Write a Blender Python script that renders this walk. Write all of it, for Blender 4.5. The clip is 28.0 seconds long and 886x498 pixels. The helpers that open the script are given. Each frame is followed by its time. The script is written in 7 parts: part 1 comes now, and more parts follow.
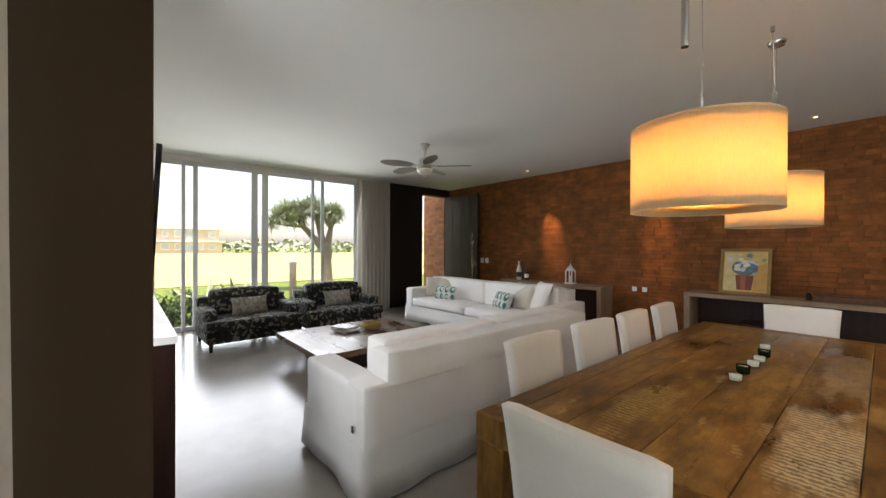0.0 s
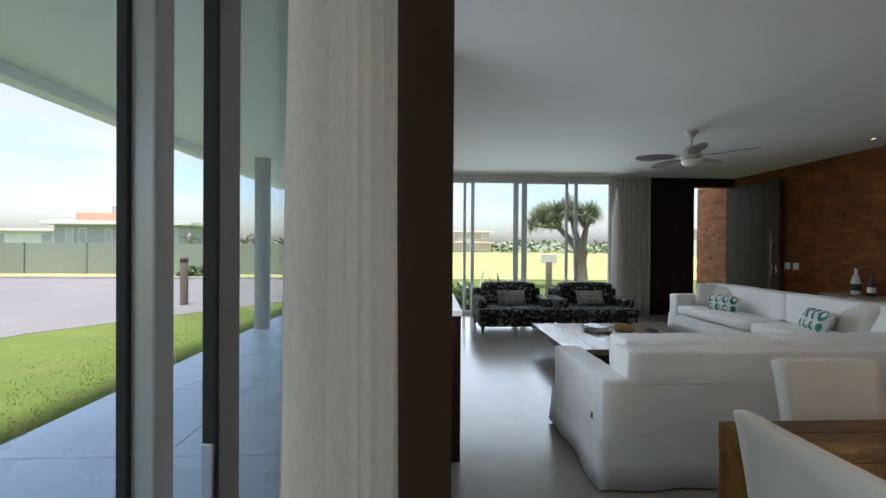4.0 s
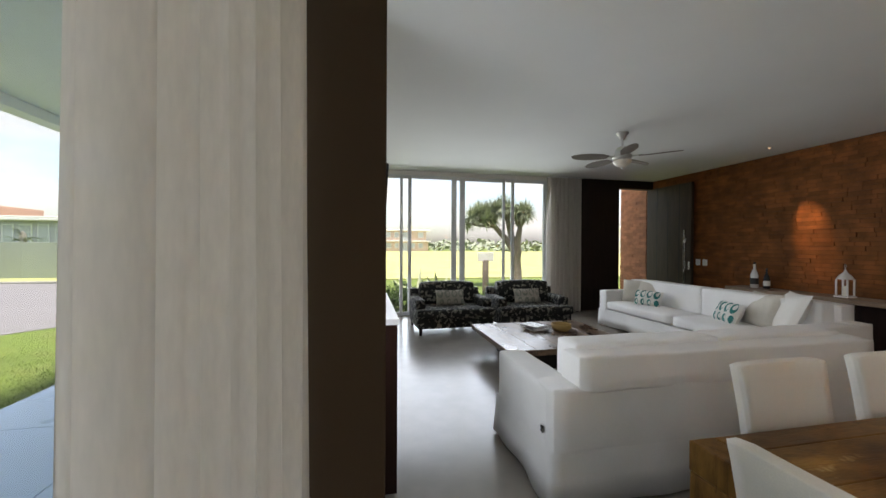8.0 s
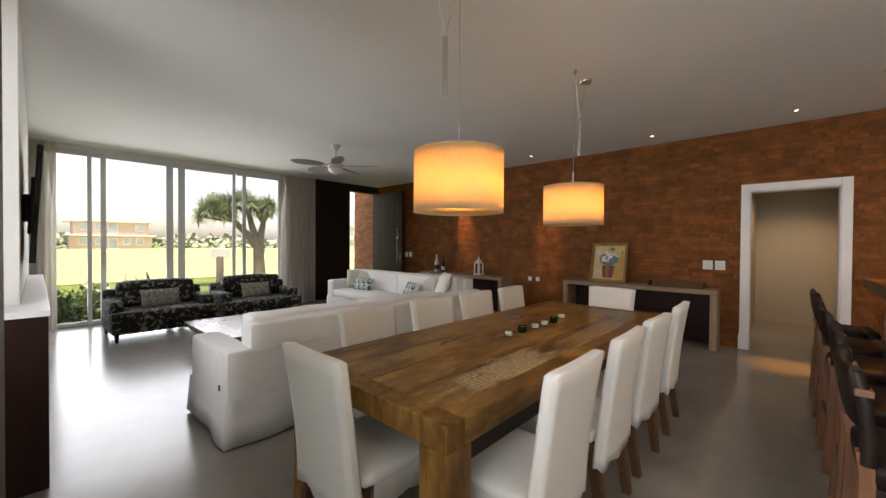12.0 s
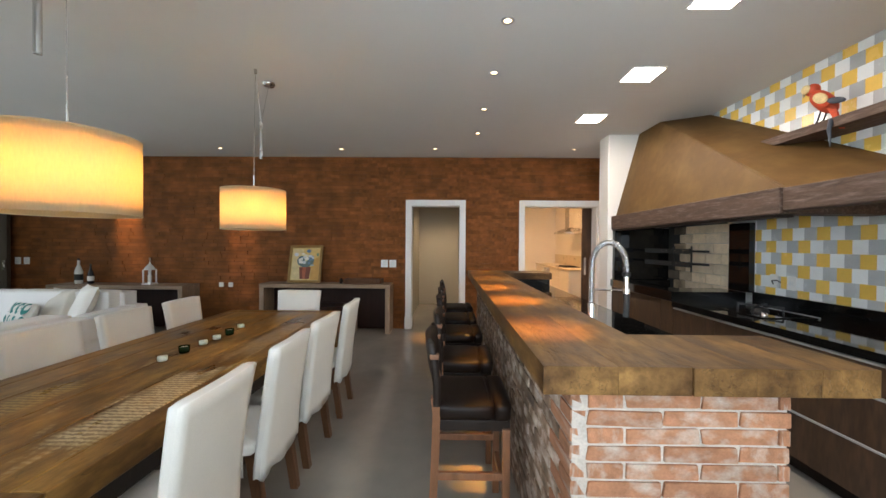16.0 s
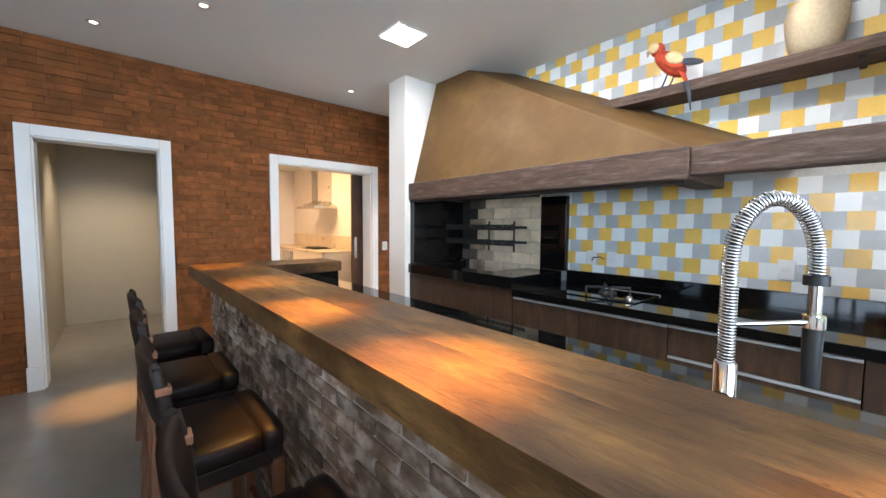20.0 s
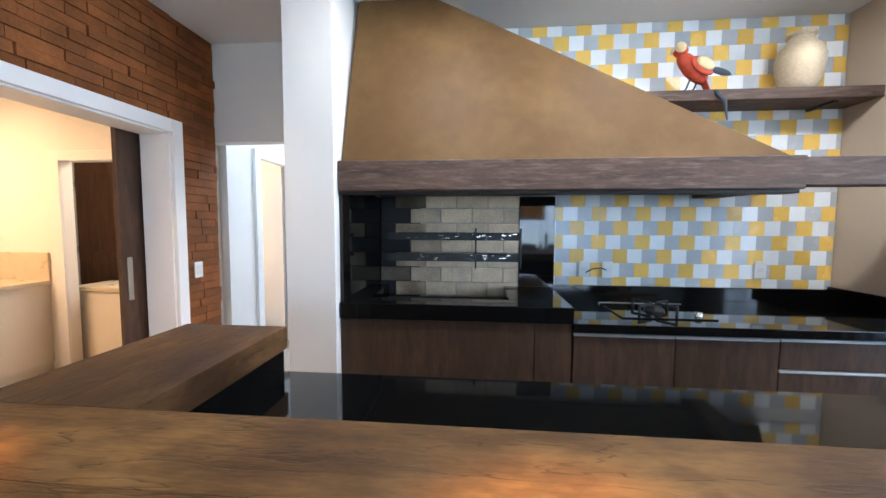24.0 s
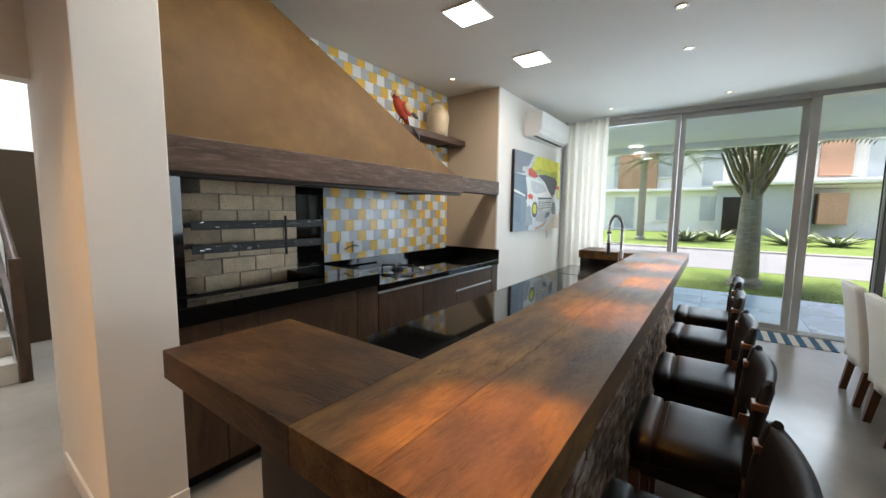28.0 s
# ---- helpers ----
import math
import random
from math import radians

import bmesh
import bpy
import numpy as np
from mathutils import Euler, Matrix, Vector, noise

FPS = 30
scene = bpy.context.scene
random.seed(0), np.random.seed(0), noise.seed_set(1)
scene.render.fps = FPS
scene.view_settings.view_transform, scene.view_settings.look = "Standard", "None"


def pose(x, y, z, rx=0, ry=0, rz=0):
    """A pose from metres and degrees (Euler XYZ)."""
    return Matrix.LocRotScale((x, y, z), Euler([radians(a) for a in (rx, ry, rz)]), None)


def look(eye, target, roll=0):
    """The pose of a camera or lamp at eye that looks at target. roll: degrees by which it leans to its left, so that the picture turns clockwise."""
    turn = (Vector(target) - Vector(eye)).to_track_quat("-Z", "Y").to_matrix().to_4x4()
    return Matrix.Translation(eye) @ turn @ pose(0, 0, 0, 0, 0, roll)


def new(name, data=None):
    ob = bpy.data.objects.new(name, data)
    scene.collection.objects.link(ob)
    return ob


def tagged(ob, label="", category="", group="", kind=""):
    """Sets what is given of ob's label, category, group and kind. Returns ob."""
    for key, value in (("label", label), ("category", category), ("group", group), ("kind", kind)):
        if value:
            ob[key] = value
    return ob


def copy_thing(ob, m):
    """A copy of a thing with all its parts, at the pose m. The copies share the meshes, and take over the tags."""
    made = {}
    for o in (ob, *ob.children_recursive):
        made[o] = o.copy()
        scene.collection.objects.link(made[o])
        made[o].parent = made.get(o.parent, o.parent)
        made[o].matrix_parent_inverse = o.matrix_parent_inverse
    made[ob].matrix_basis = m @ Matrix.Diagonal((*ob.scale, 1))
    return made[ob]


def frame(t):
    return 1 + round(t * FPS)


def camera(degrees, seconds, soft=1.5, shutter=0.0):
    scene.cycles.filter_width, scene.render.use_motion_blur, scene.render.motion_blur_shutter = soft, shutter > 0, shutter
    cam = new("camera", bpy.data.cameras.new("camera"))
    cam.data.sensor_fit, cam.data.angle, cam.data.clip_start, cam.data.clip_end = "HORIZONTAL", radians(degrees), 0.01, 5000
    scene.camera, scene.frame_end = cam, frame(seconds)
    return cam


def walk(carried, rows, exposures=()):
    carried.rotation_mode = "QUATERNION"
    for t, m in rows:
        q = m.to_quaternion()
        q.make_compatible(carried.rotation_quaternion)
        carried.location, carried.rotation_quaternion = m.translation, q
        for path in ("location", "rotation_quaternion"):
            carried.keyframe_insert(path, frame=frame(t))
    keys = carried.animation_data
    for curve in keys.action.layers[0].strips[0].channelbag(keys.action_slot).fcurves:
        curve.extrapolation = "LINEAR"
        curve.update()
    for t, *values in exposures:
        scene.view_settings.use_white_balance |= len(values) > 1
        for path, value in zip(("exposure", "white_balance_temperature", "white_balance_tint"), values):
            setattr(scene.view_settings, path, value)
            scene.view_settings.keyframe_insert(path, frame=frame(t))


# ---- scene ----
cam = camera(99.6, 28.0)
PATH = [
    (0, (0.058, -0.06, 1.397), (1.35, 1.466, 1.391), 0.2),
    (0.5, (-0.006, -0.145, 1.4), (1.005, 1.58, 1.399), 0.4),
    (1, (0.009, -0.247, 1.394), (0.694, 1.632, 1.389), 0.3),
    (1.5, (-0.016, -0.359, 1.402), (0.305, 1.616, 1.395), 0.3),
    (2, (-0.102, -0.469, 1.414), (0.075, 1.523, 1.405), 0.5),
    (2.5, (-0.131, -0.454, 1.405), (0.007, 1.541, 1.392), 0.6),
    (3, (-0.112, -0.433, 1.401), (0.003, 1.564, 1.39), 0.4),
    (3.5, (-0.046, -0.403, 1.403), (0.048, 1.594, 1.392), 0.3),
    (4, (0.013, -0.387, 1.404), (0.094, 1.611, 1.393), 0.4),
    (4.5, (0.06, -0.388, 1.405), (0.133, 1.611, 1.393), 0.4),
    (6.5, (0.12, -0.315, 1.404), (0.173, 1.684, 1.39), 0.2),
    (7, (0.143, -0.269, 1.403), (0.194, 1.73, 1.384), 0.0),
    (7.5, (0.077, -0.136, 1.403), (0.209, 1.859, 1.383), 0.2),
    (8, (0.043, -0.071, 1.4), (0.458, 1.886, 1.384), 0.3),
    (8.5, (0.08, -0.115, 1.408), (0.786, 1.756, 1.382), 0.3),
    (9, (0.155, -0.215, 1.401), (1.063, 1.568, 1.376), 0.5),
    (9.5, (0.226, -0.375, 1.392), (1.253, 1.341, 1.37), 0.3),
    (10, (0.236, -0.448, 1.391), (1.323, 1.23, 1.368), 0.5),
    (10.5, (0.173, -0.59, 1.38), (1.294, 1.067, 1.362), 0.4),
    (11, (0.13, -0.787, 1.384), (1.364, 0.787, 1.364), 0.4),
    (11.5, (0.158, -0.883, 1.366), (1.543, 0.559, 1.343), 0.3),
    (12, (0.187, -0.95, 1.367), (1.659, 0.404, 1.341), 0.4),
    (12.5, (0.191, -0.986, 1.365), (1.738, 0.282, 1.338), 0.4),
    (14.5, (0.214, -1.175, 1.421), (1.941, -0.166, 1.397), 0.4),
    (15, (0.216, -1.188, 1.423), (2.085, -0.477, 1.399), 0.5),
    (15.5, (0.203, -1.182, 1.429), (2.172, -0.833, 1.408), 0.5),
    (16, (0.225, -1.198, 1.428), (2.224, -1.174, 1.405), 0.4),
    (16.5, (0.396, -1.24, 1.401), (2.387, -1.425, 1.367), 0.3),
    (17, (0.557, -1.282, 1.451), (2.527, -1.619, 1.396), 0.1),
    (17.5, (0.731, -1.209, 1.464), (2.664, -1.716, 1.374), -0.1),
    (18, (0.959, -1.174, 1.404), (2.826, -1.887, 1.344), 0.3),
    (18.5, (1.223, -1.147, 1.387), (3.004, -2.055, 1.311), 0.2),
    (19, (1.513, -1.111, 1.384), (3.22, -2.149, 1.297), 0.1),
    (19.5, (1.77, -1.105, 1.402), (3.405, -2.253, 1.307), 0.4),
    (20, (2.045, -1.063, 1.387), (3.545, -2.379, 1.263), 0.4),
    (20.5, (2.34, -1.14, 1.39), (3.767, -2.535, 1.262), 0.4),
    (21, (2.631, -1.139, 1.365), (4.027, -2.567, 1.249), 0.6),
    (21.5, (2.901, -1.128, 1.365), (4.25, -2.601, 1.256), 0.7),
    (23.5, (4.188, -1.196, 1.446), (4.784, -3.1, 1.306), 0.1),
    (24, (4.397, -1.233, 1.456), (4.582, -3.22, 1.323), 0.2),
    (24.5, (4.613, -1.216, 1.477), (4.385, -3.198, 1.336), 0.3),
    (25, (4.776, -1.3, 1.468), (4.163, -3.198, 1.317), 0.3),
    (25.5, (4.954, -1.369, 1.473), (3.97, -3.105, 1.333), 0.6),
    (26, (5.169, -1.37, 1.512), (3.923, -2.926, 1.363), 0.7),
    (26.5, (5.365, -1.306, 1.503), (3.96, -2.721, 1.351), 0.6),
    (27, (5.541, -1.208, 1.502), (4.054, -2.534, 1.326), 0.5),
    (27.5, (5.715, -1.247, 1.49), (4.172, -2.506, 1.303), 0.8),
    (28, (5.882, -1.299, 1.477), (4.269, -2.465, 1.272), 0.6),
]
walk(cam, [(t, look(eye, target, roll)) for t, eye, target, roll in PATH],
     exposures=[(0.0, 2.25, 7400, 18), (1.0, 2.1, 6900, 14), (2.0, 1.8, 6500, 10), (4.0, 1.6, 6400, 12), (6.5, 1.68, 6600, 16), (8.0, 1.88, 7000, 16), (9.0, 2.02, 7400, 16), (12.0, 2.05, 7600, 20), (15.0, 2.28, 7300, 18),
                (16.0, 2.43, 6700, 12), (17.0, 2.56, 6700, 14), (19.0, 2.78, 6000, 10), (21.5, 2.92, 5750, 10), (24.0, 2.86, 5400, 10), (26.0, 2.4, 6100, 10), (28.0, 2.2, 6500, 10)])
# ---- world and sun ----
SUN_EL, SUN_AZ = radians(80), radians(200)
world = bpy.data.worlds.new("world")
scene.world = world
world.use_nodes = True
wn = world.node_tree
sky = wn.nodes.new("ShaderNodeTexSky")
sky.sky_type = "NISHITA"
sky.sun_disc = False
sky.sun_elevation, sky.sun_rotation = SUN_EL, SUN_AZ
sky.air_density, sky.dust_density = 1.0, 2.5
wn.nodes["Background"].inputs[1].default_value = 0.105
# thin broken cloud over the blue
sky_at, sky_map, puff = wn.nodes.new("ShaderNodeTexCoord"), wn.nodes.new("ShaderNodeMapping"), wn.nodes.new("ShaderNodeTexNoise")
sky_map.inputs["Scale"].default_value = (1.0, 1.0, 3.2)
puff.inputs["Scale"].default_value, puff.inputs["Detail"].default_value = 3.4, 8
cover, pale, cloud = wn.nodes.new("ShaderNodeMapRange"), wn.nodes.new("ShaderNodeRGBToBW"), wn.nodes.new("ShaderNodeMix")
cover.inputs[1].default_value, cover.inputs[2].default_value = 0.44, 0.64
cloud.data_type = "RGBA"
wn.links.new(sky_at.outputs["Generated"], sky_map.inputs[0])
wn.links.new(sky_map.outputs[0], puff.inputs["Vector"])
wn.links.new(puff.outputs["Fac"], cover.inputs[0])
wn.links.new(sky.outputs[0], pale.inputs[0])
wn.links.new(cover.outputs[0], cloud.inputs["Factor"])
wn.links.new(sky.outputs[0], cloud.inputs["A"])
wn.links.new(pale.outputs[0], cloud.inputs["B"])
wn.links.new(cloud.outputs["Result"], wn.nodes["Background"].inputs[0])
sun_data = bpy.data.lights.new("sun", "SUN")
sun_data.energy, sun_data.angle, sun_data.color = 2.6, radians(10), (1.0, 0.95, 0.87)
sun = new("sun", sun_data)
sun.matrix_world = look((math.sin(SUN_AZ) * 30, math.cos(SUN_AZ) * 30, 30 * math.tan(SUN_EL)), (0, 0, 0))


def lamp(name, kind, m, watts, color, **more):
    data = bpy.data.lights.new(name, kind)
    data.energy, data.color = watts, color
    data.shadow_soft_size = more.get("radius", 0.03)
    if kind == "SPOT":
        data.spot_size, data.spot_blend = radians(more.get("cone", 40)), more.get("blend", 0.6)
    if kind == "AREA":
        data.size = more.get("size", 0.2)
        data.spread = radians(more.get("spread", 180))
        if "size_y" in more:
            data.shape, data.size_y = "RECTANGLE", more["size_y"]
    ob = new(name, data)
    ob.matrix_world = m
    return ob


WARM = (1.0, 0.62, 0.30)
NEUTRAL = (1.0, 0.86, 0.68)

DAYLIGHT = (0.76, 0.88, 1.0)
# the light of sky and sunlit ground in the openings towards the garden and the veranda
lamp("garden_window_light", "AREA", look((2.1, 7.34, 1.42), (2.1, 0, 0.3)), 23, DAYLIGHT, size=3.6, size_y=2.7, spread=130)
lamp("veranda_window_light", "AREA", look((-0.335, -1.60, 1.80), (3, -2.50, 1.75)), 13, DAYLIGHT, size=3.2, size_y=1.9, spread=120)
lamp("recess_window_light", "AREA", look((-0.335, 1.83, 1.7), (5.0, 3.6, 1.5)), 3.5, DAYLIGHT, size=1.0, size_y=2.0, spread=100)
lamp("curtain_opening_light", "AREA", look((-0.30, 0.62, 1.5), (2.0, 0.62, 1.5)), 0.5, DAYLIGHT, size=0.55, size_y=2.4)
# ---- materials ----
def mat(name, color, rough=0.6, metal=0.0, vary=0.15, scale=4.0, fine=60.0, bump=0.15, depth=0.004, stretch=(1, 1, 1), spread=0.0,
        second=None, mix=(0.45, 0.6), rough_vary=0.1, **more):
    """A surface with variation at two scales; stretch lengthens its grain, spread varies it from object to object."""
    m = bpy.data.materials.new(name)
    m.use_nodes = True
    t = m.node_tree
    n, l = t.nodes, t.links
    b = n["Principled BSDF"]
    tc, mp = n.new("ShaderNodeTexCoord"), n.new("ShaderNodeMapping")
    mp.inputs["Scale"].default_value = stretch
    l.new(tc.outputs["Object"], mp.inputs["Vector"])
    oi = n.new("ShaderNodeObjectInfo")
    shift = n.new("ShaderNodeVectorMath")
    shift.operation = "MULTIPLY_ADD"
    l.new(oi.outputs["Random"], shift.inputs[0])
    shift.inputs[1].default_value = (37, 17, 29)
    l.new(mp.outputs[0], shift.inputs[2])
    big, small = n.new("ShaderNodeTexNoise"), n.new("ShaderNodeTexNoise")
    big.inputs["Scale"].default_value, small.inputs["Scale"].default_value = scale, fine
    big.inputs["Detail"].default_value, small.inputs["Detail"].default_value = 5, 3
    for k in (big, small):
        l.new(shift.outputs[0], k.inputs["Vector"])
    dark = tuple(c * (1 - vary) for c in color)
    light = tuple(min(1, c * (1 + vary)) for c in color)
    ramp = n.new("ShaderNodeValToRGB")
    ramp.color_ramp.elements[0].position, ramp.color_ramp.elements[1].position = 0.3, 0.7
    ramp.color_ramp.elements[0].color, ramp.color_ramp.elements[1].color = (*dark, 1), (*light, 1)
    l.new(big.outputs["Fac"], ramp.inputs[0])
    col = ramp.outputs[0]
    if second:
        sp = n.new("ShaderNodeTexNoise")
        sp.inputs["Scale"].default_value, sp.inputs["Detail"].default_value = more.get("second_scale", scale * 2.5), 6
        l.new(shift.outputs[0], sp.inputs["Vector"])
        mr = n.new("ShaderNodeMapRange")
        mr.inputs[1].default_value, mr.inputs[2].default_value = mix
        l.new(sp.outputs["Fac"], mr.inputs[0])
        mx = n.new("ShaderNodeMix")
        mx.data_type = "RGBA"
        l.new(mr.outputs[0], mx.inputs["Factor"])
        l.new(col, mx.inputs["A"])
        mx.inputs["B"].default_value = (*second, 1)
        col = mx.outputs["Result"]
    fin = n.new("ShaderNodeMix")
    fin.data_type, fin.blend_type = "RGBA", "MULTIPLY"
    fin.inputs["Factor"].default_value = more.get("grain", 0.35)
    fr = n.new("ShaderNodeValToRGB")
    fr.color_ramp.elements[0].position, fr.color_ramp.elements[1].position = 0.35, 0.65
    fr.color_ramp.elements[0].color = (0.55, 0.55, 0.55, 1)
    l.new(small.outputs["Fac"], fr.inputs[0])
    l.new(col, fin.inputs["A"])
    l.new(fr.outputs[0], fin.inputs["B"])
    col = fin.outputs["Result"]
    if spread:
        hs = n.new("ShaderNodeHueSaturation")
        src = n.new("ShaderNodeNewGeometry").outputs["Random Per Island"] if more.get("islands") else oi.outputs["Random"]
        mv = n.new("ShaderNodeMapRange")
        mv.inputs[3].default_value, mv.inputs[4].default_value = 1 - spread, 1 + spread
        l.new(src, mv.inputs[0])
        l.new(mv.outputs[0], hs.inputs["Value"])
        l.new(col, hs.inputs["Color"])
        col = hs.outputs[0]
    l.new(col, b.inputs["Base Color"])
    rr = n.new("ShaderNodeMapRange")
    rr.inputs[3].default_value, rr.inputs[4].default_value = max(0.02, rough - rough_vary), min(1, rough + rough_vary)
    l.new(big.outputs["Fac"], rr.inputs[0])
    l.new(rr.outputs[0], b.inputs["Roughness"])
    b.inputs["Metallic"].default_value = metal
    b.inputs["Specular IOR Level"].default_value = more.get("spec", 0.5)
    if bump:
        bp = n.new("ShaderNodeBump")
        bp.inputs["Strength"].default_value, bp.inputs["Distance"].default_value = bump, depth
        l.new(small.outputs["Fac"], bp.inputs["Height"])
        l.new(bp.outputs[0], b.inputs["Normal"])
    if more.get("glow"):
        b.inputs["Emission Color"].default_value = (*more["glow_color"], 1)
        b.inputs["Emission Strength"].default_value = more["glow"]
    return m


def timber(name, light, dark, along, rough=0.42, cross=3.6, spec=0.16, relief=0.25, worn=()):
    """Old worn boards: blotches, soft streaks and thin cracks along the grain; worn: pale saw-marked patches."""
    m = bpy.data.materials.new(name)
    m.use_nodes = True
    n, l = m.node_tree.nodes, m.node_tree.links
    b = n["Principled BSDF"]
    tc, oi = n.new("ShaderNodeTexCoord"), n.new("ShaderNodeObjectInfo")
    shift = n.new("ShaderNodeVectorMath")
    shift.operation, shift.inputs[1].default_value = "MULTIPLY_ADD", (7, 11, 5)
    l.new(oi.outputs["Random"], shift.inputs[0])
    l.new(tc.outputs["Object"], shift.inputs[2])

    def field(scale, ratio, detail):
        mp, nz = n.new("ShaderNodeMapping"), n.new("ShaderNodeTexNoise")
        mp.inputs["Scale"].default_value = [1 if i == along else ratio for i in range(3)]
        nz.inputs["Scale"].default_value, nz.inputs["Detail"].default_value = scale, detail
        l.new(shift.outputs[0], mp.inputs[0])
        l.new(mp.outputs[0], nz.inputs["Vector"])
        return nz.outputs["Fac"]

    def remap(value, a, b_, lo, hi):
        mr = n.new("ShaderNodeMapRange")
        mr.inputs[1].default_value, mr.inputs[2].default_value, mr.inputs[3].default_value, mr.inputs[4].default_value = a, b_, lo, hi
        l.new(value, mr.inputs[0])
        return mr.outputs[0]

    def blend(kind, fac, a, c):
        mx = n.new("ShaderNodeMix")
        mx.data_type, mx.blend_type = "RGBA", kind
        for sock, val in (("Factor", fac), ("A", a), ("B", c)):
            if isinstance(val, tuple):
                mx.inputs[sock].default_value = (*val, 1)
            elif isinstance(val, float):
                mx.inputs[sock].default_value = val
            else:
                l.new(val, mx.inputs[sock])
        return mx.outputs["Result"]
    blotch, streak, fine = field(2.6, cross * 0.5, 7), field(2.2, cross * 2.6, 5), field(30, cross, 4)
    col = blend("MIX", remap(blotch, 0.36, 0.66, 0.0, 1.0), dark, light)
    col = blend("MULTIPLY", remap(streak, 0.36, 0.6, 0.5, 0.0), col, tuple(0.35 + 0.3 * c for c in light))
    col = blend("MULTIPLY", remap(field(9, cross * 0.7, 8), 0.40, 0.56, 0.55, 0.0), col, (0.5, 0.45, 0.42))
    dist = n.new("ShaderNodeMath")
    dist.operation, dist.inputs[1].default_value = "SUBTRACT", 0.5
    l.new(field(1.5, cross * 2.2, 4), dist.inputs[0])
    ab = n.new("ShaderNodeMath")
    ab.operation = "ABSOLUTE"
    l.new(dist.outputs[0], ab.inputs[0])
    crack = remap(ab.outputs[0], 0.0, 0.006, 0.6, 0.0)
    col = blend("MIX", crack, col, tuple(c * 0.4 for c in dark))
    col = blend("MULTIPLY", remap(fine, 0.4, 0.6, 0.22, 0.0), col, (0.45, 0.42, 0.4))
    for cx, cy, rx, ry, tint, most in worn:
        at, ball = n.new("ShaderNodeMapping"), n.new("ShaderNodeTexGradient")
        ball.gradient_type = "SPHERICAL"
        at.inputs["Location"].default_value = (-cx / rx, -cy / ry, 0)
        at.inputs["Scale"].default_value = (1 / rx, 1 / ry, 0)
        l.new(tc.outputs["Object"], at.inputs[0])
        l.new(at.outputs[0], ball.inputs[0])
        rag = n.new("ShaderNodeMath")
        rag.operation, rag.inputs[1].default_value = "MULTIPLY_ADD", 1.5
        l.new(field(5.0, 3.0, 8), rag.inputs[0])
        l.new(ball.outputs["Fac"], rag.inputs[2])
        saw = n.new("ShaderNodeTexWave")
        saw.bands_direction = "X"
        saw.inputs["Scale"].default_value, saw.inputs["Distortion"].default_value, saw.inputs["Detail Scale"].default_value = 12.0, 4.0, 4.0
        l.new(tc.outputs["Object"], saw.inputs["Vector"])
        mk2 = n.new("ShaderNodeMath")
        mk2.operation = "MULTIPLY"
        l.new(remap(rag.outputs[0], 0.95, 1.25, 0.0, most), mk2.inputs[0])
        l.new(remap(saw.outputs["Fac"], 0.25, 0.7, 0.25, 1.0), mk2.inputs[1])
        col = blend("MIX", mk2.outputs[0], col, tint)
    l.new(col, b.inputs["Base Color"])
    l.new(remap(blotch, 0.3, 0.7, rough - 0.08, rough + 0.1), b.inputs["Roughness"])
    bp = n.new("ShaderNodeBump")
    bp.inputs["Strength"].default_value, bp.inputs["Distance"].default_value = relief, 0.003
    b.inputs["Specular IOR Level"].default_value = spec
    l.new(blend("MULTIPLY", 1.0, fine, remap(ab.outputs[0], 0.0, 0.015, 0.2, 1.0)), bp.inputs["Height"])
    l.new(bp.outputs[0], b.inputs["Normal"])
    return m


def glass(name, tint=(0.97, 0.985, 0.98), rough=0.0):
    m = bpy.data.materials.new(name)
    m.use_nodes = True
    n, l = m.node_tree.nodes, m.node_tree.links
    n.remove(n["Principled BSDF"])
    clear, shine, mixer = n.new("ShaderNodeBsdfTransparent"), n.new("ShaderNodeBsdfGlossy"), n.new("ShaderNodeMixShader")
    facing, power, fres = n.new("ShaderNodeLayerWeight"), n.new("ShaderNodeMath"), n.new("ShaderNodeMapRange")
    clear.inputs[0].default_value = (*tint, 1)
    shine.inputs["Roughness"].default_value = rough
    power.operation, power.inputs[1].default_value = "POWER", 5.0
    l.new(facing.outputs["Facing"], power.inputs[0])
    l.new(power.outputs[0], fres.inputs[0])
    fres.inputs[3].default_value, fres.inputs[4].default_value = 0.025, 0.9
    l.new(fres.outputs[0], mixer.inputs[0])
    l.new(clear.outputs[0], mixer.inputs[1])
    l.new(shine.outputs[0], mixer.inputs[2])
    l.new(mixer.outputs[0], n["Material Output"].inputs[0])
    return m


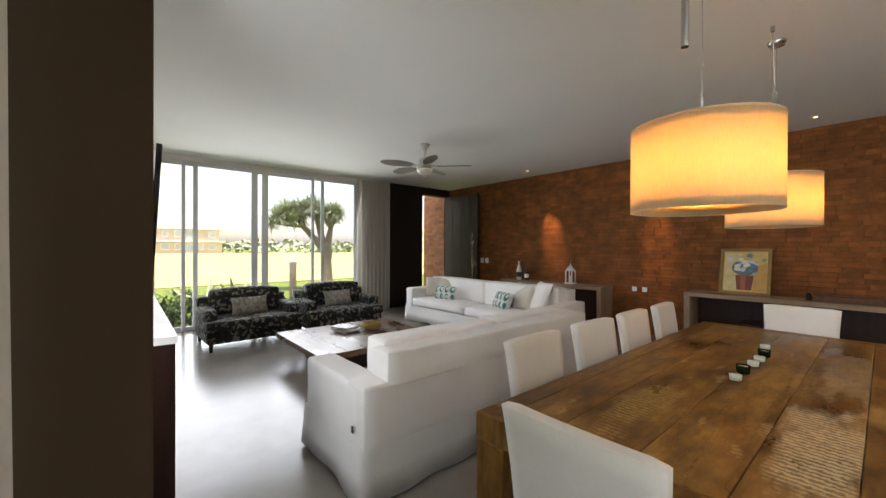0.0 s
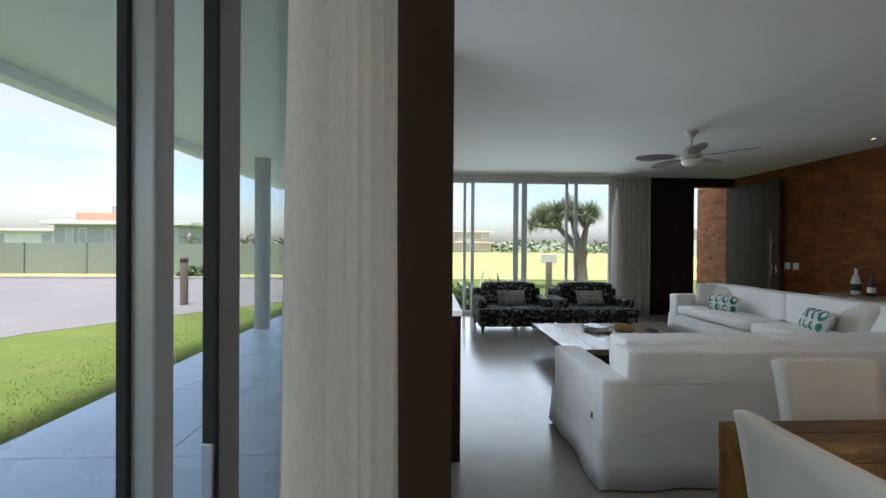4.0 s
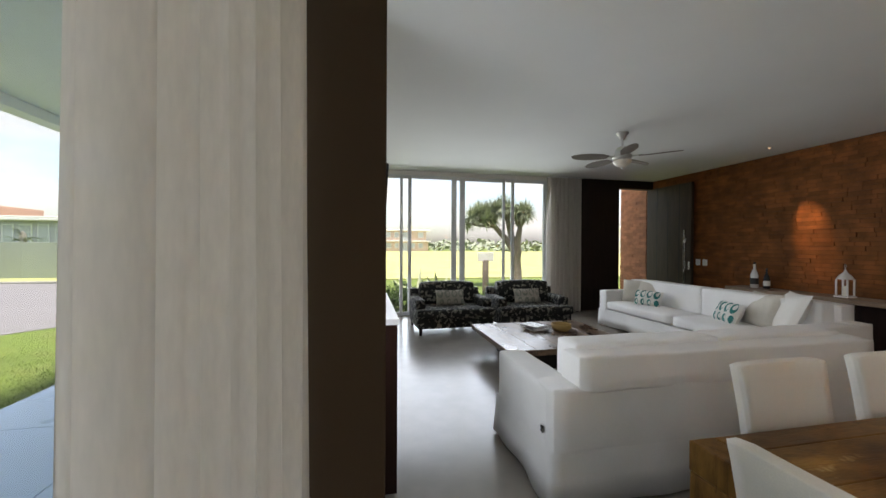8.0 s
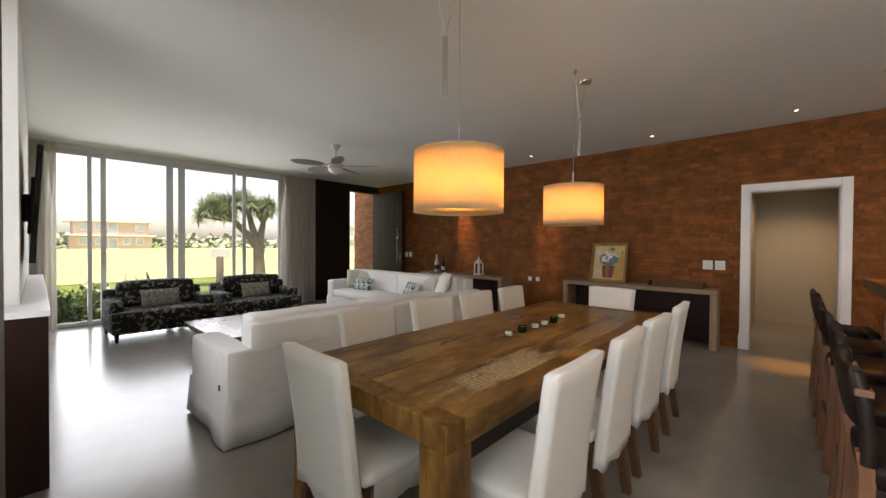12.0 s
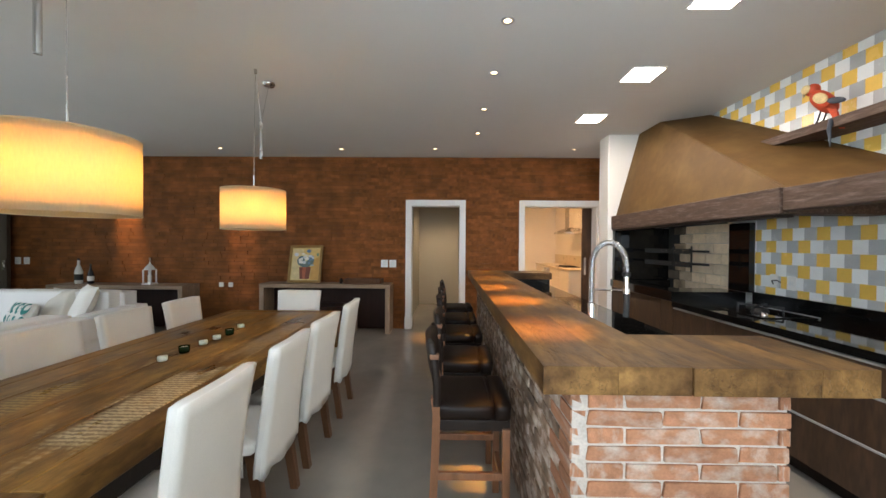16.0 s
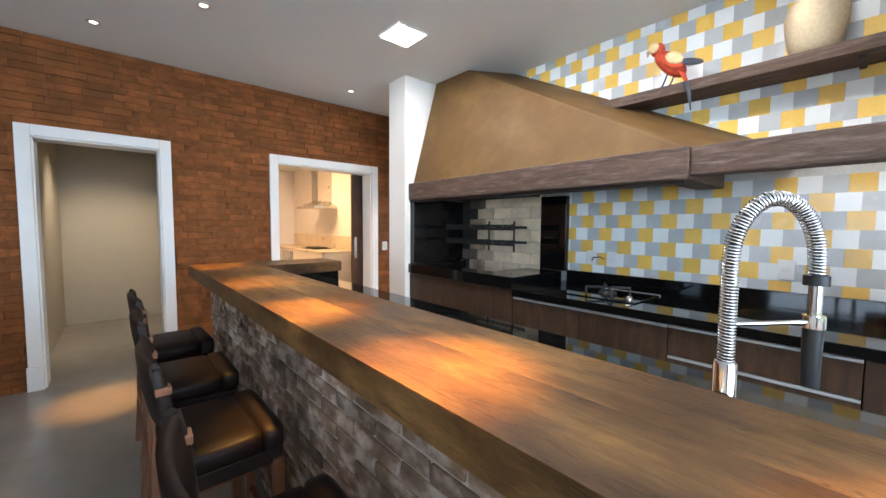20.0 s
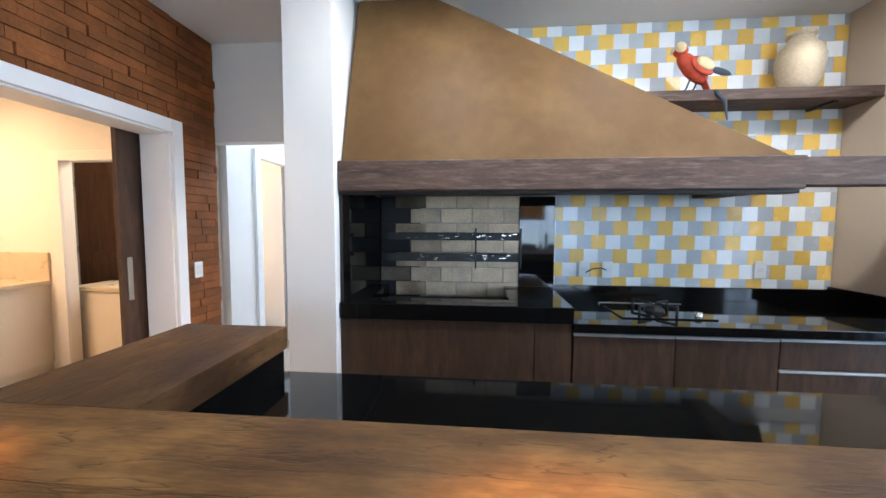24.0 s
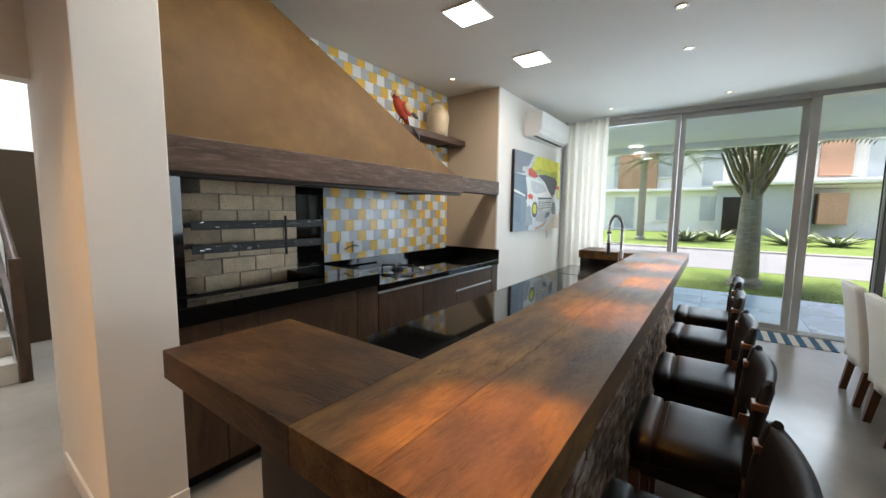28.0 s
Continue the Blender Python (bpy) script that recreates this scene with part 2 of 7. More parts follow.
def sheer(name, color, through_part=0.35, open_part=0.0, scale=90):
    """Cloth that lets light through; open_part: how much is seen between its threads."""
    m = bpy.data.materials.new(name)
    m.use_nodes = True
    n, l = m.node_tree.nodes, m.node_tree.links
    b = n["Principled BSDF"]
    b.inputs["Base Color"].default_value = (*color, 1)
    b.inputs["Roughness"].default_value = 0.9
    tc, nz = n.new("ShaderNodeTexCoord"), n.new("ShaderNodeTexNoise")
    mp = n.new("ShaderNodeMapping")
    mp.inputs["Scale"].default_value = (1, 1, 0.25)
    l.new(tc.outputs["Object"], mp.inputs[0])
    l.new(mp.outputs[0], nz.inputs["Vector"])
    nz.inputs["Scale"].default_value = scale
    ramp = n.new("ShaderNodeValToRGB")
    ramp.color_ramp.elements[0].color = (*(c * 0.82 for c in color), 1)
    ramp.color_ramp.elements[1].color = (*color, 1)
    l.new(nz.outputs["Fac"], ramp.inputs[0])
    l.new(ramp.outputs[0], b.inputs["Base Color"])
    tr, mixer = n.new("ShaderNodeBsdfTranslucent"), n.new("ShaderNodeMixShader")
    l.new(ramp.outputs[0], tr.inputs[0])
    mixer.inputs[0].default_value = through_part
    l.new(b.outputs[0], mixer.inputs[1])
    l.new(tr.outputs[0], mixer.inputs[2])
    out = mixer.outputs[0]
    if open_part:
        op, m2 = n.new("ShaderNodeBsdfTransparent"), n.new("ShaderNodeMixShader")
        m2.inputs[0].default_value = open_part
        l.new(out, m2.inputs[1])
        l.new(op.outputs[0], m2.inputs[2])
        out = m2.outputs[0]
    l.new(out, n["Material Output"].inputs[0])
    return m


def glow(name, color, strength):
    m = bpy.data.materials.new(name)
    m.use_nodes = True
    b = m.node_tree.nodes["Principled BSDF"]
    b.inputs["Base Color"].default_value = (0.8, 0.8, 0.8, 1)
    b.inputs["Emission Color"].default_value = (*color, 1)
    b.inputs["Emission Strength"].default_value = strength
    return m


M_PLASTER = mat("white plaster", (0.80, 0.775, 0.73), 0.85, vary=0.03, scale=1.5, fine=180, bump=0.05, grain=0.06)
M_CEIL = mat("ceiling paint", (0.74, 0.735, 0.71), 0.9, vary=0.02, scale=1.2, fine=160, bump=0.03, grain=0.04)
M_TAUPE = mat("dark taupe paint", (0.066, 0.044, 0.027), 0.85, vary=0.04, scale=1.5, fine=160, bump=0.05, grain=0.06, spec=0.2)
M_CORRIDOR = mat("greige corridor paint", (0.47, 0.42, 0.33), 0.85, vary=0.03, scale=1.5, fine=160, bump=0.05, grain=0.06)
M_NIB = mat("beige paint", (0.52, 0.42, 0.31), 0.85, vary=0.03, scale=1.5, fine=160, bump=0.05, grain=0.06)
M_FLOOR = mat("polished concrete floor", (0.275, 0.245, 0.21), 0.21, vary=0.14, scale=1.1, fine=7, bump=0.0, grain=0.14, rough_vary=0.05, spec=0.5)
M_SOFFIT = mat("white soffit paint", (0.88, 0.88, 0.86), 0.9, vary=0.02, scale=1.2, fine=160, bump=0.03, grain=0.03)
# the blue of the reflected sky is put into the stone's colour
M_SLAB = mat("honed grey stone with painted sky blue", (0.50, 0.65, 0.85), 0.28, vary=0.06, scale=1.2, fine=40, bump=0.05, grain=0.08, spread=0.04)
M_BRICK = mat("brown brick cladding", (0.235, 0.084, 0.024), 0.75, spec=0.2, vary=0.3, scale=0.5, fine=4, bump=0.5, depth=0.005, spread=0.18,
              stretch=(0.4, 3.5, 1), second=(0.165, 0.062, 0.021), mix=(0.5, 0.72), second_scale=0.4)
M_BRICKS = mat("brown brick cladding mass", (0.235, 0.084, 0.024), 0.75, spec=0.2, vary=0.3, scale=5, fine=60, bump=0.5, depth=0.005, spread=0.18,
              second=(0.165, 0.062, 0.021), mix=(0.5, 0.72), second_scale=3.5, islands=True)
M_BEDDING = mat("dark bedding mortar", (0.10, 0.040, 0.016), 0.95, spec=0.2, vary=0.2, scale=6, fine=90, bump=0.4)
M_OLDBRICK = mat("reclaimed orange brick", (0.37, 0.165, 0.085), 0.9, vary=0.22, scale=1.2, fine=7, bump=0.5, depth=0.004, spread=0.16,
                 stretch=(0.8, 3.4, 1), second=(0.50, 0.40, 0.33), mix=(0.48, 0.72), second_scale=0.8)
M_GRIMEBRICK = mat("grimy whitewashed brick", (0.27, 0.175, 0.115), 0.9, vary=0.5, scale=0.7, fine=7, bump=0.5, depth=0.004, spread=0.3,
                   stretch=(3.4, 0.8, 1), second=(0.58, 0.50, 0.43), mix=(0.48, 0.72), second_scale=0.7)
M_MORTAR = mat("pale lime mortar", (0.52, 0.46, 0.40), 0.95, vary=0.14, scale=12, fine=120, bump=0.6)
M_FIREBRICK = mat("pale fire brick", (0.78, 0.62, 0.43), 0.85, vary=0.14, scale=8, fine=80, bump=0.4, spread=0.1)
# fire brick tones darkening in steps: soot, with niche shade put in
M_FIREDARK2 = mat("sooty and shaded fire brick, second step", (0.42, 0.31, 0.20), 0.85, vary=0.5, scale=5, fine=80, bump=0.4, spread=0.1)
M_FIREDARK1 = mat("sooty and shaded fire brick, first step", (0.62, 0.48, 0.33), 0.85, vary=0.3, scale=5, fine=80, bump=0.4, spread=0.1)
M_FIREDARK3 = mat("sooty and shaded fire brick, third step", (0.13, 0.10, 0.07), 0.85, vary=0.6, scale=5, fine=80, bump=0.4, spread=0.1)
M_SOOTSHADE = mat("sooty black lining and niche shade", (0.012, 0.011, 0.010), 0.7, vary=0.4, scale=5, fine=50, bump=0.3)
M_BAR = timber("dark worn bar timber", (0.270, 0.145, 0.047), (0.085, 0.040, 0.014), 0, 0.52, spec=0.17, relief=0.6)
M_BARY = timber("dark worn bar timber crosswise", (0.175, 0.092, 0.036), (0.060, 0.029, 0.012), 1, 0.52, spec=0.17, relief=0.6)
M_TABLE = timber("old table timber", (0.47, 0.255, 0.070), (0.15, 0.068, 0.019), 0, 0.34, spec=0.25, worn=((1.78, 0.07, 0.62, 0.17, (0.68, 0.53, 0.31), 0.8), (2.95, 0.06, 0.8, 0.15, (0.50, 0.38, 0.24), 0.55), (1.72, 0.58, 0.55, 0.12, (0.56, 0.38, 0.12), 0.65)))
M_TABLEX = timber("old table edge timber", (0.42, 0.225, 0.062), (0.15, 0.068, 0.019), 0, 0.36, spec=0.25)
M_TABLEY = timber("old table timber upright", (0.36, 0.19, 0.05), (0.18, 0.085, 0.022), 2, 0.42)
M_COFFEE = timber("worn coffee table timber", (0.24, 0.155, 0.095), (0.11, 0.062, 0.036), 1, 0.28, spec=0.5)
M_CONSOLE = mat("weathered console timber", (0.33, 0.225, 0.145), 0.6, vary=0.3, scale=2.2, fine=24, bump=0.5, depth=0.005, stretch=(8, 1, 8),
                second=(0.36, 0.31, 0.25), mix=(0.55, 0.75), grain=0.6)
M_CONSOLEZ = mat("weathered console timber upright", (0.33, 0.225, 0.145), 0.6, vary=0.3, scale=2.2, fine=24, bump=0.5, depth=0.005,
                 stretch=(8, 8, 1), second=(0.36, 0.31, 0.25), mix=(0.55, 0.75), grain=0.6)
M_BEAM = mat("dark smoked beam timber", (0.095, 0.058, 0.042), 0.65, vary=0.3, scale=2.5, fine=30, bump=0.4, stretch=(1, 9, 9),
             second=(0.185, 0.132, 0.105), mix=(0.5, 0.72), grain=0.65, spec=0.3)
M_CABINET = mat("brown oak veneer", (0.080, 0.045, 0.027), 0.42, vary=0.3, scale=2.2, fine=16, bump=0.08, stretch=(5, 5, 1),
                second=(0.055, 0.033, 0.023), mix=(0.4, 0.7), grain=0.3, spread=0.12, spec=0.25)
M_DARKWOOD = mat("near black stained wood", (0.020, 0.013, 0.010), 0.5, vary=0.25, scale=2, fine=30, bump=0.12, stretch=(9, 9, 1), grain=0.4, spec=0.25)
M_DOORWOOD = mat("charcoal stained door wood", (0.070, 0.050, 0.037), 0.45, vary=0.2, scale=2, fine=30, bump=0.12, stretch=(9, 9, 1), grain=0.4, spec=0.25)
M_LEGWOOD = mat("chair leg wood", (0.12, 0.055, 0.026), 0.45, vary=0.25, scale=3, fine=40, bump=0.1, stretch=(8, 8, 1), grain=0.4, spec=0.25)
M_STOOLWOOD = mat("reddish stool wood", (0.22, 0.095, 0.045), 0.42, vary=0.25, scale=3, fine=40, bump=0.1, stretch=(8, 8, 1), grain=0.4)
M_STUCCO = mat("copper brown hood stucco", (0.120, 0.063, 0.020), 0.62, vary=0.12, scale=1.4, fine=12, bump=0.12, depth=0.004, grain=0.25, spec=0.25,
               second=(0.160, 0.090, 0.030), mix=(0.45, 0.7), rough_vary=0.08)
M_GRANITE = mat("polished black granite", (0.005, 0.005, 0.005), 0.05, vary=0.4, scale=40, fine=220, bump=0.0, rough_vary=0.02, spec=0.42)
M_TILEW = mat("white glazed tile", (0.88, 0.90, 0.90), 0.22, vary=0.04, scale=6, fine=90, bump=0.04, grain=0.05, spread=0.05)
M_TILEG = mat("grey glazed tile", (0.52, 0.54, 0.55), 0.25, vary=0.06, scale=6, fine=90, bump=0.04, grain=0.08, spread=0.07)
M_TILEY = mat("yellow glazed tile", (0.86, 0.56, 0.12), 0.25, vary=0.06, scale=6, fine=90, bump=0.04, grain=0.08, spread=0.07)
M_GROUT = mat("pale grout", (0.62, 0.62, 0.60), 0.9, vary=0.05, fine=120, bump=0.1)
M_COVER = mat("white cotton slipcover", (0.75, 0.72, 0.665), 0.9, vary=0.04, scale=3, fine=260, bump=0.18, depth=0.002, grain=0.12)
M_SOFA = mat("white linen sofa cover", (0.82, 0.80, 0.775), 0.92, vary=0.05, scale=2.5, fine=240, bump=0.2, depth=0.002, grain=0.14)
M_LEATHER = mat("black brown leather", (0.012, 0.007, 0.005), 0.46, vary=0.2, scale=6, fine=150, bump=0.25, depth=0.001, grain=0.3, spec=0.16)
# one door-frame metal in two tones; glare is put into the paler
M_ALU = mat("grey anodised aluminium", (0.50, 0.51, 0.51), 0.35, metal=0.3, vary=0.05, scale=3, fine=80, bump=0.03, grain=0.08)
M_ALUDARK = mat("dark grey anodised aluminium", (0.24, 0.25, 0.26), 0.35, metal=0.3, vary=0.05, scale=3, fine=80, bump=0.03, grain=0.08)
# rubber on the first door, painted end-face shade on the second
M_EDGEBLACK = mat("black rubber", (0.02, 0.02, 0.022), 0.6, vary=0.1, scale=6, fine=80, bump=0.05)
M_SIDE = mat("dark red brown veneer", (0.026, 0.010, 0.007), 0.4, vary=0.25, scale=2.2, fine=30, bump=0.1, stretch=(9, 9, 1), grain=0.4, spec=0.25)
M_WHITEALU = mat("white coated aluminium", (0.72, 0.73, 0.73), 0.4, vary=0.03, scale=3, fine=80, bump=0.02, grain=0.05)
M_STEEL = mat("brushed steel", (0.55, 0.54, 0.52), 0.25, metal=1.0, vary=0.06, scale=5, fine=90, bump=0.05, grain=0.1)
M_CHROME = mat("chrome", (0.75, 0.75, 0.75), 0.08, metal=1.0, vary=0.03, bump=0.0, grain=0.05, rough_vary=0.03)
M_BLACK = mat("matt black metal", (0.012, 0.012, 0.012), 0.5, vary=0.2, scale=8, fine=80, bump=0.1)
M_WHITE = mat("white lacquer", (0.80, 0.79, 0.77), 0.4, vary=0.02, fine=140, bump=0.02, grain=0.04)
M_SINK = mat("dark steel sink", (0.03, 0.03, 0.03), 0.18, metal=0.3, vary=0.1, bump=0)
M_GLASS = glass("window glass")
M_CURTAIN = sheer("sheer beige curtain", (0.82, 0.76, 0.69), 0.52, 0.02)
M_CURTAIN2 = sheer("grey linen curtain", (0.58, 0.54, 0.48), 0.3, 0.06)

# ---- mesh helpers ----
class Shape:
    """Collects vertices and faces for one mesh."""

    def __init__(self):
        self.v, self.f, self.s = [], [], []

    def add(self, verts, faces, smooth=False):
        k = len(self.v)
        self.v += [tuple(p) for p in verts]
        self.f += [tuple(i + k for i in q) for q in faces]
        self.s += [smooth] * len(faces)
        return self

    def box(self, x0, x1, y0, y1, z0, z1, r=0.0, m=None, seg=2):
        x0, x1 = sorted((x0, x1))
        y0, y1 = sorted((y0, y1))
        z0, z1 = sorted((z0, z1))
        r = min(r, (x1 - x0) * 0.49, (y1 - y0) * 0.49, (z1 - z0) * 0.49)
        bm = bmesh.new()
        bmesh.ops.create_cube(bm, size=1, matrix=Matrix.LocRotScale(((x0 + x1) / 2, (y0 + y1) / 2, (z0 + z1) / 2), None,
                                                                   (x1 - x0, y1 - y0, z1 - z0)))
        if r > 0:
            bmesh.ops.bevel(bm, geom=bm.edges[:], offset=r, segments=seg, profile=0.5, affect="EDGES")
        return self.take(bm, m, smooth=r > 0.012)

    def take(self, bm, m=None, smooth=False):
        if m is not None:
            bm.transform(m)
        bm.verts.index_update()
        self.add([p.co[:] for p in bm.verts], [[p.index for p in q.verts] for q in bm.faces], smooth)
        bm.free()
        return self

    def rod(self, a, b, r0, r1=None, seg=16, caps=True):
        a, b = Vector(a), Vector(b)
        r1 = r0 if r1 is None else r1
        q = (b - a).to_track_quat("Z", "Y")
        vs = []
        for p, r in ((a, r0), (b, r1)):
            vs += [p + q @ Vector((math.cos(2 * math.pi * i / seg) * r, math.sin(2 * math.pi * i / seg) * r, 0)) for i in range(seg)]
        self.add(vs, [(i, (i + 1) % seg, seg + (i + 1) % seg, seg + i) for i in range(seg)], True)
        if caps:
            self.add(vs, [tuple(range(seg))[::-1], tuple(range(seg, 2 * seg))])
        return self

    def lathe(self, profile, seg=24, at=(0, 0, 0), smooth=True):
        vs = [(at[0] + r * math.cos(2 * math.pi * i / seg), at[1] + r * math.sin(2 * math.pi * i / seg), at[2] + z)
              for r, z in profile for i in range(seg)]
        n = len(profile)
        self.add(vs, [(j * seg + i, j * seg + (i + 1) % seg, (j + 1) * seg + (i + 1) % seg, (j + 1) * seg + i)
                      for j in range(n - 1) for i in range(seg)], smooth)
        return self

    def tube(self, points, r, seg=10, caps=True):
        pts = [Vector(p) for p in points]
        rs = r if isinstance(r, (list, tuple)) else [r] * len(pts)
        vs = []
        up = Vector((0.123, 0.456, 0.88)).normalized()
        for i, p in enumerate(pts):
            d = (pts[min(i + 1, len(pts) - 1)] - pts[max(i - 1, 0)]).normalized()
            a = up - d * up.dot(d)
            if a.length < 1e-3:
                a = Vector((1, 0, 0)) - d * d.x
            a.normalize()
            up = a
            b = d.cross(a)
            vs += [p + (a * math.cos(2 * math.pi * k / seg) + b * math.sin(2 * math.pi * k / seg)) * rs[i] for k in range(seg)]
        n = len(pts)
        self.add(vs, [(j * seg + i, j * seg + (i + 1) % seg, (j + 1) * seg + (i + 1) % seg, (j + 1) * seg + i)
                      for j in range(n - 1) for i in range(seg)], True)
        if caps:
            self.add(vs, [tuple(range(seg))[::-1], tuple(range((n - 1) * seg, n * seg))])
        return self

    def prism(self, outline, z0, z1):
        n = len(outline)
        vs = [(x, y, z0) for x, y in outline] + [(x, y, z1) for x, y in outline]
        return self.add(vs, [tuple(range(n))[::-1], tuple(range(n, 2 * n))] + [(i, (i + 1) % n, n + (i + 1) % n, n + i) for i in range(n)])

    def ball(self, at, rx, ry, rz, seg=16, rings=10, m=None):
        vs = [(at[0] + rx * math.sin(math.pi * j / rings) * math.cos(2 * math.pi * i / seg),
               at[1] + ry * math.sin(math.pi * j / rings) * math.sin(2 * math.pi * i / seg),
               at[2] + rz * math.cos(math.pi * j / rings)) for j in range(rings + 1) for i in range(seg)]
        if m is not None:
            vs = [m @ Vector(p) for p in vs]
        return self.add(vs, [(j * seg + i, (j + 1) * seg + i, (j + 1) * seg + (i + 1) % seg, j * seg + (i + 1) % seg)
                             for j in range(rings) for i in range(seg)], True)

    def mesh(self, name):
        me = bpy.data.meshes.new(name)
        me.from_pydata(self.v, [], self.f)
        me.polygons.foreach_set("use_smooth", self.s)
        me.validate()
        bm = bmesh.new()
        bm.from_mesh(me)
        bmesh.ops.recalc_face_normals(bm, faces=bm.faces)
        bm.to_mesh(me)
        bm.free()
        return me


def raw_mesh(name, verts, faces, material):
    me = bpy.data.meshes.new(name)
    me.from_pydata(verts, [], faces)
    me.materials.append(material)
    return me


def part(name, shape, material, parent=None, label="", m=None):
    me = shape.mesh(name) if isinstance(shape, Shape) else shape
    if not me.materials:
        me.materials.append(material)
    ob = new(name, me)
    if parent is not None:
        ob.parent = parent
    if m is not None:
        ob.matrix_local = m
    if label:
        ob["label"] = label
    return ob


def thing(name, m, label, category, group="", kind=""):
    ob = new(name)
    ob.empty_display_size = 0.1
    ob.matrix_world = m
    return tagged(ob, label, category, group, kind)


def solid(name, shape, material, label, category, kind="", group=""):
    return tagged(part(name, shape, material), label, category, group, kind)


def soft_box(x0, x1, y0, y1, z0, z1, r=0.05, puff=0.0, crease=0.0, seed=1, cuts=6):
    """A cushion-like block: rounded, slightly swollen and uneven."""
    bm = bmesh.new()
    c, h = Vector(((x0 + x1) / 2, (y0 + y1) / 2, (z0 + z1) / 2)), Vector(((x1 - x0) / 2, (y1 - y0) / 2, (z1 - z0) / 2))
    bmesh.ops.create_cube(bm, size=2)
    bmesh.ops.subdivide_edges(bm, edges=bm.edges[:], cuts=cuts, use_grid_fill=True)
    for p in bm.verts:
        q = Vector((p.co.x * h.x, p.co.y * h.y, p.co.z * h.z))
        inner = Vector([max(-h[i] + r, min(h[i] - r, q[i])) if h[i] > r else 0 for i in range(3)])
        d = q - inner
        if d.length > 1e-6:
            q = inner + d.normalized() * min(r, max(abs(d.x), abs(d.y), abs(d.z)))
        u = p.co
        for i in range(3):
            j, k = (i + 1) % 3, (i + 2) % 3
            if abs(u[i]) > 0.99:
                q[i] += math.copysign(puff * (1 - u[j] ** 2) * (1 - u[k] ** 2), u[i])
        if crease:
            q += noise.noise_vector((q + c) * 5 + Vector((seed * 3.1, 0, 0))) * crease
        p.co = q + c
    s = Shape()
    return s.take(bm, smooth=True)

# ---- setting ----
CEIL = 2.90
BRICK_X = 6.55          # face of the brick cladding
WIN_X = -0.40           # glazing towards the veranda
FAR_Y = 7.40            # glazing towards the garden
TILE_Y = -4.13          # tiled wall behind the grill
PIER_Y = -3.32          # front of the column
SOUTH_Y, NIB_X = -3.40, 1.885    # white wall with the picture and its corner


def setting(name, shape, material, label, category):
    return solid(name, shape, material, label, category, "structure")


setting("floor", Shape().box(-0.52, 8.6, -9.0, 7.55, -0.15, 0.0), M_FLOOR, "grey polished concrete floor with soft cloudy stains", "floor")
setting("ceiling", Shape().box(-0.52, 6.75, -4.3, 7.55, CEIL, 3.15), M_CEIL, "flat matt white plaster ceiling", "ceiling")

# brick wall with two doorways
D1, D2, DTOP = (-1.41, -0.58), (-3.71, -2.49), 2.09
wall = Shape()
for a, b, lo in ((-4.17, D2[0], 0), (D2[1], D1[0], 0), (D1[1], 7.4, 0), (D2[0], D2[1], DTOP), (D1[0], D1[1], DTOP)):
    wall.box(BRICK_X + 0.006, BRICK_X + 0.2, a, b, lo, 2.9)
wall_brick = setting("wall_east", wall, M_BEDDING, "long wall clad in thin brown split bricks", "wall")

# garden wall: glazing, dark panel and entrance
part_wall = Shape().box(-0.52, 0.2, FAR_Y - 0.05, FAR_Y + 0.15, 0, 2.9).box(0.2, 3.95, FAR_Y - 0.02, FAR_Y + 0.15, 2.82, 2.9)
part_wall.box(3.95, 4.6, FAR_Y + 0.03, FAR_Y + 0.15, 0, 2.9)
setting("wall_north", part_wall, M_PLASTER, "white plaster wall round the garden windows", "wall")
dark = Shape().box(4.60, 5.67, FAR_Y - 0.04, FAR_Y + 0.15, 0, 2.9).box(5.67, 6.57, FAR_Y - 0.04, FAR_Y + 0.15, 2.72, 2.9)
setting("wall_entrance", dark, M_DARKWOOD, "nearly black stained wood panel beside the entrance", "wall panel")

# veranda side: wall stub, recess and television wall
setting("wall_west_pier", Shape().box(-0.30, 0.103, 0.95, 1.25, 0, 2.9, 0.006), M_TAUPE, "dark taupe wall end beside the sliding doors", "wall")
setting("wall_west", Shape().box(-0.50, -0.34, 2.41, 7.35, 0, 2.9), M_PLASTER, "white plaster outer wall", "wall")
setting("wall_television", Shape().box(-0.34, 0.119, 2.41, 6.6, 0, 2.88), M_PLASTER, "white plaster television wall", "wall")

# south side: white wall with picture, nib, tiled back wall, column, corridor
setting("wall_south", Shape().box(-0.5, NIB_X - 0.02, -4.3, SOUTH_Y, 0, 2.9).box(NIB_X - 0.02, NIB_X, SOUTH_Y - 0.02, SOUTH_Y, 0, 2.9), M_PLASTER,
        "white plaster wall carrying the car picture", "wall")
setting("wall_nib", Shape().box(NIB_X - 0.02, NIB_X, TILE_Y, SOUTH_Y - 0.02, 0, 2.9), M_NIB, "beige painted side of the grill niche", "wall")
setting("wall_grill", Shape().box(NIB_X - 0.02, 5.3, -4.3, TILE_Y - 0.01, 0, 2.9), M_GROUT, "back wall of the grill niche", "wall")
setting("column", Shape().box(5.215, 5.51, -4.3, PIER_Y, 0, 2.9, 0.004), M_PLASTER, "white plaster column beside the grill", "column")
setting("wall_passage", Shape().box(5.51, 6.75, -4.3, -4.18, 2.12, 2.9), M_PLASTER, "white plaster lintel over the passage", "wall")
for y0, y1 in ((SOUTH_Y, SOUTH_Y + 0.012),):
    setting("baseboard", Shape().box(-0.3, NIB_X, y0, y1, 0, 0.1, 0.003), M_WHITE, "low white skirting board", "skirting")
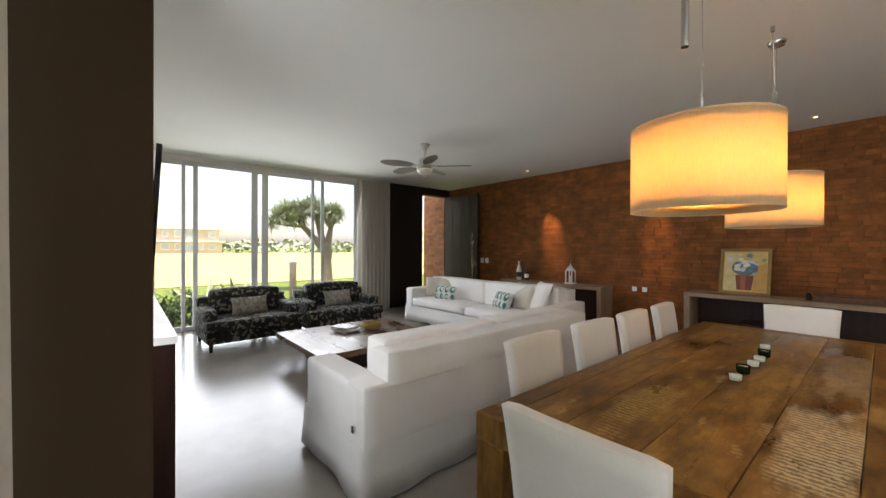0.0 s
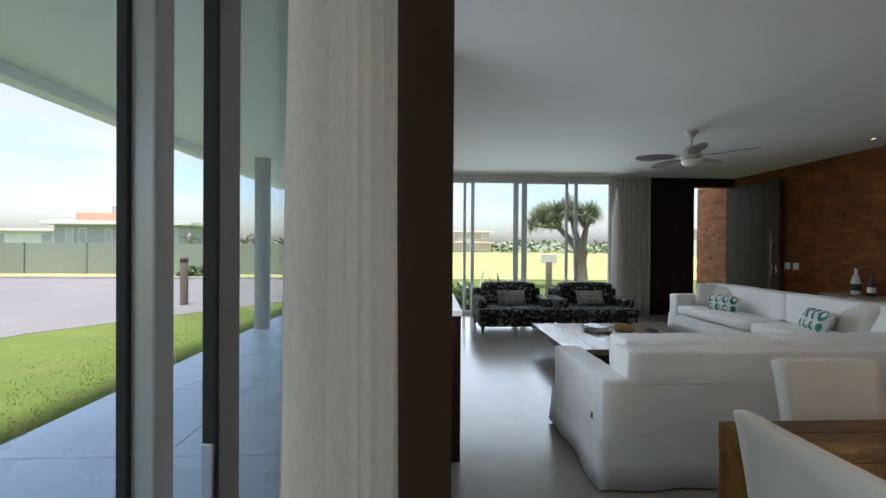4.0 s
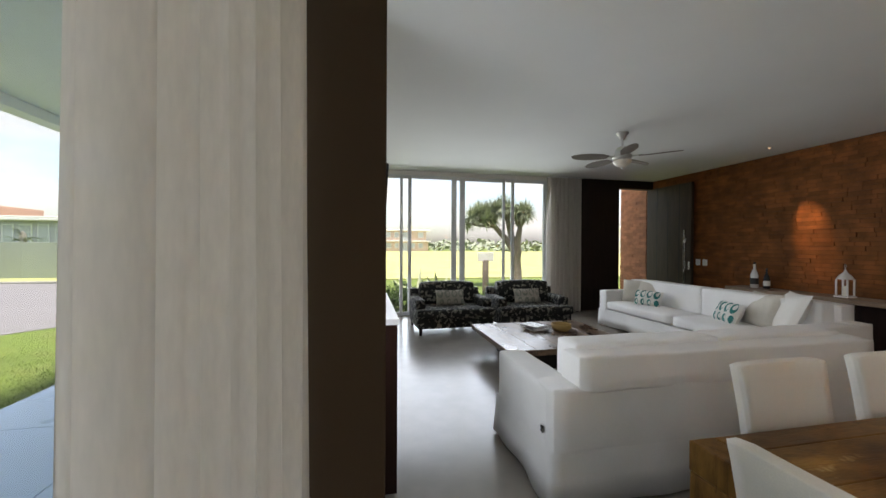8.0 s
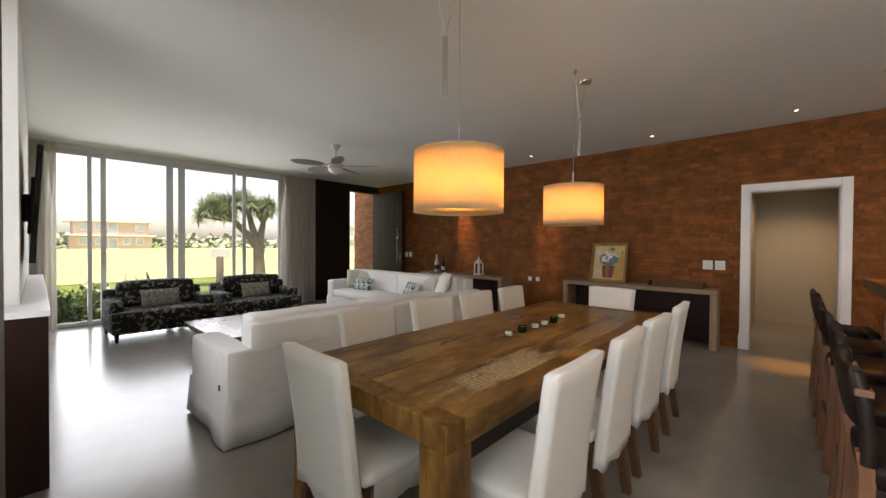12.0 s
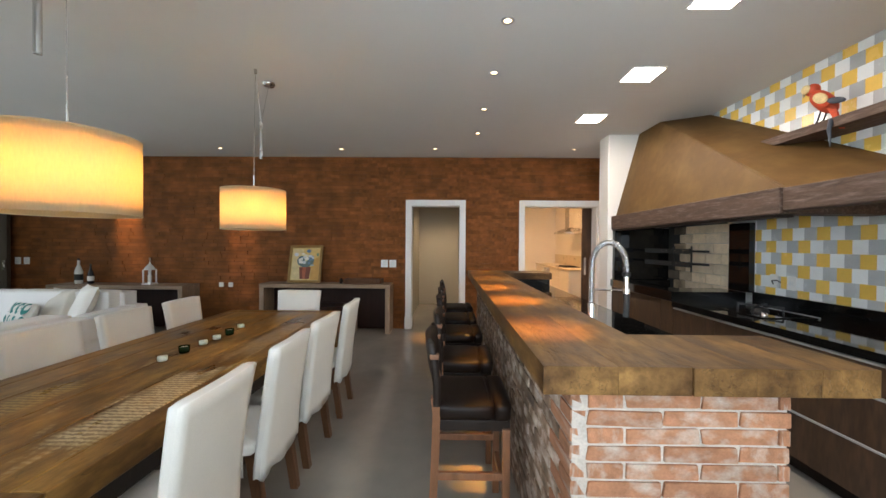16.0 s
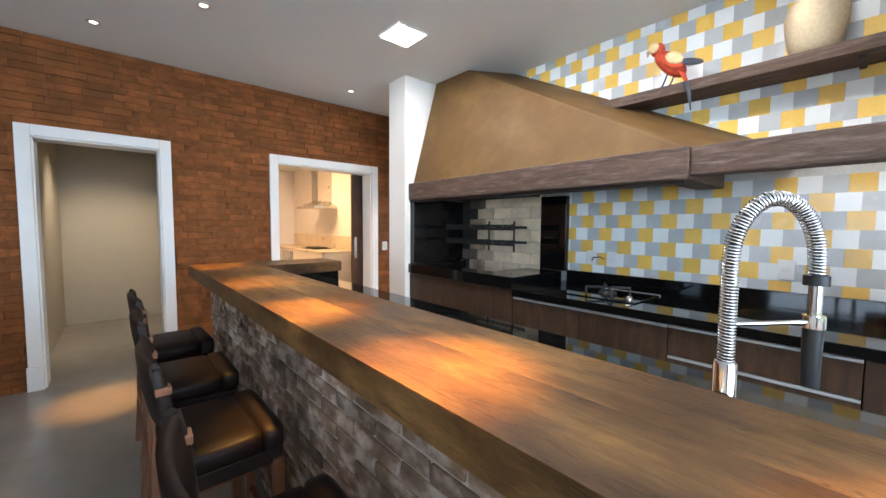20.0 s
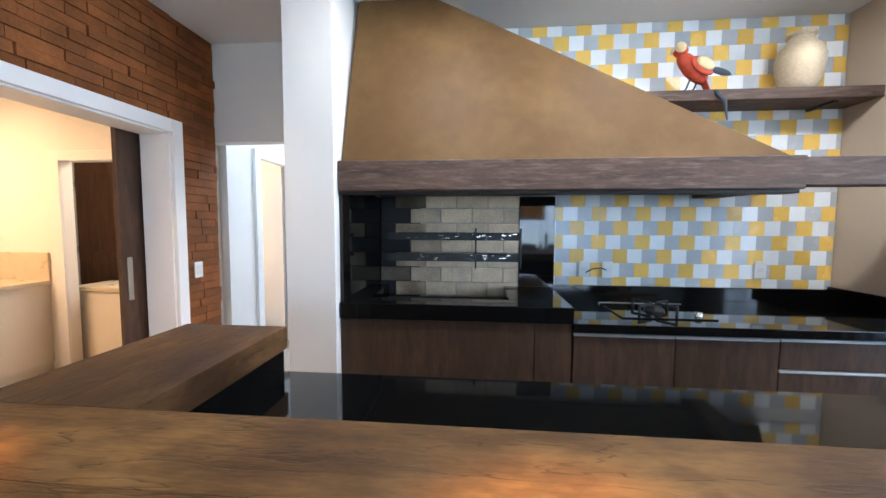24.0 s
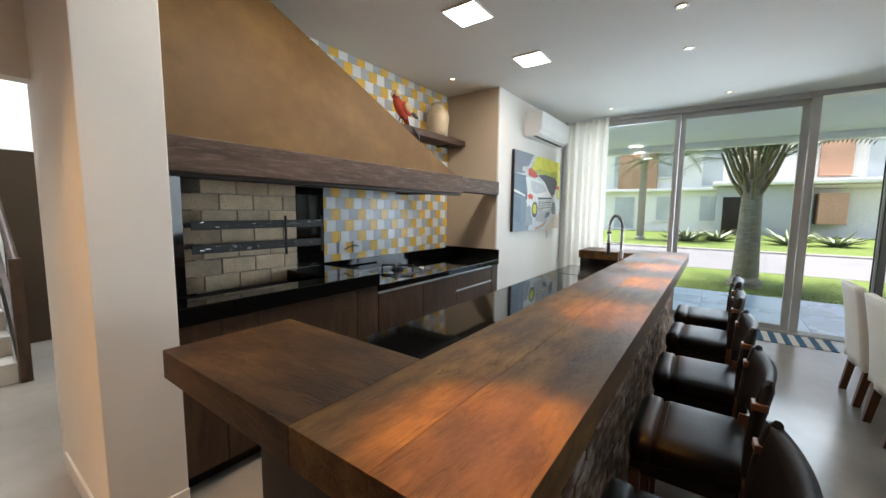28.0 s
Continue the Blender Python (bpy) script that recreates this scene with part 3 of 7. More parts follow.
setting("baseboard", Shape().box(5.215, 5.51, PIER_Y, PIER_Y + 0.012, 0, 0.1, 0.003), M_WHITE, "low white skirting board", "skirting")
setting("baseboard", Shape().box(5.51, 5.522, -4.18, PIER_Y, 0, 0.1, 0.003), M_WHITE, "low white skirting board", "skirting")


def casing(name, y0, y1, top, label):
    """White door lining with a wide flat architrave on the room side."""
    d = thing(name, pose(0, 0, 0), label, "door frame", kind="structure")
    x0, x1, w = BRICK_X - 0.025, BRICK_X + 0.22, 0.09
    part("jamb", Shape().box(x0, x0 + 0.03, y0 - w, y0, 0.0, top + w, 0.004).box(x0 + 0.03, x1, y0 - 0.02, y0 + 0.012, 0, top), M_WHITE, d)
    part("jamb", Shape().box(x0, x0 + 0.03, y1, y1 + w, 0.0, top + w, 0.004).box(x0 + 0.03, x1, y1 - 0.012, y1 + 0.02, 0, top), M_WHITE, d)
    part("head", Shape().box(x0, x0 + 0.03, y0, y1, top, top + w, 0.004).box(x0 + 0.03, x1, y0, y1, top - 0.012, top + 0.02), M_WHITE, d)
    part("plinth", Shape().box(x0 - 0.008, x0 + 0.03, y0 - w - 0.01, y0, 0, 0.2, 0.004), M_WHITE, d)
    part("plinth", Shape().box(x0 - 0.008, x0 + 0.03, y1, y1 + w + 0.01, 0, 0.2, 0.004), M_WHITE, d)
    return d


casing("door_1", D1[0], D1[1], DTOP, "white door casing open to a grey corridor")
casing("door_2", D2[0], D2[1], DTOP, "white door casing open to the bright kitchen")


def glazed(name, label, frame_mat, axis, at, stiles, bottom, top, panes, depth=0.05):
    """A run of glazing: upright stiles, rails and one pane for each bay. axis: the direction in which it runs."""
    w = thing(name, pose(0, 0, 0), label, "window", kind="structure")

    def bar(a, b, z0, z1, d0, d1):
        return Shape().box(a, b, d0, d1, z0, z1, 0.004) if axis == "x" else Shape().box(d0, d1, a, b, z0, z1, 0.004)
    for a, b, off in stiles:
        part("stile", bar(a, b, bottom, top, at + off - depth / 2, at + off + depth / 2), frame_mat, w)
    for a, b, off in panes:
        part("rail", bar(a, b, top - 0.07, top, at + off - depth / 2 + 0.004, at + off + depth / 2 - 0.004), frame_mat, w)
        part("rail", bar(a, b, bottom, bottom + 0.07, at + off - depth / 2 + 0.004, at + off + depth / 2 - 0.004), frame_mat, w)
        p = part("pane", bar(a, b, bottom + 0.07, top - 0.07, at + off - 0.004, at + off + 0.004), M_GLASS, w, "clear glass")
        p.visible_shadow = False
    return w


glazed("window_1", "tall white aluminium sliding windows towards the garden", M_WHITEALU, "x", FAR_Y + 0.03,
       [(0.2, 0.27, 0.02), (0.75, 0.805, -0.02), (0.915, 0.985, 0.03), (1.80, 1.905, -0.02), (1.99, 2.10, 0.03), (2.925, 2.98, 0.03),
        (3.10, 3.165, -0.02), (3.86, 3.95, 0.03)], 0.0, 2.82,
       [(0.27, 0.75, 0.02), (0.985, 1.80, -0.02), (2.10, 2.925, 0.03), (3.165, 3.86, -0.02), (0.805, 0.915, 0.03), (1.905, 1.99, 0.03), (2.98, 3.10, -0.02)])
glazed("window_2", "grey aluminium sliding doors towards the veranda", M_ALU, "y", WIN_X,
       [(-3.39, -3.31, 0.03), (-1.83, -1.77, 0.03), (-1.77, -1.71, -0.03), (-0.535, -0.46, -0.03), (-0.46, -0.38, 0.04)], 0.0, 2.84,
       [(-3.31, -1.83, 0.03), (-1.71, -0.535, -0.03)], 0.055)
glazed("window_3", "grey aluminium sliding door pushed open behind the curtain", M_ALU, "y", WIN_X - 0.03,
       [(0.205, 0.25, 0.0), (1.33, 1.41, 0.0), (2.33, 2.41, 0.0)], 0.0, 2.84, [(0.25, 1.33, 0.0), (1.41, 2.33, 0.0)], 0.05)
glazed("window_4", "second grey aluminium sliding door pushed open behind the curtain", M_ALUDARK, "y", WIN_X + 0.078,
       [(0.212, 0.272, 0.0), (1.33, 1.41, 0.0)], 0.0, 2.84, [(0.272, 1.33, 0.0)], 0.026)
door_a, door_b = bpy.data.objects["window_3"], bpy.data.objects["window_4"]
part("seal", Shape().box(-0.457, -0.440, 0.196, 0.206, 0.0, 2.84, 0.002), M_EDGEBLACK, door_a, "black edge strip of the sliding door")
# this strip paints the stile's unlit end face black
part("seal", Shape().box(-0.334, -0.312, 0.204, 0.213, 0.0, 2.84, 0.002), M_EDGEBLACK, door_b, "black edge strip of the sliding door")
part("lock_plate", Shape().box(-0.332, -0.314, 0.199, 0.205, 0.98, 1.10, 0.002), M_STEEL, door_b, "small steel latch plate")
track = Shape().box(-0.52, -0.30, -3.398, 2.41, 2.84, 2.9)
setting("window_head", track, M_ALU, "grey aluminium head track over the sliding doors", "window track")
sill = Shape()
for k in range(4):
    sill.box(-0.5 + k * 0.06, -0.47 + k * 0.06, -3.3, 2.41, -0.001, 0.012)
setting("window_track", sill, M_ALU, "grey aluminium floor track of the sliding doors", "window track")

# corridor behind the first doorway
for y0, y1, x0 in ((-0.52, -0.40, 6.77), (-1.75, -1.62, 6.77), (-1.62, -0.52, 9.2)):
    setting("wall_corridor", Shape().box(x0, 9.3, y0, y1, 0, 2.6), M_CORRIDOR, "plain greige corridor wall seen through the doorway", "wall")
setting("floor_corridor", Shape().box(8.6, 9.3, -1.7, -0.45, -0.1, 0), M_FLOOR, "grey concrete corridor floor", "floor")
setting("ceiling_corridor", Shape().box(6.75, 9.3, -1.75, -0.40, 2.6, 2.7), M_CEIL, "white corridor ceiling", "ceiling")

# kitchen behind the second doorway, and the room behind it
KIT_Y = -4.47
for b in ((11.6, 11.7, -5.6, -1.75, 0), (6.77, 11.7, -1.85, -1.76, 0), (6.77, 11.6, -5.7, -5.6, 0), (6.622, 6.75, -4.765, -4.175, 0), (6.622, 6.75, -5.7, -5.635, 0),
          (8.34, 11.6, KIT_Y - 0.1, KIT_Y, 0), (6.77, 7.42, KIT_Y - 0.1, KIT_Y, 0), (7.42, 8.34, KIT_Y - 0.1, KIT_Y, 2.05)):
    setting("wall_kitchen", Shape().box(*b, 2.7), M_PLASTER, "white kitchen wall", "wall")
setting("floor_kitchen", Shape().box(8.6, 11.6, -5.6, -1.76, -0.1, 0), M_FLOOR, "pale kitchen floor", "floor")
setting("ceiling_kitchen", Shape().box(6.75, 11.7, -5.7, -1.76, 2.7, 2.8), M_CEIL, "white kitchen ceiling", "ceiling")

# stair hall behind the passage
for b in ((3.0, 3.1, -9.0, -4.3, 0), (3.1, 6.6, -9.1, -9.0, 0), (6.55, 6.62, -4.765, -4.3, 0), (6.55, 6.62, -9.0, -5.635, 0),
          (6.55, 6.62, -5.635, -4.765, 2.1), (3.0, 6.6, -4.3, -4.18, 3.15)):
    setting("wall_hall", Shape().box(*b, 4.5), M_PLASTER, "white wall of the stair hall", "wall")
setting("ceiling_hall", Shape().box(3.0, 6.75, -9.1, -4.18, 4.5, 4.6), M_CEIL, "white ceiling of the stair hall", "ceiling")

# veranda, roof overhang, lawn, road
paving = setting("pavement", Shape().box(-3.0, -0.52, -14, 12, -0.12, -0.026), M_MORTAR, "pale grey stone veranda paving with sky blue in its colour", "paving")
slab_mesh = Shape().box(0.003, 1.237, 0.003, 1.197, -0.03, 0.0, 0.002, seg=1).mesh("paving_slab")
slab_mesh.materials.append(M_SLAB)
for kx in range(2):
    for ky in range(21):
        part("paving_slab", slab_mesh, M_SLAB, paving, m=pose(-3.0 + kx * 1.24, -13.4 + ky * 1.2, -0.02))
setting("roof_overhang", Shape().box(-3.65, -0.5, -14, 9.0, 2.90, 3.3, 0.01).box(-3.65, -3.45, -14, 9.0, 2.78, 2.90, 0.01), M_SOFFIT,
        "white plaster soffit over the veranda", "roof")
setting("roof_main", Shape().box(-0.5, 10.3, -9.2, 7.7, 4.6, 4.8), M_PLASTER, "flat roof slab", "roof")

# dark panel put in for the dark area under the stair
setting("wall_under_stair", Shape().box(3.1, 5.42, -7.3, -7.2, 0, 2.05), M_TAUPE, "dark taupe panel filling the place under the stair", "wall")
# ---- outside ----
M_GRASS = mat("lawn", (0.105, 0.155, 0.022), 0.95, vary=0.2, scale=0.9, fine=110, bump=0.7, depth=0.02, second=(0.135, 0.165, 0.035), mix=(0.5, 0.7))
M_BLADE = mat("grass blades", (0.135, 0.19, 0.03), 0.8, vary=0.15, scale=1, fine=20, bump=0, spread=0.15, islands=True)
M_ASPHALT = mat("pale worn road", (0.17, 0.163, 0.175), 0.9, vary=0.1, scale=0.5, fine=60, bump=0.2)
M_KERB = mat("concrete kerb", (0.26, 0.25, 0.23), 0.9, vary=0.12, scale=3, fine=60, bump=0.3)
M_VERGE = mat("dry verge and sun-paled lawn", (0.33, 0.34, 0.13), 0.95, vary=0.2, scale=0.6, fine=30, bump=0.3)
M_POST = mat("weathered post", (0.14, 0.115, 0.095), 0.9, vary=0.25, scale=4, fine=40, bump=0.5, stretch=(8, 8, 1))
M_FENCE = mat("pale green screen fence", (0.27, 0.31, 0.25), 0.9, vary=0.07, scale=0.5, fine=30, bump=0.15, spread=0.05)
M_FACADE = mat("white render facade", (0.82, 0.81, 0.79), 0.9, vary=0.05, scale=0.5, fine=20, bump=0.1)
M_FACADE2 = mat("grey render facade", (0.44, 0.45, 0.48), 0.9, vary=0.06, scale=0.5, fine=20, bump=0.1)
M_TERRA = mat("terracotta render", (0.50, 0.30, 0.21), 0.9, vary=0.08, scale=0.5, fine=20, bump=0.1)
# the far house's render, paled so that its colour holds the haze
M_HAZETERRA = mat("orange render with painted haze", (0.60, 0.46, 0.38), 0.9, vary=0.08, scale=0.5, fine=20, bump=0.1)
M_DARKGLASS = mat("pale window glass", (0.48, 0.51, 0.54), 0.08, vary=0.2, scale=0.6, bump=0)
M_TRUNK = mat("ringed palm trunk", (0.36, 0.33, 0.28), 0.95, vary=0.25, scale=6, fine=30, bump=0.8, depth=0.02, stretch=(1, 1, 4))
M_BARK = mat("smooth grey bark", (0.22, 0.18, 0.14), 0.9, vary=0.2, scale=5, fine=40, bump=0.5)
M_STUB = mat("dry frond base", (0.23, 0.21, 0.12), 0.85, vary=0.3, scale=5, fine=40, bump=0.5)
M_FROND = mat("palm leaf", (0.075, 0.12, 0.03), 0.55, vary=0.25, scale=2, fine=12, bump=0, spread=0.35, islands=True)
M_AGAVE = mat("grey green sword leaf", (0.30, 0.34, 0.22), 0.5, vary=0.25, scale=2, fine=12, bump=0, spread=0.3, islands=True)
# foliage green paled to carry the haze of distance
M_FARWOOD = mat("far foliage with painted haze", (0.24, 0.28, 0.20), 0.8, vary=0.2, scale=3, fine=12, bump=0, spread=0.25, islands=True)
M_SHRUB = mat("clipped shrub leaf", (0.05, 0.10, 0.02), 0.6, vary=0.3, scale=3, fine=12, bump=0, spread=0.4, islands=True)

setting("ground", Shape().box(-1500, 1500, -1500, 1500, -1.0, -0.10), M_GRASS, "mown green lawn spreading to the horizon", "lawn")
# the road bends round the corner of the lawn
setting("road", Shape().prism([(-7.2, -60), (-7.2, 3.5), (-6.7, 6.1), (-5.6, 7.6), (-4.0, 9.6), (-2.4, 12.4), (-1.2, 16.8),
                               (-4, 16.8), (-30, 16.8), (-90, 16.8), (-90, 10.8), (-24, 10.6), (-15, 8.5), (-13.6, 4), (-13.6, -60)],
                              -0.16, -0.094), M_ASPHALT, "pale grey asphalt road", "road")
kerb = Shape().tube([(-60, 16.95, -0.08), (-30, 16.95, -0.08), (-4, 16.95, -0.08), (-1.2, 16.95, -0.08)], 0.08, 6)
setting("kerb", kerb, M_KERB, "low concrete kerb along the road", "kerb")
setting("kerb", Shape().tube([(-13.7, -60, -0.08), (-13.7, 4, -0.08), (-15.1, 8.7, -0.08), (-24, 10.8, -0.08), (-90, 11, -0.08)], 0.08, 6),
        M_KERB, "low concrete kerb along the road", "kerb")
setting("verge", Shape().box(-60, -4, 17.0, 19.0, -0.2, -0.05), M_VERGE, "strip of dry grass before the fence", "verge")

# the lawn's far part, with sun and haze put into its colour
setting("meadow", Shape().box(-1, 90, 16.5, 105, -0.2, -0.05), M_VERGE, "far lawn painted paler for sun and haze", "meadow")

# grass blades on the lawn nearest to the veranda
rng = random.Random(5)
bv, bf = [], []
for k in range(16000):
    x, y = -3.02 - abs(rng.gauss(0, 1.2)), rng.uniform(-3.5, 8.5)
    if x < -6.6:
        continue
    a, hgt, w = rng.uniform(0, 6.28), rng.uniform(0.012, 0.03), rng.uniform(0.003, 0.006)
    i = len(bv)
    bv += [(x - math.cos(a) * w, y - math.sin(a) * w, -0.102), (x + math.cos(a) * w, y + math.sin(a) * w, -0.102),
           (x + rng.uniform(-0.03, 0.03), y + rng.uniform(-0.03, 0.03), -0.10 + hgt)]
    bf.append((i, i + 1, i + 2))
tagged(new("grass", raw_mesh("grass", bv, bf, M_BLADE)), "short green lawn grass beside the veranda", "grass", kind="stuff")

for (x, y, r, top, name, label) in ((-6.11, 9.29, 0.09, 1.2, "bollard", "weathered round timber post on the lawn"),
                                    (3.84, 11.3, 0.10, 1.04, "bollard", "weathered round timber post on the lawn")):
    t = thing(name, pose(x, y, -0.1), label, "post")
    part("shaft", Shape().lathe([(r, 0), (r, top), (r * 0.86, top + 0.02), (0.0, top + 0.025)], 18), M_POST, t)
    if y > 10:
        part("sign_plate", Shape().box(-0.26, 0.26, -0.03, 0.0, top - 0.02, top + 0.26, 0.01), M_FACADE, t, "blank pale sign plate")
    else:
        part("collar", Shape().lathe([(r + 0.004, top - 0.12), (r + 0.006, top - 0.05)], 18), M_BLACK, t, "dark band near the top")
pc = thing("veranda_column", pose(-2.83, 6.18, -0.02), "slim round grey column under the roof edge", "column")
part("shaft", Shape().lathe([(0.125, 0), (0.125, 2.92)], 28), M_FACADE2, pc)
part("foot", Shape().lathe([(0.132, 0), (0.132, 0.02), (0.125, 0.03)], 28), M_ALU, pc)

fence = thing("garden_fence", pose(0, 0, 0), "long pale green screen fence across the road", "fence")
panel = Shape().box(0, 2.95, -0.03, 0.03, 0, 1.52, 0.005).mesh("panel")
panel.materials.append(M_FENCE)
post_mesh = Shape().box(-0.05, 0.05, -0.05, 0.05, 0, 1.56, 0.005).mesh("fence_post")
post_mesh.materials.append(M_FENCE)
for k in range(20):
    part("panel", panel, M_FENCE, fence, m=pose(-62 + k * 3.0, 19.0 + 0.05 * math.sin(k), -0.06))
    part("fence_post", post_mesh, M_FENCE, fence, m=pose(-62.02 + k * 3.0, 19.0, -0.06))


def house(name, m, width, depth, storeys, height, wall_mat, label, openings=5, roof_over=0.6, seed=1):
    """A flat-roofed villa: storeys with slabs, windows with frames and sills."""
    r = random.Random(seed)
    hs = thing(name, m, label, "house")
    for s in range(storeys):
        z0, inset = s * height, 0.0 if s == 0 else 0.6
        part("wall", Shape().box(-width / 2 + inset, width / 2 - inset, 0, depth, z0, z0 + height - 0.25), wall_mat, hs)
        part("slab", Shape().box(-width / 2 - roof_over, width / 2 + roof_over, -roof_over, depth + roof_over, z0 + height - 0.25, z0 + height, 0.03),
             M_FACADE, hs)
        step = (width - 2) / openings
        for k in range(openings):
            if r.random() < 0.2:
                continue
            w, x = step * r.uniform(0.45, 0.75), -width / 2 + 1 + (k + 0.5) * step
            lo = z0 + (0.1 if r.random() < 0.4 else 0.9)
            win = part("window", Shape().box(x - w / 2, x + w / 2, -0.06, 0.02, lo, z0 + height - 0.6, 0.01), M_WHITEALU, hs)
            part("pane", Shape().box(x - w / 2 + 0.08, x + w / 2 - 0.08, -0.075, -0.05, lo + 0.08, z0 + height - 0.68), M_DARKGLASS, win)
            part("sill", Shape().box(x - w / 2 - 0.08, x + w / 2 + 0.08, -0.14, 0, lo - 0.06, lo), M_FACADE, win)
    part("roof", Shape().box(-width / 2 - roof_over, width / 2 + roof_over, -roof_over, depth + roof_over, storeys * height, storeys * height + 0.18, 0.03),
         M_FACADE, hs)
    return hs


villa = house("villa", pose(-35, 44, -0.1), 15, 9, 1, 4.0, M_FACADE2, "low grey villa with white roof slabs behind the fence", 9, 0.8, 3)
part("roof_block", Shape().box(-6.5, -0.5, 1.5, 7, 4.1, 5.3, 0.05), M_TERRA, villa, "terracotta roof block")
part("chimney", Shape().box(-3.6, -3.1, 3, 3.6, 5.3, 6.2), M_FACADE2, villa)
house("villa", pose(-62, 62, -0.1), 16, 10, 1, 3.8, M_FACADE, "pale low villa far behind the fence", 6, 0.8, 4)
house("villa", pose(11, 102, -0.1), 13, 9, 2, 2.9, M_HAZETERRA, "orange rendered house beyond the meadow", 5, 0.6, 6)
house("villa", pose(-8, 95, -0.1), 20, 9, 1, 3.6, M_FACADE, "white house far beyond the meadow", 6, 0.6, 7)
house("villa", pose(52, 75, -0.1), 16, 10, 2, 3.0, M_FACADE, "white two storey house beyond the meadow", 6, 0.6, 8)
opp = house("villa", pose(-31, 3, -0.1, 0, 0, 90), 27, 12, 2, 3.6, M_FACADE, "white two storey villa across the road", 8, 0.5, 9)
part("bay", Shape().box(-4.3, 1.0, -1.4, 0, 0, 3.6, 0.04), M_FACADE2, opp, "projecting lilac grey bay")
part("entrance", Shape().box(-3.9, -2.5, -1.46, -1.38, 0, 2.8, 0.03), M_DARKWOOD, opp, "dark entrance door")
part("porch", Shape().box(-4.6, 4.5, -2.2, 0, 3.61, 3.9, 0.03), M_FACADE, opp)
part("clad_panel", Shape().box(1.3, 2.9, -0.5, 0, 4.2, 6.6, 0.03), M_TERRA, opp, "warm timber coloured panel")
part("clad_panel", Shape().box(1.3, 2.7, -1.5, 0, 0.9, 3.0, 0.03), M_TERRA, opp, "warm timber coloured panel")
part("clad_panel", Shape().box(-11.5, -8.5, -0.4, 0, 3.4, 6.9, 0.03), M_TERRA, opp, "warm timber coloured panel")


def leaf_strip(v, f, base, way, length, width, droop, seg=5, vee=0.25):
    """One narrow leaf that bends down along its length."""
    way = Vector(way).normalized()
    side = way.cross(Vector((0, 0, 1)))
    side = side.normalized() if side.length > 1e-3 else Vector((1, 0, 0))
    k = len(v)
    p = Vector(base)
    for i in range(seg + 1):
        s = i / seg
        q = p + way * length * s + Vector((0, 0, -droop * length * s * s))
        w = width * (1 - s) ** 0.6 * (0.35 + 0.65 * min(1, s * 4 + 0.2))
        v += [q - side * w, q + Vector((0, 0, -vee * w)), q + side * w]
    for i in range(seg):
        a = k + i * 3
        f += [(a, a + 1, a + 4, a + 3), (a + 1, a + 2, a + 5, a + 4)]


def palm(m, height, r0, r1, fronds, reach, label, seed, rise=0.5, stubs=0, lift=0.0):
    r = random.Random(seed)
    p = thing("palm_tree", m, label, "palm")
    prof, z = [], 0.0
    while z < height:
        rr = r0 + (r1 - r0) * (z / height) + (0.06 if z < 0.12 else 0)
        prof += [(rr * 1.04, z), (rr * 0.97, z + 0.06)]
        z += 0.085
    prof += [(r1 * 1.22, height + 0.25), (r1 * 1.05, height + 0.7), (0.02, height + 0.95)]
    for k in range(stubs):
        a, b0 = k * 2.39996, height - 0.12 + 0.75 * k / stubs
        out = 0.44 - 0.24 * k / stubs + r.uniform(-0.05, 0.08)
        part("frond_stub", Shape().tube([(math.cos(a) * r1 * 0.8, math.sin(a) * r1 * 0.8, b0), (math.cos(a) * (r1 + out * 0.45), math.sin(a) * (r1 + out * 0.45), b0 + 0.36),
                                         (math.cos(a) * (r1 + out), math.sin(a) * (r1 + out), b0 + 0.95)], [0.05, 0.034, 0.018], 6), M_STUB, p, "old brown frond base")
    part("trunk", Shape().lathe(prof, 18), M_TRUNK, p)
    v, f = [], []
    for k in range(fronds):
        a = k * 2.39996 + r.uniform(-0.2, 0.2)
        up = rise + r.uniform(-0.45, 0.7)
        d = Vector((math.cos(a), math.sin(a), up)).normalized()
        length, droop = reach * r.uniform(0.8, 1.1), r.uniform(0.25, 0.55)
        base = Vector((math.cos(a) * r1 * 0.9, math.sin(a) * r1 * 0.9, height + lift + r.uniform(0.1, 0.6)))
        side = d.cross(Vector((0, 0, 1))).normalized()
        leaf_strip(v, f, base, d, length, 0.035, droop, 8)
        n = 26
        for i in range(2, n):
            s = i / n
            q = base + d * length * s + Vector((0, 0, -droop * length * s * s))
            for sg in (-1, 1):
                w = (d * 0.6 + side * sg + Vector((0, 0, 0.15 - 0.5 * s))).normalized()
                leaf_strip(v, f, q, w, reach * 0.22 * (1.1 - 0.7 * s), 0.022, 0.25, 2)
    part("crown", raw_mesh("crown", v, f, M_FROND), M_FROND, p)
    return p


palm(pose(-4.52, -0.69, -0.1), 2.0, 0.245, 0.175, 30, 2.9, "stout palm tree with a ringed grey trunk on the lawn", 3, 0.95, 26, 0.35)
palm(pose(-19, -4.85, -0.1), 4.3, 0.20, 0.19, 22, 1.9, "slender palm tree across the road", 4, 0.35)
palm(pose(-19, -3.1, -0.1), 4.5, 0.20, 0.18, 22, 1.9, "slender palm tree across the road", 5, 0.35)
for k, (x, y, s) in enumerate(((-25, 34, 0.9), (-22.5, 36, 1.0), (-20, 38, 0.9), (-18, 33, 0.8), (-14.5, 30, 0.9))):
    palm(pose(x, y, -0.1, 0, 0, k * 40), 1.7 * s, 0.2, 0.18, 12, 1.7 * s, "short garden palm behind the fence", 20 + k, 0.4)


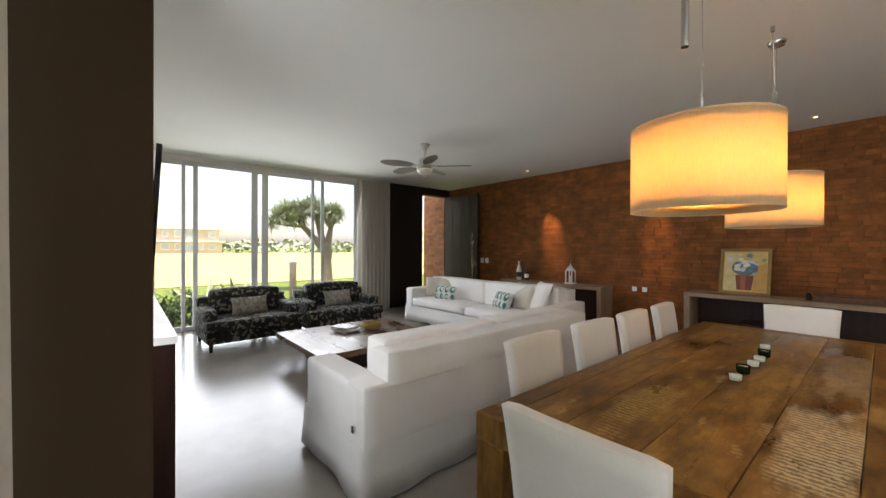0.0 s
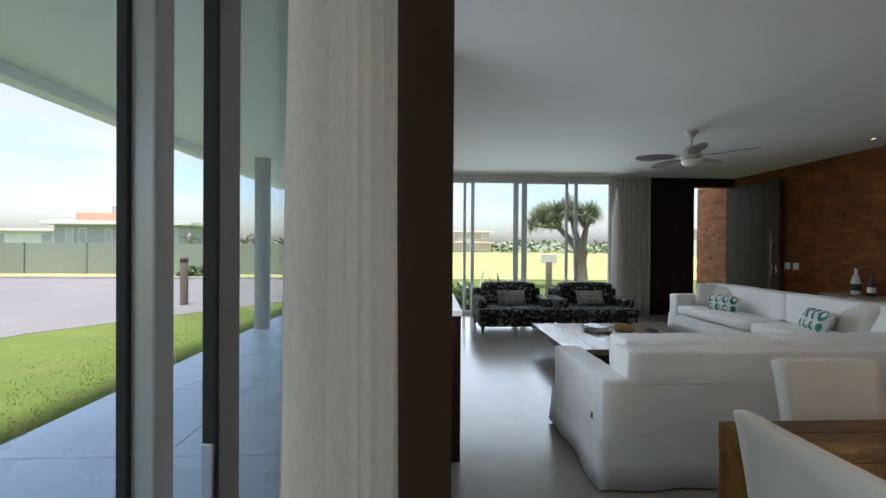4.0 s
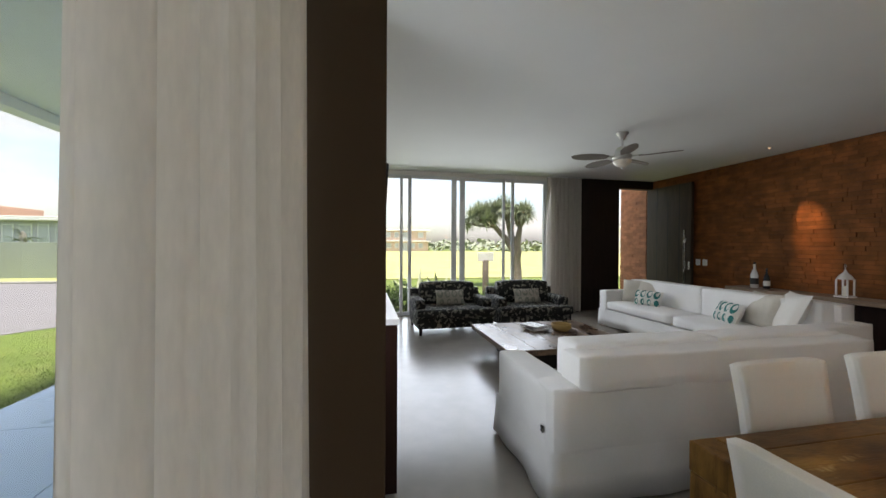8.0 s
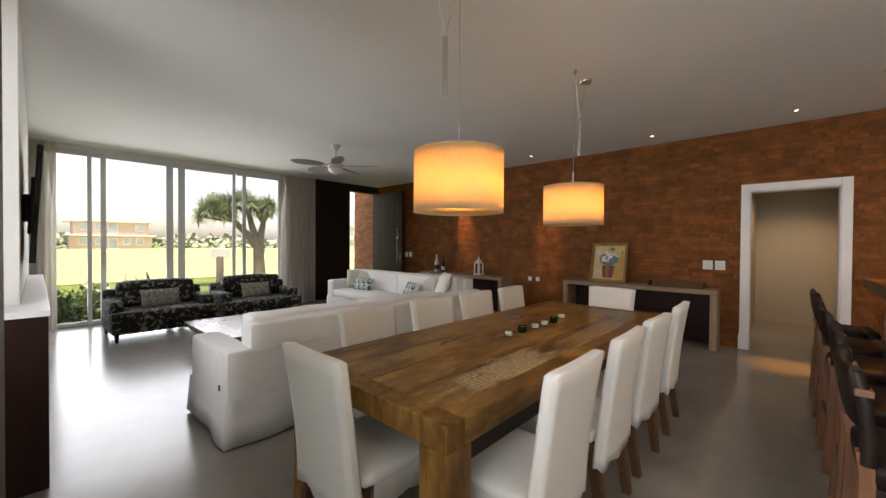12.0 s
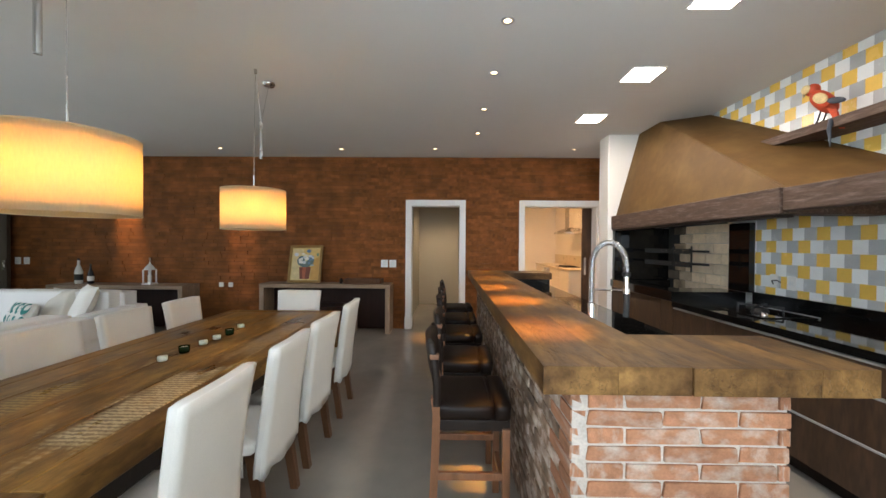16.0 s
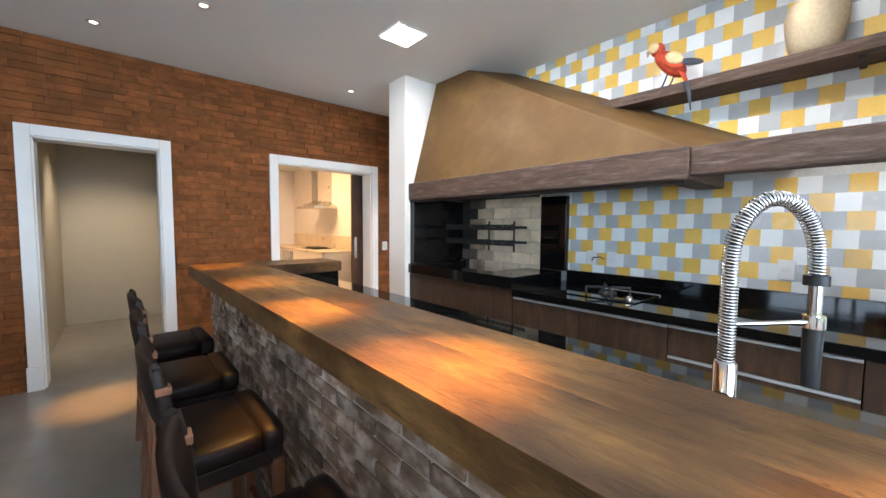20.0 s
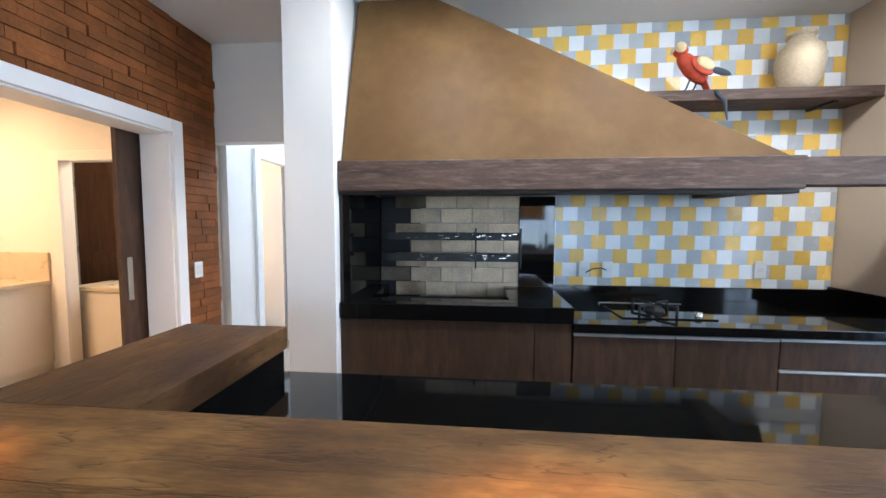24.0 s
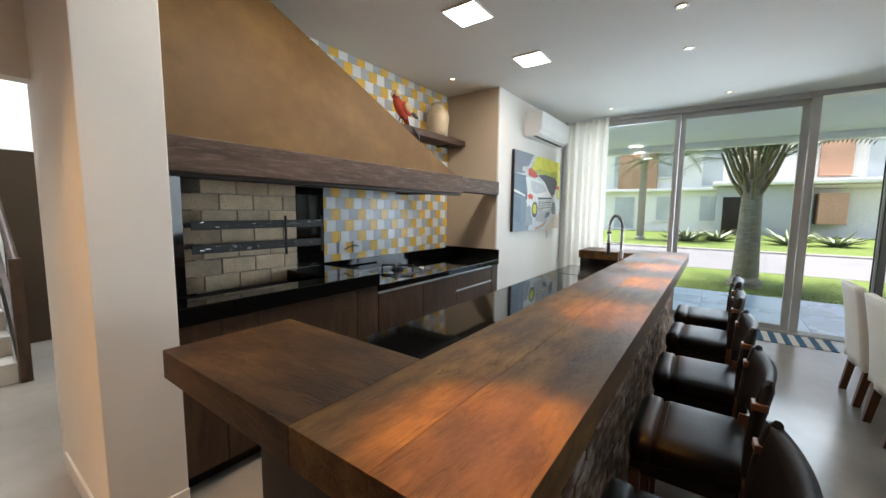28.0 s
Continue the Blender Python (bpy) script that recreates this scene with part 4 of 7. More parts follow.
def dragon_tree(m):
    t = thing("dragon_tree", m, "dragon tree with a dense head of sword leaves", "tree")
    r = random.Random(11)
    part("trunk", Shape().tube([(0, 0, -0.05), (0.02, 0, 0.5), (0, 0.02, 1.0), (0.02, 0, 1.4)], [0.26, 0.20, 0.18, 0.20], 14), M_BARK, t)
    v, f = [], []
    for hx, hy, hz, size, tips in ((-1.2, 0.44, 2.66, 0.55, 18), (0.22, -0.06, 2.60, 0.30, 10), (-0.45, 0.25, 2.88, 0.42, 12)):
        fork = Vector((hx * 0.62, hy * 0.62, hz - 0.42))
        part("limb", Shape().tube([(0.0, 0, 1.25), (hx * 0.28, hy * 0.28, 1.75), fork], [0.16, 0.12, 0.09], 10), M_BARK, t)
        for k in range(tips):
            a, q = k * 2.39996, size * math.sqrt((k + 0.5) / tips)
            tip = Vector((hx + math.cos(a) * q, hy + math.sin(a) * q, hz + 0.22 - 1.4 * q * q + r.uniform(-0.16, 0.12)))
            part("branch", Shape().tube([fork, fork.lerp(tip, 0.5) + Vector((0, 0, -0.03)), tip], [0.07, 0.05, 0.035], 6), M_BARK, t)
            for j in range(125):
                u, w = r.uniform(0, 6.283), r.uniform(-0.75, 1.0)
                c = math.sqrt(max(0.02, 1 - w * w))
                leaf_strip(v, f, tip + Vector((0, 0, r.uniform(-0.08, 0.05))), (math.cos(u) * c, math.sin(u) * c, w), r.uniform(0.38, 0.60), 0.018, 0.10, 2)
    part("crown", raw_mesh("crown", v, f, M_AGAVE), M_AGAVE, t)
    return t


dragon_tree(pose(5.62, 13.06, -0.1))


def leafy(name, m, rx, ry, rz, count, size, label, category, seed, material=None):
    """A shrub of many small leaves with an uneven outline."""
    material = material or M_SHRUB
    s = thing(name, m, label, category)
    r = random.Random(seed)
    part("stem", Shape().tube([(0, 0, -0.05), (0.02, 0.01, rz * 0.6)], [0.03, 0.015], 6), M_BARK, s)
    v, f = [], []
    for k in range(count):
        d = Vector((r.gauss(0, 1), r.gauss(0, 1), abs(r.gauss(0, 1)) * 0.9)).normalized()
        q = 0.55 + 0.5 * r.random() + 0.22 * noise.noise(d * 2.2 + Vector((seed, 0, 0)))
        c = Vector((d.x * rx * q, d.y * ry * q, 0.05 + d.z * rz * q))
        a, b = Vector((r.uniform(-1, 1), r.uniform(-1, 1), r.uniform(-1, 1))).normalized() * size, d.orthogonal().normalized() * size * 0.5
        i = len(v)
        v += [c - a, c + b, c + a, c - b]
        f.append((i, i + 1, i + 2, i + 3))
    part("foliage", raw_mesh("foliage", v, f, material), material, s)
    return s


def rosette(m, count, length, width, label, seed, up=0.9):
    s = thing("agave", m, label, "agave")
    r = random.Random(seed)
    v, f = [], []
    for k in range(count):
        a = k * 2.39996
        leaf_strip(v, f, (0, 0, 0), (math.cos(a), math.sin(a), up * r.uniform(0.5, 1.6)), length * r.uniform(0.75, 1.1), width, r.uniform(0.0, 0.2), 5, 0.6)
    part("leaves", raw_mesh("leaves", v, f, M_AGAVE), M_AGAVE, s)
    return s


for k, (x, y, s) in enumerate(((0.3, 8.35, 0.6), (0.9, 8.6, 0.65), (1.5, 8.5, 0.5), (2.4, 8.6, 0.45), (3.1, 8.5, 0.5), (3.8, 8.7, 0.5), (4.9, 8.8, 0.5))):
    leafy("garden_shrub", pose(x, y, -0.1), 0.5 * s / 0.6, 0.42, 0.95 * s, 1300, 0.05, "low green shrub under the garden window", "shrub", 40 + k)
for k, (x, y) in enumerate(((1.35, 9.3), (2.0, 9.6))):
    rosette(pose(x, y, -0.1, 0, 0, 40 * k), 16, 1.15, 0.07, "spiky agave behind the garden window", 60 + k)
for k, (x, y, s) in enumerate(((-19.5, -2.6, 1.0), (-20.5, -1.2, 0.9), (-19.8, 1.8, 1.0), (-20.2, 3.6, 0.9), (-19.7, 6, 0.9), (-20, -9, 0.8))):
    rosette(pose(x, y, -0.1), 46, 1.6 * s, 0.09, "low cycad with arching green leaves", 70 + k, 0.5)
for k, (x, y, s) in enumerate(((-20, 8.5, 1.0), (-21, 11, 1.1), (-20.5, -12, 1.0), (-11, 17.9, 0.55), (-22, 14, 1.2))):
    leafy("garden_shrub", pose(x, y, -0.1), 1.5 * s, 1.2 * s, 0.8 * s, 900, 0.1, "low green shrub across the road", "shrub", 80 + k)
# woods and hedges on the horizon, distance haze put into their pale green
wv, wf = [], []
rng = random.Random(9)
for k in range(5200):
    a = rng.uniform(-1.45, 1.05)
    d = rng.uniform(105, 150)
    x, y = math.sin(a) * d, math.cos(a) * d
    hgt = 2.2 + 2.0 * noise.noise(Vector((a * 14, 3, 0))) + rng.uniform(0, 1.2)
    z = rng.uniform(-0.1, max(1.0, hgt))
    s = rng.uniform(0.5, 1.1)
    i = len(wv)
    u = Vector((rng.uniform(-1, 1), rng.uniform(-1, 1), rng.uniform(-1, 1))).normalized() * s
    w = Vector((-u.y, u.x, rng.uniform(-0.6, 0.6) * s))
    c = Vector((x, y, z))
    wv += [c - u, c + w, c + u, c - w]
    wf.append((i, i + 1, i + 2, i + 3))
tagged(new("far_woods", raw_mesh("far_woods", wv, wf, M_FARWOOD)), "line of trees along the horizon, paled for haze", "woods", kind="stuff")
# entrance court: brick wall carried on outside
setting("wall_outside", Shape().box(6.57, 6.77, FAR_Y + 0.15, 8.46, -0.1, 3.1), M_BEDDING, "outer brick wall beside the entrance", "wall")
# ---- bar ----
def plank_top(parent, x0, x1, y0, y1, z0, z1, along, cuts, material):
    """A thick top made of heavy planks, laid along x or y."""
    for a, b in zip(cuts[:-1], cuts[1:]):
        s = Shape()
        if along == "x":
            s.box(x0, x1, a + 0.0004, b - 0.0004, z0, z1, 0.0009)
        else:
            s.box(a + 0.0004, b - 0.0004, y0, y1, z0, z1, 0.0009)
        part("plank", s, material, parent)


bar = thing("bar_counter", pose(0, 0, 0), "U-shaped dark worn timber bar on a reclaimed brick base", "bar counter")
top = part("long_top", Shape().box(1.36, 5.48, -1.90, -1.51, 0.98, 0.99), M_BAR, bar)
plank_top(top, 1.335, 5.51, 0, 0, 0.985, 1.07, "x", [-1.925, -1.708, -1.485], M_BAR)
end_w = part("end_top", Shape().box(1.36, 1.72, -2.44, -1.93, 0.98, 0.99), M_BARY, bar)
plank_top(end_w, 1.33, 1.75, 0, 0, 0.986, 1.069, "x", [-2.47, -2.30, -2.11, -1.927], M_BAR)
end_e = part("end_top", Shape().box(5.14, 5.48, -2.53, -1.93, 0.98, 0.99), M_BARY, bar)
plank_top(end_e, 5.11, 5.51, -2.56, -1.927, 0.986, 1.069, "y", [5.11, 5.30, 5.51], M_BARY)
BASE = (1.46, 5.40, -1.61, -2.33)
part("core", Shape().box(BASE[0] + 0.005, BASE[1] - 0.005, -1.92, BASE[2] - 0.005, 0, 0.984).box(BASE[0] + 0.005, 1.70, BASE[3] + 0.01, -1.92, 0, 0.984), M_MORTAR, bar)
rough = Shape()
rr_ = random.Random(8)
for k in range(13):
    y0 = -2.42 + k * 0.062
    rough.box(1.446 + rr_.uniform(-0.006, 0.004), 1.62, y0 + 0.002, y0 + 0.060, 0.957 + rr_.uniform(-0.006, 0.006), 0.984, 0.004)
part("bedding_course", rough, M_MORTAR, bar, "rough pale mortar bed under the timber top")
part("granite_top", Shape().box(1.75, 5.215, -2.555, -1.93, 0.87, 0.90, 0.003), M_GRANITE, bar, "polished black granite working top")
part("upstand", Shape().box(1.75, 5.11, -1.93, -1.915, 0.90, 0.984), M_GRANITE, bar)
part("upstand", Shape().box(1.70, 1.752, -2.45, -1.93, 0.90, 0.984), M_GRANITE, bar)
part("upstand", Shape().box(5.108, 5.16, -2.53, -1.93, 0.90, 0.984), M_GRANITE, bar)
part("end_panel", Shape().box(5.22, 5.27, -2.50, -1.925, 0.0, 0.984, 0.003), M_DARKWOOD, bar, "dark timber end panel")
for k in range(5):
    x = 1.80 + k * 0.69
    d = part("cabinet_door", Shape().box(x, x + 0.684, -2.53, -2.51, 0.12, 0.855, 0.003), M_CABINET, bar)
    part("grip", Shape().box(x, x + 0.684, -2.535, -2.512, 0.857, 0.866), M_ALU, d)
part("carcass", Shape().box(1.72, 5.2, -2.508, -1.95, 0.1, 0.868).box(1.72, 5.2, -2.45, -1.95, 0, 0.1), M_DARKWOOD, bar)
sink = part("sink", Shape().box(1.86, 2.42, -2.46, -2.02, 0.9005, 0.902, 0.0005), M_SINK, bar, "dark steel sink rim")
# flat sheet whose dark colour stands for the hollow of the sink
part("basin", Shape().box(1.88, 2.40, -2.44, -2.04, 0.9022, 0.9026), M_SINK, sink)

# tap with a coiled hose
TAP = (2.222, -1.965)
tap = thing("kitchen_tap", pose(TAP[0], TAP[1], 0.90), "tall chrome kitchen tap with a coiled spring hose", "tap")
part("base", Shape().lathe([(0.028, 0), (0.028, 0.012), (0.022, 0.02), (0.020, 0.03), (0.020, 0.22), (0.016, 0.225)], 20), M_CHROME, tap)
arc = [(0.0, 0.0, 0.22), (0, 0, 0.40)]
TX, TY = -0.112, -0.131
for k in range(0, 13):
    a = math.pi * k / 12
    u = 0.5 - 0.5 * math.cos(a)
    arc.append((TX * u, TY * u, 0.42 + 0.125 * math.sin(a)))
arc += [(TX, TY, 0.38)]
part("hose", Shape().tube(arc, 0.008, 10), M_BLACK, tap)
# the spring round the hose
pts = [Vector(p) for p in arc]
lens = [0.0]
for a, b in zip(pts[:-1], pts[1:]):
    lens.append(lens[-1] + (b - a).length)


def along_path(s):
    for i in range(len(pts) - 1):
        if s <= lens[i + 1] or i == len(pts) - 2:
            u = (s - lens[i]) / (lens[i + 1] - lens[i])
            return pts[i].lerp(pts[i + 1], u), (pts[i + 1] - pts[i]).normalized()


coil = []
turns = 92
ax = Vector((TX, TY, 0)).normalized().cross(Vector((0, 0, 1)))
for k in range(turns * 9):
    s = lens[-1] * k / (turns * 9)
    p, d = along_path(s)
    u = ax.cross(d)
    an = 2 * math.pi * k / 9
    coil.append(p + (ax * math.cos(an) + u * math.sin(an)) * 0.0138)
part("spring", Shape().tube(coil, 0.0021, 5), M_CHROME, tap)
spray = part("spray_head", Shape().rod((TX, TY, 0.38), (TX, TY, 0.30), 0.011).rod((TX, TY, 0.315), (TX, TY, 0.29), 0.018), M_CHROME, tap)
part("spray_nozzle", Shape().rod((TX, TY, 0.29), (TX, TY, 0.172), 0.0165, 0.0145), M_BLACK, spray, "black rubber spray grip")
part("hose_collar", Shape().rod((TX, TY, 0.395), (TX, TY, 0.375), 0.02), M_BLACK, tap)
part("bracket", Shape().rod((0, 0, 0.297), (TX, TY, 0.302), 0.005), M_CHROME, tap)
part("lever", Shape().rod((0.02, 0, 0.07), (0.075, 0.01, 0.075), 0.006), M_CHROME, tap)

# ---- grill niche ----
grill = thing("grill_unit", pose(0, 0, 0), "built-in grill with a black granite ledge and pale fire bricks", "grill")
part("ledge", Shape().box(3.855, 5.213, -3.55, -3.36, 0.895, 0.99, 0.004).box(3.855, 4.20, -4.07, -3.55, 0.895, 0.99, 0.003)
     .box(5.08, 5.213, -4.07, -3.55, 0.895, 0.99, 0.003), M_GRANITE, grill, "polished black granite ledge")
part("fire_pit", Shape().box(4.20, 5.08, -4.07, -3.55, 0.80, 0.90), M_SOOTSHADE, grill, "sooty ember tray")
part("side", Shape().box(5.15, 5.213, TILE_Y, -3.385, 0.99, 1.66, 0.002), M_GRANITE, grill, "black granite side cheek")
part("panel", Shape().box(3.83, 4.09, TILE_Y, -4.075, 0.99, 1.66, 0.002), M_GRANITE, grill, "polished black granite panel")
# black joints behind the darkest bricks, part soot, part painted shade
part("soot_lining", Shape().box(4.84, 5.15, -4.105, -4.101, 0.80, 1.75), M_SOOTSHADE, grill, "black joints between the darkened fire bricks")
chance = random.Random(31)
lining = part("lining", Shape().box(4.09, 5.15, TILE_Y - 0.005, -4.105, 0.80, 1.75), M_MORTAR, grill, "mortar behind the fire bricks")
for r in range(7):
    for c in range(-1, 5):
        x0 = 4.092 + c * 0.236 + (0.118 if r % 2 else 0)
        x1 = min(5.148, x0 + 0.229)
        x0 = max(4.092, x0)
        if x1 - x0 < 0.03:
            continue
        # bricks darken towards the cheek, some soot, mostly shade put into the colour
        tone_step = sum(x0 > edge + chance.uniform(-0.05, 0.05) for edge in (4.60, 4.72, 4.82, 4.92))
        part("fire_brick", Shape().box(x0, x1, -4.106, -4.082, 0.905 + r * 0.112, 0.905 + r * 0.112 + 0.106, 0.004), (M_FIREBRICK, M_FIREDARK1, M_FIREDARK2, M_FIREDARK3, M_SOOTSHADE)[tone_step], lining,
             "fire brick darkened by smoke and painted shade" if tone_step > 2 else "")
part("hood_lining", Shape().box(4.1, 5.15, -4.07, -3.42, 1.665, 1.70), M_SOOTSHADE, grill)
chip = random.Random(14)
for z, y in ((1.375, -3.70), (1.235, -3.70)):
    rk = part("rack", Shape().box(4.115, 5.0, y - 0.006, y, z - 0.026, z + 0.026, 0.002).box(4.115, 5.0, y - 0.20, y - 0.194, z - 0.012, z + 0.012, 0.002), M_BLACK, grill, "blackened iron grill rack")
    for k in range(14):
        x = 4.15 + k * 0.063
        part("rod", Shape().rod((x, y - 0.197, z), (x, y - 0.003, z), 0.004, seg=6), M_BLACK, rk)
    for k in range(22):
        x, w = 4.13 + chip.random() * 0.82, chip.uniform(0.008, 0.035)
        dz = chip.uniform(-0.02, 0.016)
        part("worn_edge", Shape().box(x, x + w, y + 0.0005, y + 0.0015, z + dz, z + dz + chip.uniform(0.002, 0.007)), M_STEEL, rk, "bare worn metal edge")
    for x in (4.115, 4.41):
        part("end_stop", Shape().box(x, x + 0.014, y + 0.001, y + 0.008, z - 0.026, z + 0.032, 0.002), M_BLACK, rk)
for x in (4.112, 4.405):
    part("upright", Shape().box(x, x + 0.012, -3.722, -3.708, 1.16, 1.43, 0.002), M_BLACK, grill, "black iron upright")
body = part("cabinet_body", Shape().box(3.86, 5.213, -4.07, -3.40, 0.1, 0.893).box(3.86, 5.213, -4.0, -3.46, 0, 0.1), M_DARKWOOD, grill)
for a, b in ((3.862, 4.068), (4.072, 4.994), (4.998, 5.211)):
    part("cabinet_front", Shape().box(a, b, -3.398, -3.378, 0.1, 0.888, 0.002), M_CABINET, grill)

counter = thing("cooktop_counter", pose(0, 0, 0), "black granite worktop over brown oak cabinets", "kitchen counter")
part("worktop", Shape().box(1.887, 3.853, TILE_Y, -3.36, 0.85, 0.90, 0.003), M_GRANITE, counter, "polished black granite top")
part("upstand", Shape().box(1.909, 3.83, TILE_Y + 0.001, TILE_Y + 0.02, 0.90, 1.0, 0.002), M_GRANITE, counter)
part("upstand", Shape().box(1.887, 1.909, TILE_Y, -3.36, 0.90, 1.02, 0.002), M_GRANITE, counter)
part("body", Shape().box(1.887, 3.85, TILE_Y, -3.40, 0.1, 0.848).box(1.887, 3.85, -4.0, -3.46, 0, 0.1), M_DARKWOOD, counter)
part("side_panel", Shape().box(1.887, 2.03, -3.40, -3.375, 0.1, 0.845, 0.002), M_CABINET, counter)
for a, b, z0, z1, nm in ((2.035, 2.762, 0.675, 0.828, "drawer"), (2.035, 2.762, 0.40, 0.655, "drawer"), (2.035, 2.762, 0.11, 0.385, "drawer"),
                         (2.768, 3.30, 0.11, 0.825, "cabinet_door"), (3.305, 3.85, 0.11, 0.825, "cabinet_door")):
    d = part(nm, Shape().box(a, b, -3.398, -3.378, z0, z1, 0.002), M_CABINET, counter)
    part("grip_profile", Shape().box(a, b, -3.396, -3.374, z1 + 0.001, z1 + 0.014, 0.002), M_ALU, d, "aluminium grip profile")

hob = thing("gas_hob", pose(3.27, -3.72, 0.90), "black glass gas hob with one cast iron grate", "hob")
part("plate", Shape().box(-0.27, 0.27, -0.21, 0.21, 0, 0.008, 0.003), M_GRANITE, hob)
part("rim", Shape().box(-0.275, 0.275, -0.215, -0.211, 0, 0.012), M_ALU, hob, "bright metal rim")
part("burner", Shape().lathe([(0.06, 0.008), (0.06, 0.02), (0.045, 0.024), (0.045, 0.034), (0.0, 0.036)], 24), M_BLACK, hob)
for k in range(4):
    a = math.pi / 2 * k + 0.6
    part("grate_bar", Shape().box(0.02, 0.15, -0.006, 0.006, 0.045, 0.062, 0.002, pose(0, 0, 0, 0, 0, math.degrees(a))).box(0.14, 0.152, -0.006, 0.006, 0.008, 0.06, 0, pose(0, 0, 0, 0, 0, math.degrees(a))), M_BLACK, hob)
part("knob", Shape().lathe([(0.022, 0.008), (0.02, 0.032), (0, 0.033)], 16, (-0.2, 0.13, 0)), M_CHROME, hob, "bright metal control knob")

hood = thing("grill_hood", pose(0, 0, 0), "copper brown plastered grill hood over a dark timber beam", "grill hood")
v = [(5.213, -3.42, 1.82), (2.72, -3.42, 1.82), (2.30, -4.125, 1.82), (5.213, -4.125, 1.82),
     (5.18, -3.70, 2.899), (4.70, -3.70, 2.899), (4.45, -4.125, 2.899), (5.18, -4.125, 2.899)]
canopy = bmesh.new()
bvs = [canopy.verts.new(p) for p in v]
for q in ((0, 1, 5, 4), (1, 2, 6, 5), (2, 3, 7, 6), (3, 0, 4, 7), (0, 3, 2, 1), (4, 5, 6, 7)):
    canopy.faces.new([bvs[i] for i in q])
bmesh.ops.bevel(canopy, geom=canopy.edges[:], offset=0.008, segments=2, affect="EDGES")
part("canopy", Shape().take(canopy), M_STUCCO, hood)
part("beam", Shape().box(2.70, 5.213, -3.50, -3.36, 1.645, 1.82, 0.008), M_BEAM, hood, "dark rough timber beam")
part("shadow_rail", Shape().box(2.72, 5.213, -3.48, -3.375, 1.625, 1.645, 0.003), M_DARKWOOD, hood)
part("beam_return", Shape().box(2.70, 2.86, -4.12, -3.50, 1.645, 1.80, 0.006), M_BEAM, hood)
part("side_beam", Shape().box(1.887, 2.698, -3.50, -3.38, 1.665, 1.815, 0.008), M_BEAM, hood, "dark rough timber beam")
part("baffle", Shape().box(2.86, 5.15, -4.10, -3.50, 1.70, 1.72), M_SOOTSHADE, hood)
shelf = thing("wall_shelf", pose(0, 0, 0), "dark timber shelf on the tiled wall", "shelf")
part("board", Shape().box(1.887, 3.5, TILE_Y, -3.86, 2.26, 2.33, 0.006), M_BEAM, shelf)
for x in (2.1, 3.3):
    part("bracket", Shape().box(x, x + 0.03, TILE_Y, -3.92, 2.246, 2.26, 0.002), M_BLACK, shelf)

M_CLAY = mat("pale clay", (0.60, 0.49, 0.33), 0.85, vary=0.1, scale=5, fine=60, bump=0.2)
vase = thing("clay_vase", pose(2.30, -3.98, 2.33), "round pale clay vase standing on the shelf", "vase")
part("body", Shape().lathe([(0.0, 0.0), (0.082, 0.0), (0.108, 0.05), (0.126, 0.14), (0.132, 0.22), (0.115, 0.28), (0.078, 0.312), (0.066, 0.35)], 32), M_CLAY, vase)
part("rim", Shape().lathe([(0.065, 0.345), (0.082, 0.36), (0.082, 0.375), (0.067, 0.38), (0.057, 0.34), (0.05, 0.25)], 32), M_CLAY, vase)
M_RED = mat("red feather paint", (0.56, 0.07, 0.025), 0.6, vary=0.2, scale=20, fine=90, bump=0.3)
ps = Shape()
ps.ball((0, 0, 0), 0.135, 0.052, 0.058, 16, 12, pose(3.045, -3.96, 2.49, 0, -48, 0))
ps.ball((3.125, -3.955, 2.605), 0.047, 0.042, 0.045, 14, 10)
ps.add([(2.985, -3.99, 2.42), (2.985, -3.92, 2.42), (2.905, -3.93, 2.25), (2.905, -3.97, 2.25), (2.96, -3.955, 2.44)], [(0, 1, 2, 3), (0, 3, 4), (4, 2, 1), (4, 3, 2), (0, 4, 1)])
bird = thing("parrot_figure", pose(-0.05, 0.03, 0), "painted red parrot figure perched on the shelf", "ornament")
part("body", ps, M_RED, bird)
M_CREAM = mat("cream feather paint", (0.75, 0.58, 0.30), 0.6, vary=0.12, scale=20, fine=90, bump=0.2)
M_BLUEF = mat("dark blue feather paint", (0.04, 0.05, 0.07), 0.6, vary=0.2, scale=20, fine=90, bump=0.2)
part("wing", Shape().ball((0, 0, 0), 0.085, 0.016, 0.045, 14, 8, pose(3.01, -3.902, 2.485, 0, -38, 0)), M_RED, bird)
part("wing_patch", Shape().ball((0, 0, 0), 0.062, 0.016, 0.036, 14, 8, pose(3.0, -3.888, 2.495, 0, -34, 0)), M_CREAM, bird, "cream painted wing patch")
part("wing_tip", Shape().ball((0, 0, 0), 0.075, 0.012, 0.022, 12, 8, pose(2.905, -3.90, 2.445, 0, -18, 0)), M_BLUEF, bird, "dark wing tip")
part("face", Shape().ball((3.14, -3.918, 2.612), 0.034, 0.022, 0.034, 12, 8), M_CREAM, bird, "pale face patch")
part("beak", Shape().tube([(3.16, -3.945, 2.615), (3.185, -3.945, 2.60), (3.187, -3.945, 2.572)], [0.017, 0.013, 0.004], 8), M_CLAY, bird, "pale hooked beak")
part("tail_feather", Shape().tube([(2.93, -3.90, 2.32), (2.895, -3.85, 2.24), (2.88, -3.845, 2.12)], [0.016, 0.013, 0.004], 6), M_BLUEF, bird, "long thin blue tail feather")
